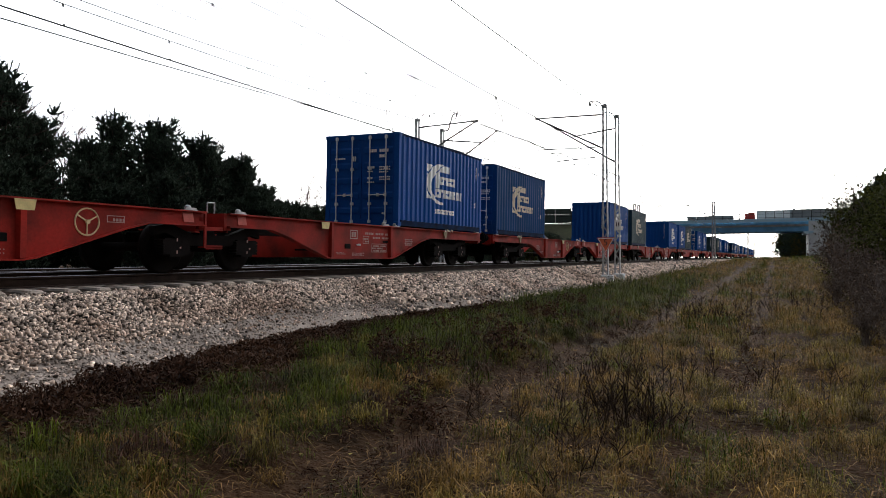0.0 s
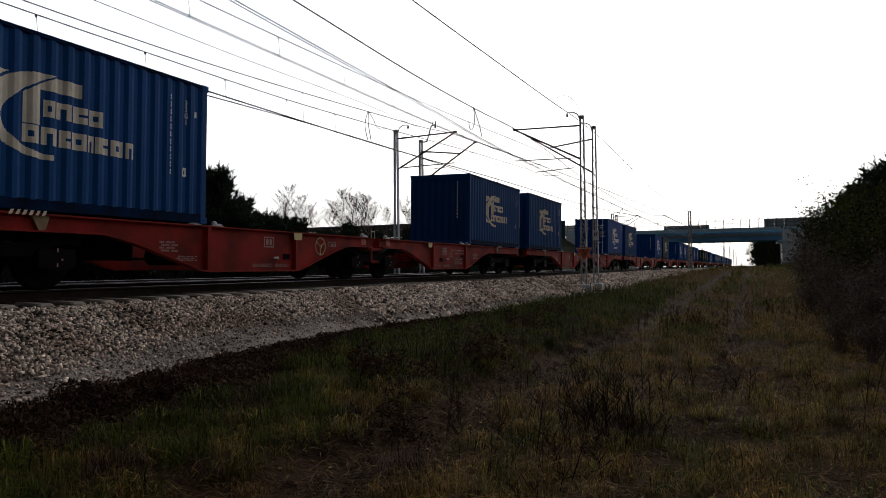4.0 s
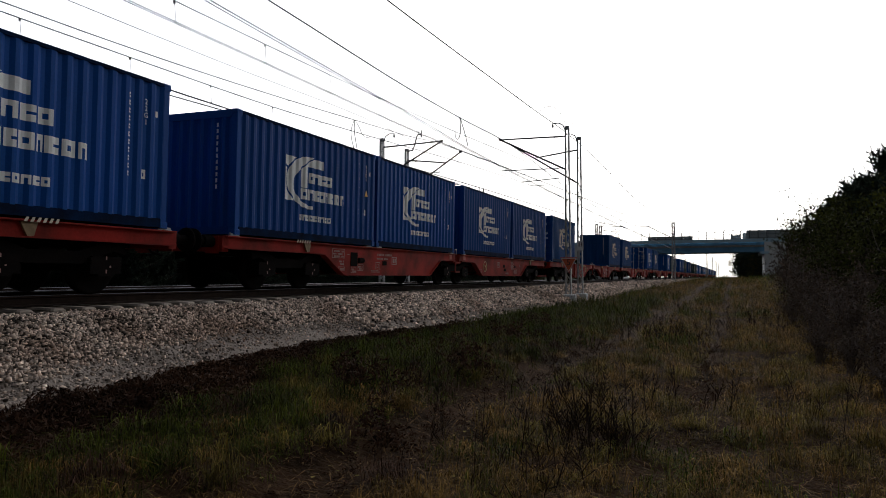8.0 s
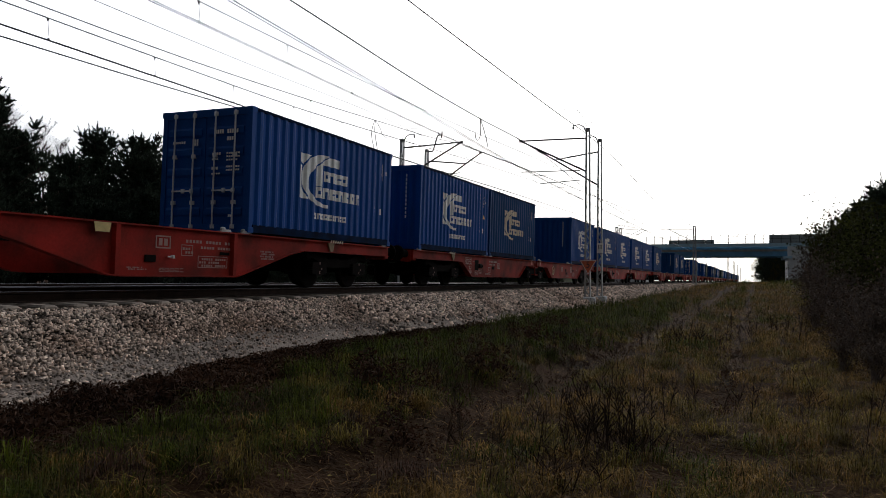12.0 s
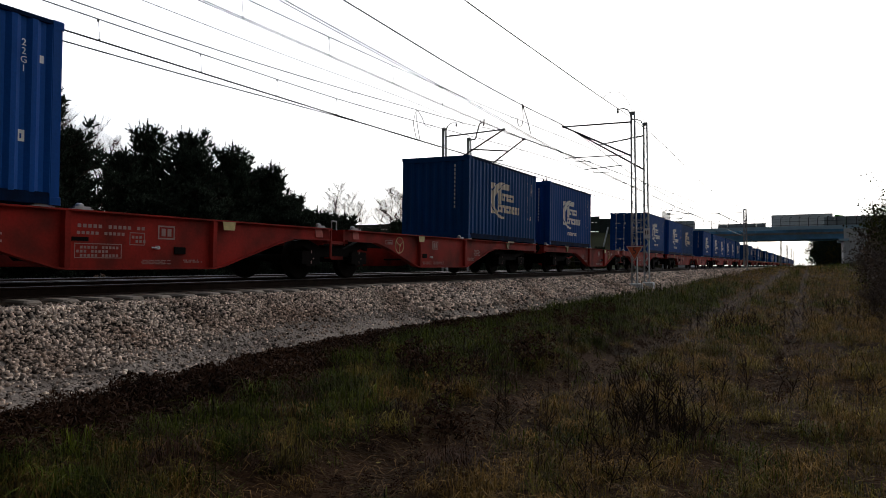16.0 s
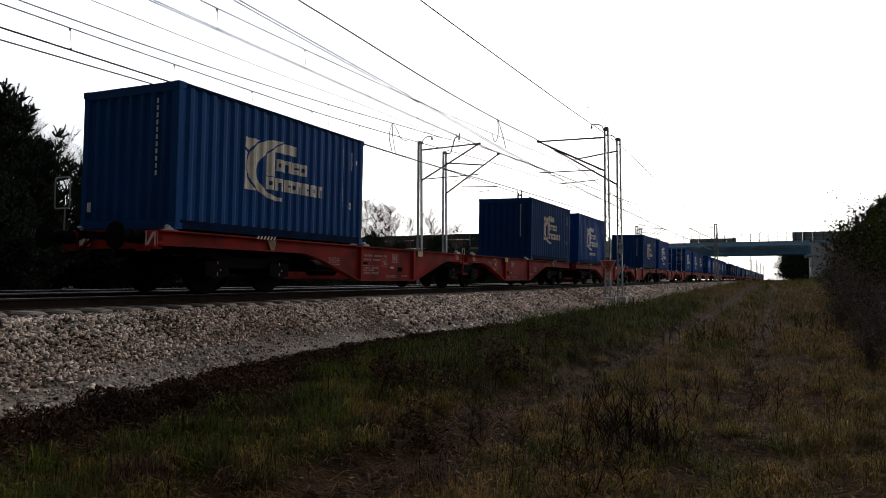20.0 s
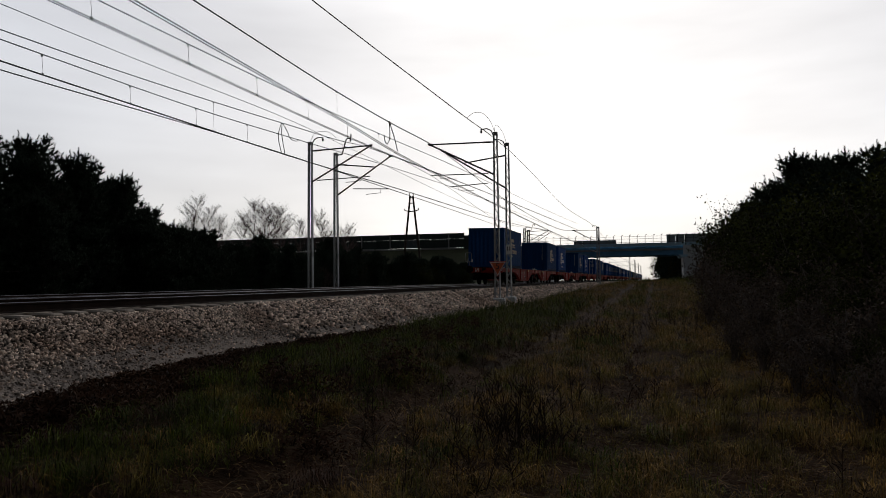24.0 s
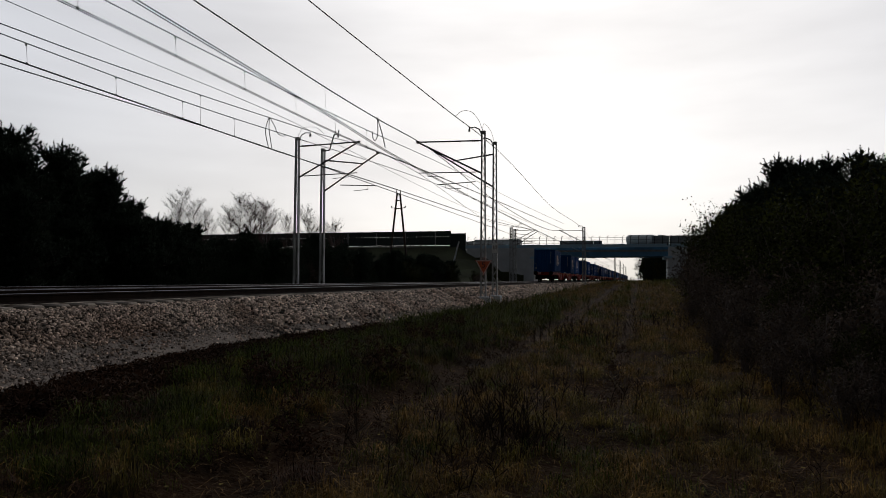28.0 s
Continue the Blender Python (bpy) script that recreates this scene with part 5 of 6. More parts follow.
for dx in (-0.07, 0.05):
    part("stroke", Geo().box(dx - 0.02, -0.013, -0.06, dx + 0.03, -0.0105, 0.16), WIRE, plate)

# ---- bridge with its road, banks and noise barrier ----
BX0, BX1 = -25.0, 6.75
DECK_Z = 7.2


def build_bridge():
    b = thing("road_bridge", "blue steel girder road bridge on pale concrete abutments", "bridge")
    b["kind"] = "structure"
    y0, y1 = BRIDGE_Y, BRIDGE_Y + 13.0
    part("deck", Geo().box(BX0 - 3, y0 + 0.4, DECK_Z - 0.5, BX1 + 3, y1 - 0.3, DECK_Z - 0.05), CONC, b)
    for y in (y0, y1 - 0.35):
        part("cornice", Geo().prism(((BX0 - 17, 7.75), (BX1 + 9, 7.75), (BX1 + 9, 8.5), (BX0 - 17, 8.5)), "y", y - 0.15, y + 0.35), LIGHTBLUE, b, "pale blue edge beam")
    for y in (y0 + 0.6, y0 + 3.6, y0 + 6.6, y0 + 9.6, y1 - 1.0):
        g = Geo().box(BX0 - 0.5, y - 0.015, 5.75, BX1 + 0.5, y + 0.015, 7.85).box(BX0 - 0.5, y - 0.3, 5.62, BX1 + 0.5, y + 0.3, 5.75)
        for k in range(12):
            g.box(BX0 + 1.3 + k * 2.6, y - 0.22, 5.75, BX0 + 1.33 + k * 2.6, y - 0.015, 7.85)
        part("girder", g, GIRDER, b, "blue plate girder")
    for x in (BX0 + 0.2, BX1 - 0.2):
        s = -1 if x < 0 else 1
        part("bearing_ledge", Geo().box(x - 0.9, y0 - 0.6, 5.1, x + 0.9, y1 + 0.6, 5.6), LIGHTBLUE, b, "pale blue bearing ledge")
        part("abutment", Geo().box(min(x, x + s * 2.5), y0 - 0.3, -2.5, max(x, x + s * 2.5), y1 + 0.3, 7.75), PALECONC, b, "pale concrete abutment")
        far = 17.0 if s < 0 else 9.5
        wing = ((x + s * 2.5, -2.5), (x + s * far, 3.0), (x + s * far, 7.75), (x + s * 2.5, 7.75))
        part("wing_wall", Geo().prism(wing, "y", y0 - 0.3, y0 + 0.3), PALECONC, b, "pale concrete wing wall")
    k = 0
    while BX0 - 16.5 + k * 1.8 < BX1 + 9:
        x = BX0 - 16.5 + k * 1.8
        part("railing_post", Geo().path([(x, y0, 8.45), (x, y0, 10.2), (x + 0.12, y0, 10.45), (x + 0.4, y0, 10.5)], 0.065), TUBE, b)
        k += 1
    for z in (8.75, 9.55, 10.1):
        part("handrail", Geo().box(BX0 - 16.5, y0 - 0.03, z - 0.03, BX1 + 9, y0 + 0.03, z + 0.03), TUBE if z < 10 else GALV, b)
    for x0, x1 in ((-18.5, -8.5), (2.9, 16.9)):
        n = int((x1 - x0) / 2)
        for i in range(n):
            part("screen_panel", Geo().box(x0 + i * 2 + 0.01, y0 + 0.1, 8.42, x0 + i * 2 + 1.99, y0 + 0.16, 9.4 if x0 < 0 else 10.4), SCREEN, b, "grey-blue screen panel")
    part("carriageway", Geo().box(-640, y0 + 0.6, DECK_Z - 0.05, 640, y1 - 0.6, DECK_Z + 0.02), ASPHALT, b)
    # turf banks that carry the road up to the bridge on both sides
    for x0, x1, name in ((-640, BX0 - 2.3, "embankment_west"), (BX1 + 2.3, 640, "embankment_east")):
        toe = BRIDGE_Y - 15
        g = Geo()
        n = 110
        rows = []
        for i in range(n + 1):
            x = x0 + (x1 - x0) * i / n
            inner_edge = min(1.0, max(0.0, (abs(x - BX0) - 6.5) / 10.5)) if x < 0 else step(0, 9, abs(x - BX1 - 2))
            for j, (y, z) in enumerate(((toe, -1.2), (toe + 5, 1.7), (toe + 10, 5.0), (BRIDGE_Y - 0.6, 8.1), (BRIDGE_Y + 0.4, 6.9), (BRIDGE_Y + 13.6, 6.9), (BRIDGE_Y + 30, -1.5))):
                wob = 0.3 * noise.noise((x * 0.3, y * 0.3, 7))
                zz = z if j > 3 else -1.5 + (z + 1.5) * max(0.0, inner_edge if j < 3 else inner_edge)
                rows.append((x, y + (wob if j < 3 else 0), zz + (wob if j < 3 else 0)))
        m = 7
        g.add(rows, [(i * m + j, (i + 1) * m + j, (i + 1) * m + j + 1, i * m + j + 1) for i in range(n) for j in range(m - 1)])
        solid(name, g, BANK, "rough turf road embankment", "embankment", kind="structure")
    # noise barrier: posts and panels on the bank
    fence = thing("noise_barrier", "dark green noise barrier with a tinted band and steel posts", "noise barrier")
    fence["kind"] = "structure"
    x, k = -46.0, 0
    while x > -130:
        part("barrier_post", Geo().box(x - 0.09, BRIDGE_Y - 0.1, 8.0, x + 0.09, BRIDGE_Y + 0.1, 12.3), GALV if k % 2 else BARRIER, fence)
        part("upper_panel", Geo().box(x - 3.9, BRIDGE_Y - 0.05, 10.8, x - 0.1, BRIDGE_Y + 0.05, 12.25), BARRIER, fence)
        part("tinted_panel", Geo().box(x - 3.9, BRIDGE_Y - 0.04, 8.6, x - 0.1, BRIDGE_Y + 0.02, 10.78), BARRIER if x < -82 else GLASSY if k % 7 == 3 else BARRIER, fence, "dark tinted band")
        part("plinth_panel", Geo().box(x - 3.9, BRIDGE_Y - 0.07, 5.5, x - 0.1, BRIDGE_Y + 0.07, 8.55), CONC, fence, "grey concrete plinth")
        x -= 4.0
        k += 1
    for i in range(2):
        x = -42.0 - i * 2
        part("end_panel", Geo().box(x - 1.99, BRIDGE_Y - 0.05, 5.0, x - 0.01, BRIDGE_Y + 0.05, 11.6), BARRIER, fence)
        part("barrier_post", Geo().box(x - 0.07, BRIDGE_Y - 0.12, 8.0, x + 0.07, BRIDGE_Y - 0.055, 11.65), GALV if i == 0 else BARRIER, fence)


build_bridge()


def pole_pair():
    p = thing("utility_pole", "dark A-shaped timber utility pole with cross braces", "utility pole")
    base, top = -1.0, 10.6
    x, y = -28.6, 82.0
    for s in (-1, 1):
        part("leg", Geo().tube((x + s * 1.45, y, base), (x + s * 0.18, y, top), 0.16, 0.11, 10), BARK, p)
    for z, w in ((8.7, 0.52), (9.7, 0.4), (10.4, 0.3)):
        part("cross_brace", Geo().box(x - w, y - 0.06, z - 0.07, x + w, y + 0.06, z + 0.07), BARK, p)
    for dx in (-0.9, 0.9):
        part("side_insulator", Geo().tube((x + dx * 0.4, y, 8.7), (x + dx, y, 8.85), 0.05).tube((x + dx, y, 8.8), (x + dx, y, 9.05), 0.06), INSUL, p)
    for dx in (-0.2, 0.2):
        part("top_insulator", Geo().tube((x + dx, y, 10.5), (x + dx * 1.4, y, 11.0), 0.07, 0.05), INSUL, p)
    q = thing("leaning_post", "leaning grey concrete strut post in the undergrowth", "post")
    part("shaft", Geo().tube((-29.8, 110, -1.0), (-28.0, 110, 6.1), 0.15, 0.12, 8), PALECONC, q)


pole_pair()


def truck(cab, load, long_load=11.5, tank=False, low=0.0):
    """A lorry that faces +x; its origin is on the road under the cab's front."""
    t = thing("lorry", ("white tank lorry" if tank else "articulated box lorry with a plain trailer") + " on the bridge road", "lorry", "lorries on the bridge road")
    g = Geo().prism(((-2.2, 0.6), (0.0, 0.6), (0.02, 1.6), (-0.12, 2.9), (-0.5, 3.4 - low), (-2.2, 3.6 - low)), "y", -1.2, 1.2)
    part("cab", g, cab, t)
    part("windscreen", Geo().prism(((-0.02, 1.75), (-0.12, 2.75), (-0.09, 2.75), (0.03, 1.75)), "y", -1.05, 1.05), WINDOW, t)
    part("side_window", Geo().box(-1.2, -1.22, 1.8, -0.4, -1.2, 2.6), WINDOW, t)
    if tank:
        part("tank", Geo().disc((-2.6, 0, 2.45), "x", [(0.3, 0), (0.9, -0.15), (1.2, -0.6), (1.25, -1), (1.25, -long_load + 1), (1.2, -long_load + 0.6), (0.9, -long_load + 0.15), (0.3, -long_load)], 24), load, t, smooth=True)
    else:
        part("trailer_box", Geo().chamfer(-2.7 - long_load, -1.25, 1.2, -2.6, 1.25, 3.95 - low, 0.05), load, t)
    part("chassis", Geo().box(-2.6 - long_load, -0.5, 0.8, -0.5, 0.5, 1.2), DIRT_SHADE, t)
    for x in (-1.2, -3.6, -long_load + 0.6, -long_load - 0.7):
        for y in (-1.05, 1.05):
            part("wheel", Geo().disc((x, y, 0.5), "y", ((0.3, -0.16), (0.5, -0.15), (0.5, 0.15), (0.3, 0.16)), 18), RUBBER, t)
    return t


# lorry, direction, along x of its front at a time, speed
LORRIES = []
for cab, load, tank, way, x, t, speed, long_load, low in (
        (CABRED, TARP, False, -1, -6.5, 0.0, 11.0, 12.0, 0.4), (TARP, GREYTARP, False, 1, -15.2, 6.0, 23.0, 4.8, 0.2), (GREYTARP, TARP, False, -1, -0.4, 8.0, 10.6, 13.0, 0.9),
        (CABGREEN, TARP, False, 1, -2.8, 15.5, 20.0, 12.0, -0.1), (GREYTARP, GREYTARP, False, -1, -23.0, 14.5, 11.0, 12.0, 0.3), (GREYTARP, TARP, False, -1, -8.5, 17.0, 11.0, 12.0, 0.9),
        (TARP, TARP, False, -1, 0.0, 26.0, 22.0, 12.0, 0.8), (TARP, TARP, True, 1, 6.6, 28.0, 14.0, 7.0, 0.0)):
    LORRIES.append((truck(cab, load, long_load, tank, low), way, x, t, speed))

# ---- plants ----


def tufts(rng, spots, count, length, width, spread, droop=0.3, comb_by=1.25):
    """Blades of grass: arrays of triangles fanning out of each spot (x, y, z, size)."""
    k = len(spots)
    base = np.repeat(spots, count, 0)
    n = k * count
    comb = np.repeat(np.array([4.5 * noise.noise((p[0] * 0.7, p[1] * 0.6, 21)) + 1.0 for p in spots]), count)
    ang = comb + rng.normal(0, comb_by, n)
    lean = np.abs(rng.normal(0, spread, n)) + 0.03
    ln = length * base[:, 3] * rng.uniform(0.45, 1.15, n)
    wd = width * base[:, 3] * rng.uniform(0.6, 1.3, n)
    dx, dy = np.cos(ang), np.sin(ang)
    off = rng.normal(0, 0.085, (n, 2)) * base[:, 3:4]
    p0 = np.stack([base[:, 0] + off[:, 0], base[:, 1] + off[:, 1], base[:, 2] - 0.02], 1)
    up = np.array([0, 0, 1.0])
    d1 = np.stack([dx * np.sin(lean), dy * np.sin(lean), np.cos(lean)], 1)
    l2 = np.minimum(lean + droop + rng.uniform(0, 0.9, n), 2.3)
    d2 = np.stack([dx * np.sin(l2), dy * np.sin(l2), np.cos(l2)], 1)
    pm = p0 + d1 * (ln * 0.55)[:, None]
    pt = pm + d2 * (ln * 0.45)[:, None]
    side = np.stack([-dy, dx, np.zeros(n)], 1) * (wd / 2)[:, None]
    v = np.stack([p0, pm - side, pm + side, pt], 1).reshape(-1, 3)
    i = (np.arange(n) * 4)[:, None]
    f = np.concatenate([i + np.array([[0, 2, 1]]), i + np.array([[1, 2, 3]])], 1).reshape(-1, 3)
    return v, f


def meadow():
    rng = np.random.default_rng(11)
    zones = {"green": [], "olive": [], "dry": [], "brown": []}
    for y0, y1, x0, x1, per, size in ((-12, 2.6, -7.8, 7.0, 16, 1.1), (2.6, 8, -7.8, 5.0, 80, 0.56), (8, 16, -7.8, 7.0, 58, 0.68), (16, 32, -7.6, 8.0, 30, 1.0), (32, 70, -7.6, 9, 11, 1.5), (70, 168, -8, 12, 2.6, 2.4)):
        n = int((y1 - y0) * (x1 - x0) * per)
        x, y = rng.uniform(x0, x1, n), rng.uniform(y0, y1, n)
        for a, b in zip(x, y):
            patch = noise.noise((a * 0.35, b * 0.22, 2)) + 0.5 * noise.noise((a * 1.1, b * 0.8, 9))
            clump = noise.noise((a * 2.3, b * 1.9, 17))
            edge = toe_edge(b)
            if a < edge + 0.12 * rng.normal():
                continue
            s = size * (0.68 + 0.3 * patch + 0.85 * clump + 0.3 * rng.uniform())
            if a < edge + (1.15 + 0.5 * step(9, 4, b) + 0.5 * patch) * (1 - 0.55 * step(7, 12, b)) * (1 - step(13, 24, b)):
                if rng.uniform() < 0.5:
                    zones["brown"].append((a, b, s * rng.uniform(0.5, 1.0)))
                continue
            rut = math.exp(-((a + 0.4) / 0.24) ** 2) * step(8.5, 10.5, b) + math.exp(-((a + 3.05 - 0.3 * step(9, 15, b)) / 0.55) ** 2)
            if rng.uniform() < rut * (1.1 + 0.4 * patch) or clump < (-0.10 if b < 18 else -0.25) + 0.12 * rng.normal():
                continue
            green = step(-2.2, -3.8, a + patch * 1.6) * (1 - step(22, 60, b)) * (0.3 + 0.55 * (clump > -0.05)) + (0.35 if patch > 0.35 else 0.0) + 0.25 * step(3.0, 4.5, a + patch)
            if rng.uniform() < green:
                zones["green"].append((a, b, max(s, 0.3 * size) * (1.0 if clump > 0 else 0.8)))
            elif rng.uniform() < 0.52 + 0.3 * (a > 2.5) + 0.5 * patch:
                zones["olive"].append((a, b, s * 0.72))
            else:
                zones["dry"].append((a, b, s * 0.78))
    for key, mat, label, count, length, width, spread in (("green", GREEN, "lush green autumn grass along the ditch", 22, 0.46, 0.011, 0.7), ("olive", OLIVE, "olive and yellowing rough grass", 18, 0.38, 0.010, 0.9),
                                                          ("dry", DRY, "dry straw-coloured grass", 18, 0.40, 0.0085, 0.9), ("brown", BROWN, "dead brown undergrowth beside the ballast", 17, 0.25, 0.013, 1.1)):
        sp = np.array([(a, b, max(ground_z(a, b), ballast_top(a) if a < -6.6 else -9), s) for a, b, s in zones[key]])
        v, f = tufts(rng, sp, count, length, width, spread, 0.7)
        name = {"green": "green_grass", "olive": "rough_grass", "dry": "dry_grass", "brown": "undergrowth"}[key]
        tagged(new(name, fast_mesh(name, v, f, mat)), label, "grass", kind="stuff")
    # single larger tussocks with long blades that arch outward
    for key, mat, x0, x1, n, length in (("green", GREEN, -6.3, -3.6, 240, 0.50), ("olive", OLIVE, -6.0, 4.5, 460, 0.34), ("dry", DRY, -4.6, 4.0, 440, 0.31), ("brown", BROWN, -6.2, -2.4, 190, 0.34)):
        sp = []
        for _ in range(n):
            a, b = rng.uniform(x0, x1), 2.7 + 21 * rng.uniform() ** 1.5
            rut = math.exp(-((a + 3.05 - 0.3 * step(9, 15, b)) / 0.6) ** 2) + math.exp(-((a + 0.4) / 0.3) ** 2) * step(8.5, 10.5, b)
            brown = toe_edge(b) + (1.25 + 0.5 * step(9, 4, b)) * (1 - 0.55 * step(7, 12, b)) * (1 - step(13, 24, b))
            if rng.uniform() > rut * 1.1 and a > brown:
                sp.append((a, b, ground_z(a, b), rng.uniform(0.55, 1.1) * (1 + 0.012 * b)))
        v, f = tufts(rng, np.array(sp), 160, length, 0.0058, 0.75, 1.0, 2.2)
        name = {"green": "green_tussocks", "olive": "olive_tussocks", "dry": "straw_tussocks", "brown": "withered_tussocks"}[key]
        tagged(new(name, fast_mesh(name, v, f, mat)), {"green": "lush green grass tussocks with arching blades", "olive": "yellow-green grass tussocks", "dry": "dry straw-coloured grass tussocks", "brown": "dark withered brown tussocks"}[key], "grass", kind="stuff")
    # matted straw lying on the soil
    n = 52000
    sp = np.stack([rng.uniform(-6.2, 6, n), 2.6 + 40 * rng.uniform(0, 1, n) ** 2.0], 1)
    z = np.array([ground_z(a, b) for a, b in sp]) + rng.uniform(0.005, 0.07, n)
    a, ln = rng.uniform(0, 6.283, n), rng.uniform(0.05, 0.22, n) * (1 + sp[:, 1] * 0.02)
    wd = rng.uniform(0.002, 0.0045, n) * (1 + sp[:, 1] * 0.05)
    d = np.stack([np.cos(a) * ln, np.sin(a) * ln, rng.normal(0, 0.25, n) * ln], 1)
    w = np.stack([-np.sin(a) * wd, np.cos(a) * wd, np.zeros(n)], 1)
    p = np.concatenate([sp, z[:, None]], 1)
    bow = np.stack([np.zeros(n), np.zeros(n), ln * 0.12], 1) + w * rng.normal(0, 6, n)[:, None]
    v = np.stack([p, p + d * 0.5 + bow - w, p + d, p + d * 0.5 + bow + w], 1).reshape(-1, 3)
    f = (np.arange(n) * 4)[:, None] + np.array([[0, 1, 2, 3]])
    tagged(new("straw_litter", fast_mesh("straw_litter", v, f, STRAW)), "matted dead straw lying on the soil", "litter", kind="stuff")
    # crumbly clods of dead plants along the foot of the ballast
    pts, sizes = [], []
    for y0, y1, n in ((-4, 2.6, 160), (2.6, 10, 850), (10, 16, 260), (16, 23, 90)):
        for b in rng.uniform(y0, y1, n):
            e = toe_edge(b)
            a = e + rng.uniform(0.14, 1.15 + 0.5 * step(9, 4, b)) * (1 - 0.55 * step(7, 12, b))
            r = rng.uniform(0.06, 0.17) * (1 + 0.6 * max(0, noise.noise((a * 1.5, b * 0.9, 31)))) * (1 + b * 0.012)
            c = np.array([a, b, max(ground_z(a, b), ballast_top(a) if a < -6.6 else -9) + r * 0.25])
            d = rng.normal(0, 1, (110, 3))
            d /= np.linalg.norm(d, axis=1)[:, None]
            pts.append(c + d * (r * rng.uniform(0.5, 1.0, 110) ** 0.4)[:, None] * np.array([1.4, 1.4, 0.6]))
            sizes.append(np.full(110, r * 0.18))
    # dark withered herbs, and churned lumps in the wheel ruts
    lumps = [(cx + rng.normal(0, sd), cy + rng.normal(0, sd * 1.3), rng.uniform(0.07, 0.18), rng.uniform(0.0, high)) for cx, cy, sd, n, high in ((-4.4, 8.2, 0.28, 26, 0.3), (-3.85, 10.1, 0.2, 20, 0.35), (-4.3, 15.0, 0.3, 22, 0.3), (-5.2, 12.0, 0.25, 14, 0.25), (-4.9, 18.5, 0.35, 16, 0.3), (-3.3, 6.2, 0.25, 12, 0.12), (-5.3, 6.0, 0.2, 10, 0.15)) for _ in range(n)]
    lumps += [(-3.05 + rng.normal(0, 0.28), b, rng.uniform(0.03, 0.08), 0.0) for b in rng.uniform(4, 19, 260)]
    lumps += [(-0.4 + rng.normal(0, 0.17), b, rng.uniform(0.03, 0.08), 0.0) for b in rng.uniform(9.5, 18, 130)]
    for a, b, r, up in lumps:
        c = np.array([a, b, ground_z(a, b) + r * 0.3 + up])
        d = rng.normal(0, 1, (70, 3))
        d /= np.linalg.norm(d, axis=1)[:, None]
        pts.append(c + d * (r * rng.uniform(0.4, 1.0, 70) ** 0.4)[:, None])
        sizes.append(np.full(70, r * 0.2))
    pts, sizes = np.concatenate(pts), np.concatenate(sizes)
    n = len(pts)
    u, w = rng.normal(0, 1, (n, 3)), rng.normal(0, 1, (n, 3))
    u, w = u / np.linalg.norm(u, axis=1)[:, None] * sizes[:, None] * 1.4, w / np.linalg.norm(w, axis=1)[:, None] * sizes[:, None] * 0.8
    v = np.stack([pts - u, pts + w, pts + u], 1).reshape(-1, 3)
    tagged(new("dead_plant_clods", fast_mesh("dead_plant_clods", v, np.arange(3 * n).reshape(-1, 3), BROWN)), "crumbly dark brown clumps of dead plants and churned soil", "undergrowth", kind="stuff")
    # withered stalks with short side sprigs
    g_v, g_f = [], []
    centres = [(-1.3, 6.7, 64, 0.26), (-1.75, 8.6, 26, 0.4), (-3.8, 10.0, 16, 0.3), (-4.4, 8.2, 30, 0.35), (-1.66, 18.2, 40, 0.6), (-0.5, 9.0, 16, 0.6), (-1.4, 5.2, 16, 0.4), (-4.2, 15, 24, 0.8), (2.2, 9, 20, 0.8), (-2.4, 6.0, 14, 0.5), (3.2, 6.5, 18, 0.8), (0.8, 24, 36, 1.4), (-5.2, 7.5, 8, 0.5), (1.5, 4.2, 16, 0.6)]
    total = 0
    for cx, cy, n, sd in centres + [(rng.uniform(-5, 4), rng.uniform(6, 45), 3, 0.8) for _ in range(14)]:
        for _ in range(int(n * 0.9)):
            x, y = rng.normal(cx, sd), rng.normal(cy, sd * 1.3)
            if x < -5.8 or y < 3.0 or y > 60:
                continue
            h = rng.uniform(0.2, 0.62) * (1.0 if y > 5 else 0.6)
            z = ground_z(x, y)
            tip = (x + rng.normal(0, 0.09), y + rng.normal(0, 0.09), z + h)
            gg = Geo().tube((x, y, z - 0.03), tip, 0.0025 + 0.00017 * y, 0.0015 + 0.00015 * y, 4, False)
            for j in range(11):
                t = rng.uniform(0.25, 1.0)
                p = Vector((x, y, z)).lerp(Vector(tip), t)
                a, ln = rng.uniform(0, 6.28), rng.uniform(0.03, 0.14) * (1.25 - t)
                q = p + Vector((math.cos(a) * ln, math.sin(a) * ln, ln * rng.uniform(0.3, 1.6)))
                gg.tube(p, q, 0.0015 + 0.00015 * y, 0.003 + 0.00017 * y, 3, False)
            k = len(g_v)
            g_v += gg.v
            g_f += [tuple(i + k for i in q) for q in gg.f]
            total += 1
    tagged(new("weed_stalks", fast_mesh("weed_stalks", np.array(g_v), np.array(g_f), WEED)), "withered dark brown weed stalks in the grass", "weeds", kind="stuff")
    # fallen leaves
    n = 2600
    sp = np.stack([rng.uniform(-5.5, 6, n), rng.uniform(2.8, 22, n)], 1)
    z = np.array([ground_z(a, b) for a, b in sp]) + rng.uniform(0.02, 0.1, n)
    q = np.array([(-1, -0.6, 0), (1, -0.6, 0), (0.8, 0.7, 0.25), (-0.8, 0.7, 0.25)]) * 0.018
    a = rng.uniform(0, 6.28, n)
    v = np.stack([q[None, :, 0] * np.cos(a)[:, None] - q[None, :, 1] * np.sin(a)[:, None], q[None, :, 0] * np.sin(a)[:, None] + q[None, :, 1] * np.cos(a)[:, None], np.repeat(q[None, :, 2], n, 0)], -1)
    v += np.concatenate([sp, z[:, None]], 1)[:, None]
    f = (np.arange(n) * 4)[:, None] + np.array([[0, 1, 2, 3]])
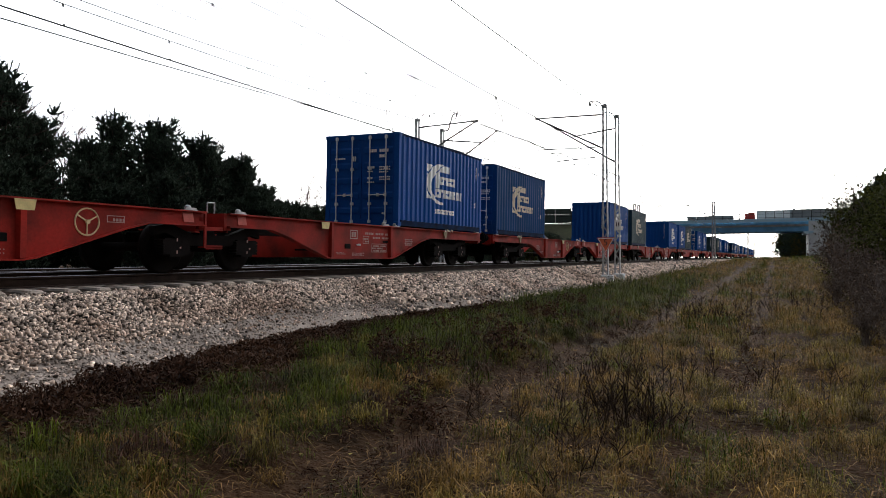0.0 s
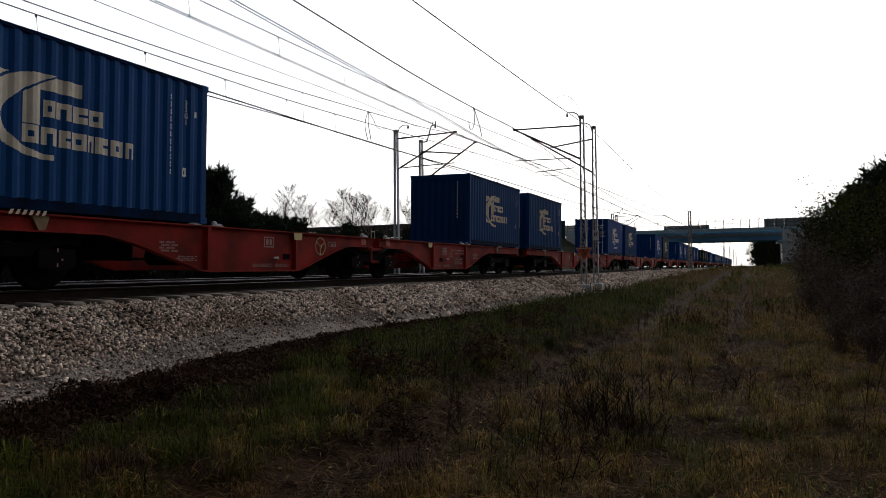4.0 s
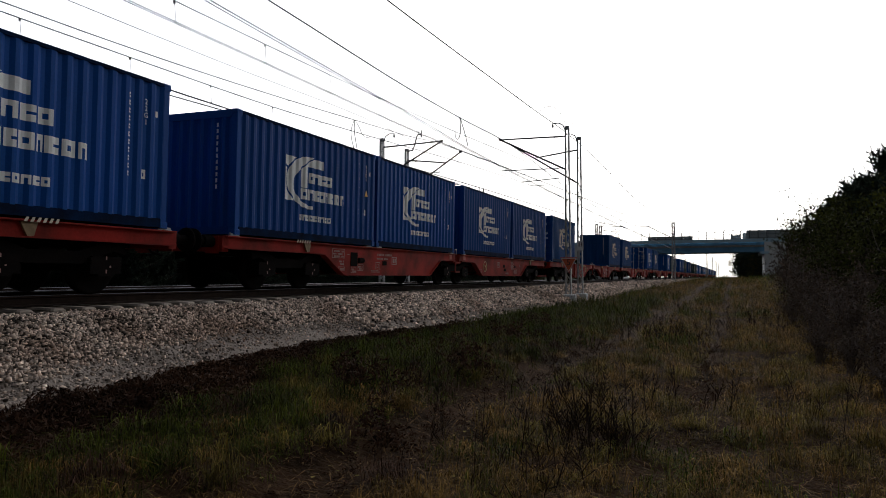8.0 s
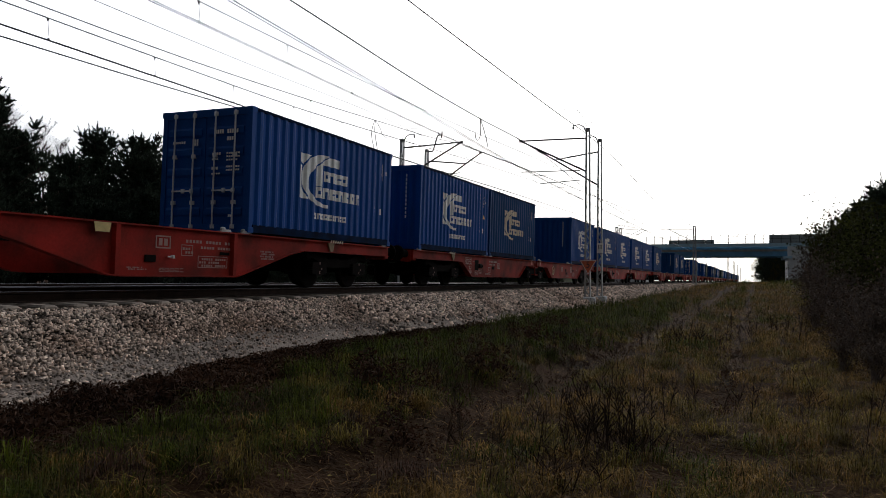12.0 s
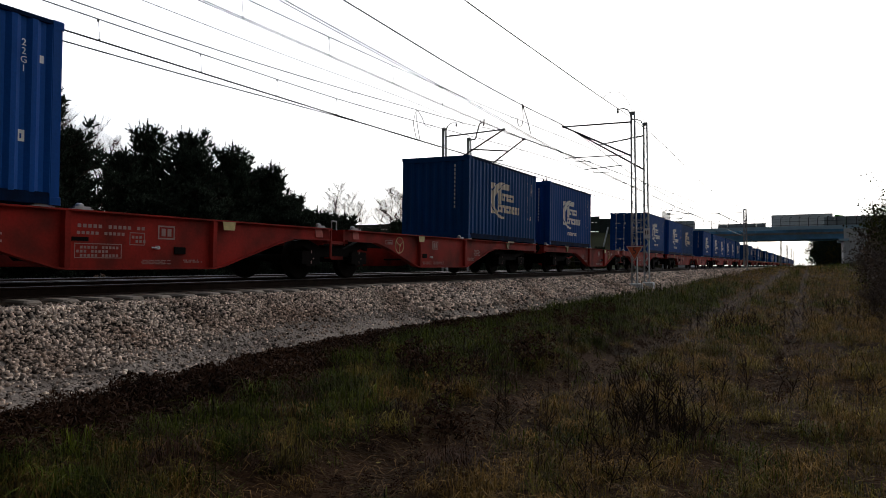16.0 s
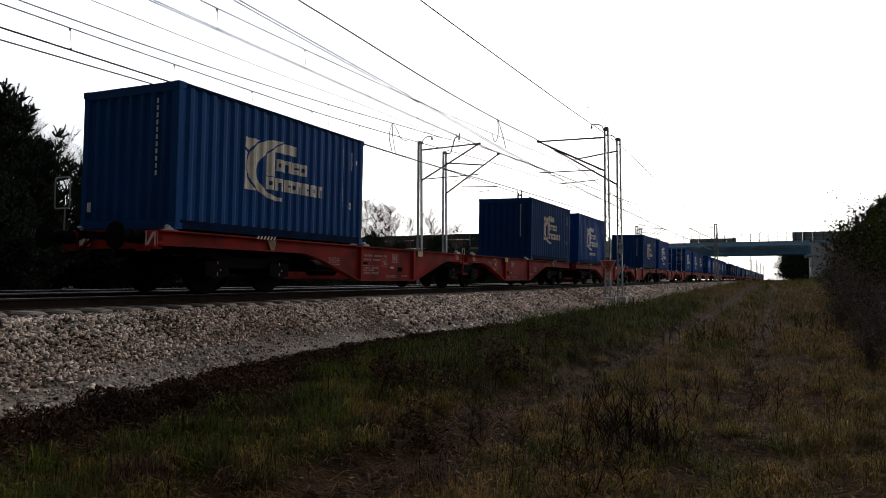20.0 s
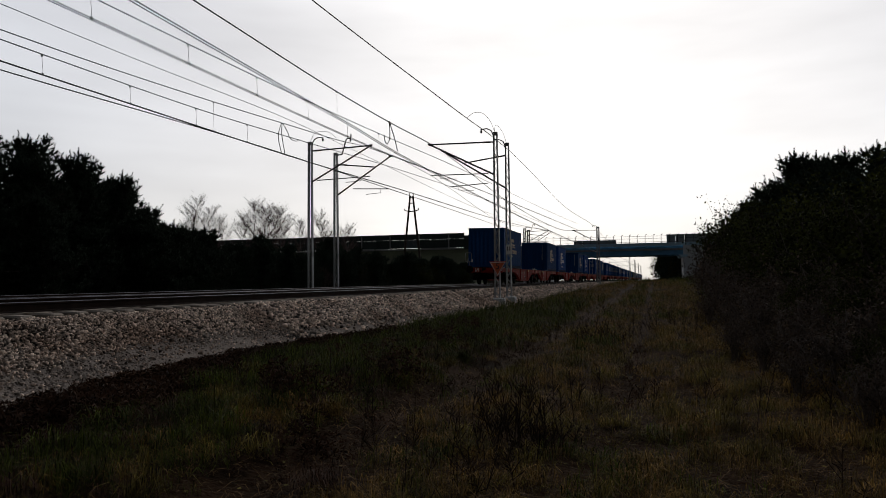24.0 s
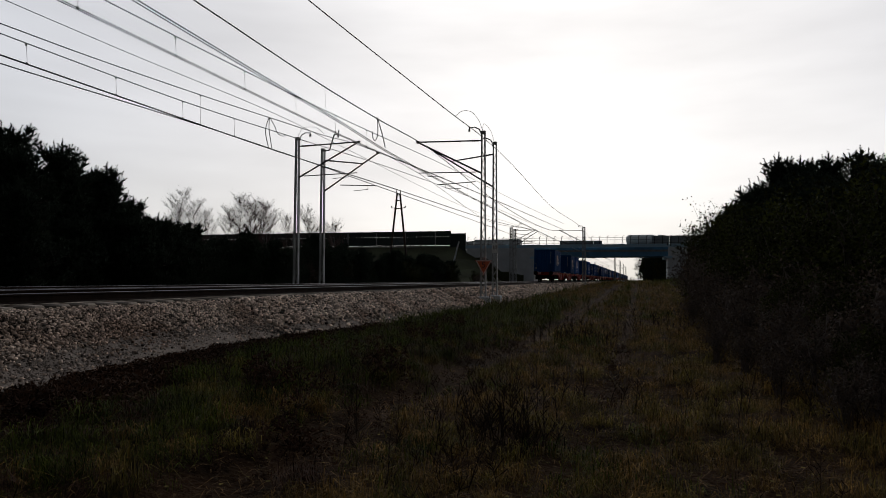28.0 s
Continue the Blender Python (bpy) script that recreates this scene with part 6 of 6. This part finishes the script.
    tagged(new("fallen_leaves", fast_mesh("fallen_leaves", v.reshape(-1, 3), f, YLEAF)), "scattered pale fallen leaves", "leaves", kind="stuff")


meadow()


def cards(rng, centres, per, radius, size, up=0.0, long_=1.0, thin=0.32):
    """Small leaf faces scattered round each centre."""
    c = np.repeat(np.asarray(centres), per, 0)
    n = len(c)
    d = rng.normal(0, 1, (n, 3))
    d /= np.linalg.norm(d, axis=1)[:, None]
    p = c + d * (radius * rng.uniform(0, 1, n) ** 0.5)[:, None]
    a = rng.normal(0, 1, (n, 3)) + np.array([0, 0, up])
    a /= np.linalg.norm(a, axis=1)[:, None]
    b = np.cross(a, rng.normal(0, 1, (n, 3)))
    b /= np.linalg.norm(b, axis=1)[:, None]
    s = (size * rng.uniform(0.6, 1.4, n))[:, None]
    v = np.stack([p, p + a * s * 0.5 * long_ + b * s * thin, p + a * s * long_, p + a * s * 0.5 * long_ - b * s * thin], 1).reshape(-1, 3)
    f = (np.arange(n) * 4)[:, None] + np.array([[0, 1, 2, 3]])
    return v, f


def needles(rng, centres, per, radius, size, thin=0.14, rise=1.0):
    """Slim needle bundles pointing outward and up round each centre."""
    c = np.repeat(np.array([tuple(p) for p in centres]), per, 0)
    n = len(c)
    a = rng.normal(0, 1, (n, 3)) + np.array([0, 0, rise])
    a /= np.linalg.norm(a, axis=1)[:, None]
    b = np.cross(a, rng.normal(0, 1, (n, 3)))
    b /= np.linalg.norm(b, axis=1)[:, None]
    s = (size * rng.uniform(0.6, 1.4, n))[:, None]
    p = c + rng.normal(0, radius * 0.6, (n, 3))
    v = np.stack([p - b * s * thin, p + b * s * thin, p + a * s], 1).reshape(-1, 3)
    return v, np.arange(3 * n).reshape(-1, 3)


def shoots(rng, starts, ways, lengths, steps, per, size, wide):
    """Bottlebrush shoots: needles standing out all along each one."""
    p, d, ln = np.array(starts), np.array(ways), np.array(lengths)
    d /= np.linalg.norm(d, axis=1)[:, None]
    s = (np.arange(steps) + 0.5) / steps
    c = (p[:, None] + d[:, None] * (ln[:, None] * s)[..., None]).reshape(-1, 3).repeat(per, 0)
    d = d.repeat(steps * per, 0)
    r = rng.normal(0, 1, d.shape)
    r -= d * (r * d).sum(1)[:, None]
    r /= np.linalg.norm(r, axis=1)[:, None]
    tip = c + (d * 0.75 + r * 0.62) * (size * rng.uniform(0.7, 1.2, len(c)))[:, None]
    b = np.cross(d, r) * wide
    return np.stack([c - b, c + b, tip], 1).reshape(-1, 3)


def pine(seed, height, crown_from=0.12):
    """A bushy young pine: trunk, whorls of rising limbs, and candelabra of upright needle shoots at their ends."""
    rng = np.random.default_rng(seed)
    t = thing("pine_tree", "dark green bushy pine with upturned candle-like shoots", "tree", "pines beside the line")
    part("trunk", Geo().tube((0, 0, -0.3), (0.1, 0, height * 0.55), 0.13, 0.08, 8).tube((0.1, 0, height * 0.55), (0, 0.05, height * 0.97), 0.08, 0.02, 6), BARK, t)
    limbs, starts, ways, lengths, inner = Geo(), [], [], [], []
    z = height * crown_from

    def candelabra(q, out, big):
        lead = Vector((out.x * 0.35, out.y * 0.35, 1.0)) + Vector(rng.normal(0, 0.12, 3))
        starts.append(tuple(q)), ways.append(tuple(lead)), lengths.append(big * rng.uniform(0.8, 1.25))
        n = int(rng.integers(3, 6))
        turn = rng.uniform(0, 6.28)
        for k in range(n):
            a = turn + 6.283 * k / n
            w = Vector((math.cos(a) * 0.75 + out.x * 0.4, math.sin(a) * 0.75 + out.y * 0.4, rng.uniform(0.6, 1.0)))
            starts.append(tuple(q)), ways.append(tuple(w)), lengths.append(big * rng.uniform(0.5, 0.9))

    while z < height * 0.93:
        f = z / height
        reach = (0.37 * height * (1 - f) ** 0.66 + 0.25) * rng.uniform(0.65, 1.15)
        n = int(rng.integers(5, 8))
        for k in range(n):
            a = 6.283 * k / n + rng.uniform(-0.4, 0.4)
            r = reach * rng.uniform(0.5, 1.2)
            out = Vector((math.cos(a), math.sin(a), 0))
            p0 = Vector((0, 0, z))
            p1 = out * (r * 0.6) + Vector((0, 0, z + r * 0.12))
            p2 = out * r + Vector((0, 0, z + r * rng.uniform(0.28, 0.5)))
            limbs.tube(p0, p1, 0.035, 0.022, 4, False).tube(p1, p2, 0.022, 0.012, 4, False)
            candelabra(p2, out, 0.56)
            for j in range(max(1, int(r * 2.6))):
                s = rng.uniform(0.25, 0.95)
                q = p0.lerp(p1, s / 0.6) if s < 0.6 else p1.lerp(p2, (s - 0.6) / 0.4)
                side = Vector((-out.y, out.x, 0)) * rng.normal(0, 0.28 * r)
                q2 = q + side + out * rng.uniform(0, 0.2) + Vector((0, 0, rng.uniform(0.0, 0.3)))
                limbs.tube(q, q2, 0.012, 0.008, 3, False)
                candelabra(q2, out, 0.38)
            inner += [p0.lerp(p1, e) for e in (0.25, 0.5, 0.75, 0.95)]
        z += rng.uniform(0.42, 0.66) * (1 - 0.3 * f) * (height / 8) ** 0.5
    top = Vector((0, 0.05, height * 0.95))
    starts.append(tuple(top)), ways.append((0.03, 0, 1)), lengths.append(0.75)
    for dz in (0.0, 0.25, -0.3):
        candelabra(top + Vector((0, 0, dz)), Vector((0, 0, 0)), 0.45)
    part("branch_frame", limbs, BARK, t, "dark thin limbs")
    v = shoots(rng, starts, ways, lengths, 9, 7, 0.125, 0.019)
    v2, _ = needles(rng, inner, 30, 0.30, 0.22, 0.13, 0.6)
    v = np.concatenate([v, v2])
    crown = new("crown", fast_mesh("crown", v, np.arange(len(v)).reshape(-1, 3), NEEDLE))
    crown.parent = t
    tagged(crown, "candles of dark needles", kind="stuff")
    return t


PINES = [pine(1, 8.0), pine(2, 7.6, 0.08), pine(3, 4.2, 0.03), pine(4, 4.6, 0.03)]
used = set()


def plant(stock, k, x, y, z, turn, size=1.0, lean=0.0):
    """Sets out the first of a kind, then copies of it."""
    m = pose(x, y, z, lean, 0, turn) @ Matrix.Diagonal((size, size, size, 1))
    if (id(stock), k) in used:
        ob = copy_thing(stock[k], pose(x, y, z, lean, 0, turn))
        ob.scale = (size, size, size)
        return ob
    used.add((id(stock), k))
    stock[k].matrix_basis = m
    return stock[k]


rng = np.random.default_rng(21)
# the wood beyond the far track: tall pines first, falling to low young growth further on
for x, y, h in ((-25.0, 8.0, 8.4), (-27.5, 11.5, 9.0), (-25.5, 13.4, 8.4), (-28.0, 15.0, 8.7), (-26.8, 16.9, 7.8), (-27.6, 19.0, 6.4), (-29.5, 20.6, 5.0), (-28.0, 22.0, 6.1), (-29.2, 24.2, 7.7), (-27.6, 25.8, 6.6), (-30.0, 27.6, 7.9), (-28.0, 28.8, 7.3), (-29.4, 30.6, 6.8), (-28.0, 32.0, 6.7), (-30.5, 33.6, 6.7), (-29.0, 35.2, 5.4), (-30.0, 38.0, 4.6), (-31.0, 41.0, 4.6), (-24.0, 4.0, 8.4), (-32.0, 6.0, 9.0), (-26.0, -2.0, 8.6), (-30.0, 1.0, 8.6)):
    k = int(rng.integers(0, 2))
    plant(PINES, k, x, y, -1.1, rng.uniform(0, 360), 1.06 * h / (8.0, 7.6)[k])
for i in range(24):
    y = 2 + i * 1.5 + rng.uniform(-0.6, 0.6)
    plant(PINES, int(rng.integers(0, 2)), -33.0 - rng.uniform(0, 3), y, -1.1, rng.uniform(0, 360), rng.uniform(0.62, 0.76))
for i in range(58):
    y = 14 + i * 1.55 + rng.uniform(-0.8, 0.8)
    x = -23.2 - rng.uniform(0, 4) - 0.03 * y
    h = rng.uniform(2.2, 3.4) + (0.9 if y < 38 else 0) + 0.010 * y
    plant(PINES, 2 + int(rng.integers(0, 2)), x, y, -1.15, rng.uniform(0, 360), h / 4.4)
for i in range(34):
    y = 36 + i * 2.3 + rng.uniform(-0.8, 0.8)
    x = -32 - rng.uniform(0, 9)
    h = rng.uniform(3.8, 5.2)
    plant(PINES, 2 + int(rng.integers(0, 2)), x, y, -1.15, rng.uniform(0, 360), h / 4.4)


def birch(seed, height):
    """A leafless birch: a thin stem with fine rising twigs."""
    rng = np.random.default_rng(seed)
    t = thing("birch_tree", "leafless birch with fine brownish twigs", "tree", "bare birches behind the pines")
    stem, twigs, fine = Geo(), Geo(), []
    pts = [Vector((rng.normal(0, 0.06) * k, rng.normal(0, 0.06) * k, height * k / 6)) for k in range(7)]
    for k in range(6):
        stem.tube(pts[k], pts[k + 1], 0.09 * (1 - k / 6.5), 0.09 * (1 - (k + 1) / 6.5), 6, False)
    for k in range(60):
        s = rng.uniform(0.3, 0.98)
        i = min(5, int(s * 6))
        p = pts[i].lerp(pts[i + 1], s * 6 - i)
        a = rng.uniform(0, 6.28)
        ln = height * (0.05 + 0.22 * math.sin(3.14 * min(1.0, 1.25 * (1 - s))) ** 0.8) * rng.uniform(0.6, 1.2)
        q = p + Vector((math.cos(a) * ln * 0.55, math.sin(a) * ln * 0.55, ln * rng.uniform(0.4, 0.9)))
        twigs.tube(p, q, 0.012, 0.007, 3, False)
        for j in range(8):
            u = p.lerp(q, rng.uniform(0.2, 1))
            b = a + rng.normal(0, 0.9)
            l2 = ln * rng.uniform(0.2, 0.45)
            w = u + Vector((math.cos(b) * l2 * 0.6, math.sin(b) * l2 * 0.6, l2 * rng.uniform(0.2, 0.9)))
            twigs.tube(u, w, 0.010, 0.007, 3, False)
            fine += [u.lerp(w, e) for e in (0.3, 0.5, 0.7, 0.85, 1)]
    part("trunk", stem, PALEBARK, t, "pale slender trunk")
    part("branch_frame", twigs, TWIG, t, "thin rising branches")
    v, f = needles(rng, fine, 1, 0.2, 0.26, 0.022, 0.4)
    crown = new("twig_crown", fast_mesh("twig_crown", v, f, TWIG))
    crown.parent = t
    tagged(crown, "fine bare twigs", kind="stuff")
    return t


PALEBARK = material("pale_birch_bark", (0.34, 0.32, 0.30), 0.8, 0, 0.4, 3, 20, 0.2, 0.005, (0.12, 0.1, 0.09))
BIRCHES = [birch(31, 9.0), birch(32, 8.2), birch(33, 9.6)]
for x, y, h in ((-36.5, 23.5, 10.2), (-37.5, 25.4, 10.0), (-36.8, 27.2, 9.4), (-38.5, 29.0, 9.0), (-61.7, 85, 13.2), (-59.8, 86, 11.8), (-57.3, 85, 10.3), (-54.7, 85, 10.7), (-52.6, 85, 12.2), (-52.0, 88, 11.6), (-50.8, 84, 11.2), (-49.4, 86, 11.4), (-48.2, 85, 10.9), (-46.5, 87, 9.6), (-42.5, 85, 10.5), (-43.5, 88, 9.4), (-39.1, 86, 8.7), (-38.0, 83, 8.0), (-65, 88, 11)):
    k = int(rng.integers(0, 3))
    plant(BIRCHES, k, x, y, -1.1, rng.uniform(0, 360), h / (9.0, 8.2, 9.6)[k])


def shrub(seed, height, wide, leaves, mat, name, label, bare=False):
    """A broadleaf shrub: several stems, lumps of leaves with gaps and loose shoots on top."""
    rng = np.random.default_rng(seed)
    t = thing(name, label, "shrub", "shrubs beside the path")
    stems, centres = Geo(), []
    for k in range(14):
        a, r = rng.uniform(0, 6.28), wide * rng.uniform(0.2, 1.0)
        p = Vector((rng.normal(0, 0.2), rng.normal(0, 0.2), -0.2))
        q = Vector((math.cos(a) * r * 0.6, math.sin(a) * r * 0.6, height * rng.uniform(0.35, 0.6)))
        w = Vector((math.cos(a) * r, math.sin(a) * r, height * rng.uniform(0.6, 1.0) * (1 - 0.25 * (r / wide) ** 2)))
        stems.tube(p, q, 0.035, 0.022, 5, False).tube(q, w, 0.022, 0.008, 4, False)
        for j in range(26 if mat is BRUSH else 9):
            c = q.lerp(w, rng.uniform(-0.4, 1.05)) + Vector(rng.normal(0, 0.28, 3))
            if not bare or c.z > height * 0.62:
                centres.append(c)
            stems.tube(q.lerp(w, rng.uniform(0, 1)), c, 0.010, 0.004, 3, False)
    for k in range(0 if bare else 40):
        a, r = rng.uniform(0, 6.28), wide * rng.uniform(0, 1) ** 0.5
        centres.append(Vector((math.cos(a) * r, math.sin(a) * r, height * rng.uniform(0.03, 0.75) * (1 - 0.3 * (r / wide) ** 2))))
    part("branch_frame", stems, BRUSHWOOD if mat is BRUSH else BARK, t, "thin grey-brown stems" if mat is BRUSH else "thin dark stems")
    v, f = cards(rng, centres, int(leaves * 0.75), 0.36, 0.095, 0.2)
    crown = new("foliage", fast_mesh("foliage", v, f, mat))
    crown.parent = t
    tagged(crown, "small autumn leaves", kind="stuff")
    return t


SHRUBS = [shrub(41, 3.4, 1.5, 62, LEAF, "broadleaf_shrub", "dense dark green broadleaf shrub in leaf"), shrub(42, 3.9, 1.7, 62, LEAF, "broadleaf_shrub", "dense dark green broadleaf shrub in leaf"), shrub(43, 3.6, 1.3, 13, LEAF, "sparse_shrub", "tall thin half-bare shrub with sparse leaves", True), shrub(44, 2.4, 1.3, 6, BRUSH, "brown_shrub", "withered brown thicket with thin stems"), shrub(45, 3.2, 1.2, 50, YLEAF, "yellow_shrub", "yellow autumn shrub beyond the bridge")]
for x, y, k, s in ((5.2, 11.5, 0, 0.95), (5.6, 14, 1, 1.0), (7.2, 12.5, 0, 1.1), (5.2, 17, 0, 1.05), (6.3, 18.5, 1, 1.1), (5.0, 21, 1, 1.05), (6.0, 24, 0, 1.25), (4.8, 25.5, 0, 1.15), (5.2, 29, 1, 1.2), (4.3, 32, 0, 1.2), (4.9, 35, 1, 1.25), (4.1, 38, 0, 1.2), (3.4, 43, 2, 1.35), (3.7, 45, 2, 1.5), (4.0, 42, 2, 1.5), (3.5, 41, 3, 1.2), (3.3, 38, 3, 1.2), (3.0, 34, 3, 1.1), (4.7, 42, 1, 1.3), (4.8, 46, 0, 1.3), (5.1, 50, 1, 1.2), (5.0, 54, 0, 1.1), (3.7, 47, 2, 1.45), (6.0, 38, 1, 1.3), (7.2, 28, 0, 1.4), (4.4, 14.5, 3, 0.8), (4.2, 20, 3, 0.85), (3.9, 25, 3, 0.95), (3.5, 30, 3, 0.95), (3.1, 36, 3, 1.05), (3.4, 42, 3, 1.0), (8.5, 16, 1, 1.2), (9.5, 20, 0, 1.3), (9.0, 8, 1, 1.0), (5.8, 58, 1, 1.3), (5.8, 64, 0, 1.2)):
    plant(SHRUBS, k, x, y, ground_z(x, y), rng.uniform(0, 360), s)
for x, y, h in ((7.3, 41, 7.8), (9.2, 39, 7.4), (11.4, 42, 8.0), (7.0, 40, 6.2), (6.0, 42.5, 6.2), (5.8, 45, 5.2), (8.4, 36, 6.0), (7.8, 32, 5.2), (9.4, 31, 5.9), (8.8, 27, 5.3), (10.4, 28, 6.0), (11, 24, 7.2), (10.4, 34, 6.4), (12.2, 22, 7.2), (7.4, 47, 7.0), (9, 44, 7.9), (6.4, 52, 6.2), (12.6, 30, 6.6), (6.5, 58, 6.0), (7.2, 66, 5.8), (7.0, 62, 6.6), (9, 56, 7.4), (11, 14, 7), (13, 9, 8), (11.5, 4, 7.5), (13, -2, 8.5), (11, -8, 8), (12.5, -14, 8.5), (10, -20, 8), (4, -24, 8), (-3, -26, 8), (14.5, 18, 8), (5.9, 47, 6.0), (8.3, 38.5, 6.9)):
    k = int(rng.integers(0, 2))
    plant(PINES, k, x, y, ground_z(x, y), rng.uniform(0, 360), h / (8.0, 7.6)[k])
# low rough thicket between the path and the shrubs
for x, y, k, s in ((1.8, 10.4, 3, 0.26), (1.7, 12.6, 3, 0.30), (1.5, 15.0, 3, 0.3), (2.1, 8.4, 3, 0.26), (2.5, 7.2, 0, 0.18), (3.1, 6.6, 3, 0.3), (1.9, 18.0, 3, 0.34), (2.0, 21.5, 3, 0.4), (2.9, 10.6, 0, 0.3), (1.8, 26, 3, 0.42), (3.4, 7.4, 1, 0.24), (2.6, 9.2, 3, 0.34), (3.1, 8.2, 0, 0.26), (2.3, 11.0, 3, 0.40), (3.0, 12.2, 3, 0.50), (2.2, 13.4, 3, 0.42), (2.8, 15.0, 3, 0.55), (2.2, 16.8, 3, 0.5), (3.2, 17.5, 0, 0.5), (2.5, 19.5, 3, 0.6), (3.2, 22, 3, 0.7), (2.6, 24.5, 3, 0.6), (3.6, 10.2, 0, 0.4), (3.4, 14.0, 1, 0.45), (2.5, 28, 3, 0.7), (3.9, 12.6, 3, 0.7), (4.0, 17, 3, 0.75), (3.8, 8.0, 1, 0.35), (3.0, 31, 3, 0.8)):
    plant(SHRUBS, k, x, y, ground_z(x, y), rng.uniform(0, 360), s)
# scrub under and beyond the bridge, and on the bank
for x, y, k, s in ((4.6, 196, 4, 1.7), (3.5, 200, 1, 2.2), (6.0, 204, 0, 2.2), (1.8, 214, 1, 1.9), (8, 210, 0, 2.4), (-31, 150, 0, 0.9), (-35, 152, 1, 0.8), (-40, 150, 0, 0.8), (-44, 148, 3, 0.9), (-50, 149, 0, 0.8), (-27, 120, 3, 0.9), (-26, 52, 3, 1.1), (-25, 58, 2, 0.8), (-26.5, 66, 0, 0.9), (-24.5, 74, 1, 0.8), (-26, 84, 0, 0.8), (-25.5, 95, 1, 0.8)):
    plant(SHRUBS, k, x, y, -1.2 if x < 0 else -0.3, rng.uniform(0, 360), s)
for x, y, h in ((2.4, 199, 9), (3.6, 196, 9), (5.2, 198, 8), (7, 203, 9.5), (4.4, 207, 8), (9, 200, 9), (14, 225, 11), (20, 216, 12), (26, 210, 12), (10, 235, 10), (18, 240, 12), (-40, 260, 9), (-46, 280, 10), (-52, 250, 10), (-36, 300, 9)):
    plant(PINES, int(rng.integers(0, 2)), x, y, -1.0, rng.uniform(0, 360), h / 7.8)

# ---- sleepers, last of all: the near track's stretch as single pieces ----
SLEEPER_MESH = mesh("sleeper", Geo().chamfer(-1.3, -0.13, -0.2, 1.3, 0.13, 0.0, 0.03), SLEEPER)
TRACKBED = thing("near_track_sleepers", "row of worn concrete sleepers under the near track", "sleepers", kind="structure", at=pose(TRACK_X, 0, RAIL_Z - 0.175, 0, CANT, 0))
for i in range(280):
    part("sleeper", SLEEPER_MESH, None, TRACKBED, "", pose(random.uniform(-0.02, 0.02), -4 + i * 0.55, random.uniform(-0.012, 0.012), 0, 0, random.uniform(-0.5, 0.5)))
g = Geo()
for i in range(260):
    g.chamfer(FAR_X - 1.3, -4 + i * 0.6, RAIL_Z - 0.37, FAR_X + 1.3, -3.74 + i * 0.6, RAIL_Z - 0.17, 0.03)
for i in range(120):
    g.chamfer(TRACK_X - 1.3, 150 + i * 0.6, RAIL_Z - 0.37, TRACK_X + 1.3, 150.26 + i * 0.6, RAIL_Z - 0.17, 0.03)
solid("far_sleepers", g, SLEEPER, "rows of concrete sleepers under the far track", "sleepers", kind="stuff")


def motions():
    times = [i * 1.0 for i in range(29)]
    for ob, start, h in TRAIN:
        walk(ob, [(t, on_track(start + run(t), h)) for t in times])
    # wheels roll: one wheelset at either end of a bogie is keyed, the others share its keys
    rolling = {}
    for ob in [o for o in scene.objects if o.name.split(".")[0] == "wheelset"]:
        end = round(ob.location.y, 2)
        if end not in rolling:
            place = ob.location.copy()
            rolling[end] = ob
            walk(ob, [(i / 15, pose(*place, -math.degrees(run(i / 15)) / WHEEL_R)) for i in range(421)])
        else:
            keys = rolling[end].animation_data
            ob.rotation_mode = "QUATERNION"
            ob.animation_data_create()
            ob.animation_data.action = keys.action
            ob.animation_data.action_slot = keys.action_slot
    for ob, way, x, t0, speed in LORRIES:
        lane = BRIDGE_Y + (4.0 if way > 0 else 8.5)
        walk(ob, [(t, pose(x + way * speed * (t - t0), lane, DECK_Z + 0.02, 0, 0, 0 if way > 0 else 180)) for t in (0.0, 14.0, 28.0)])


motions()
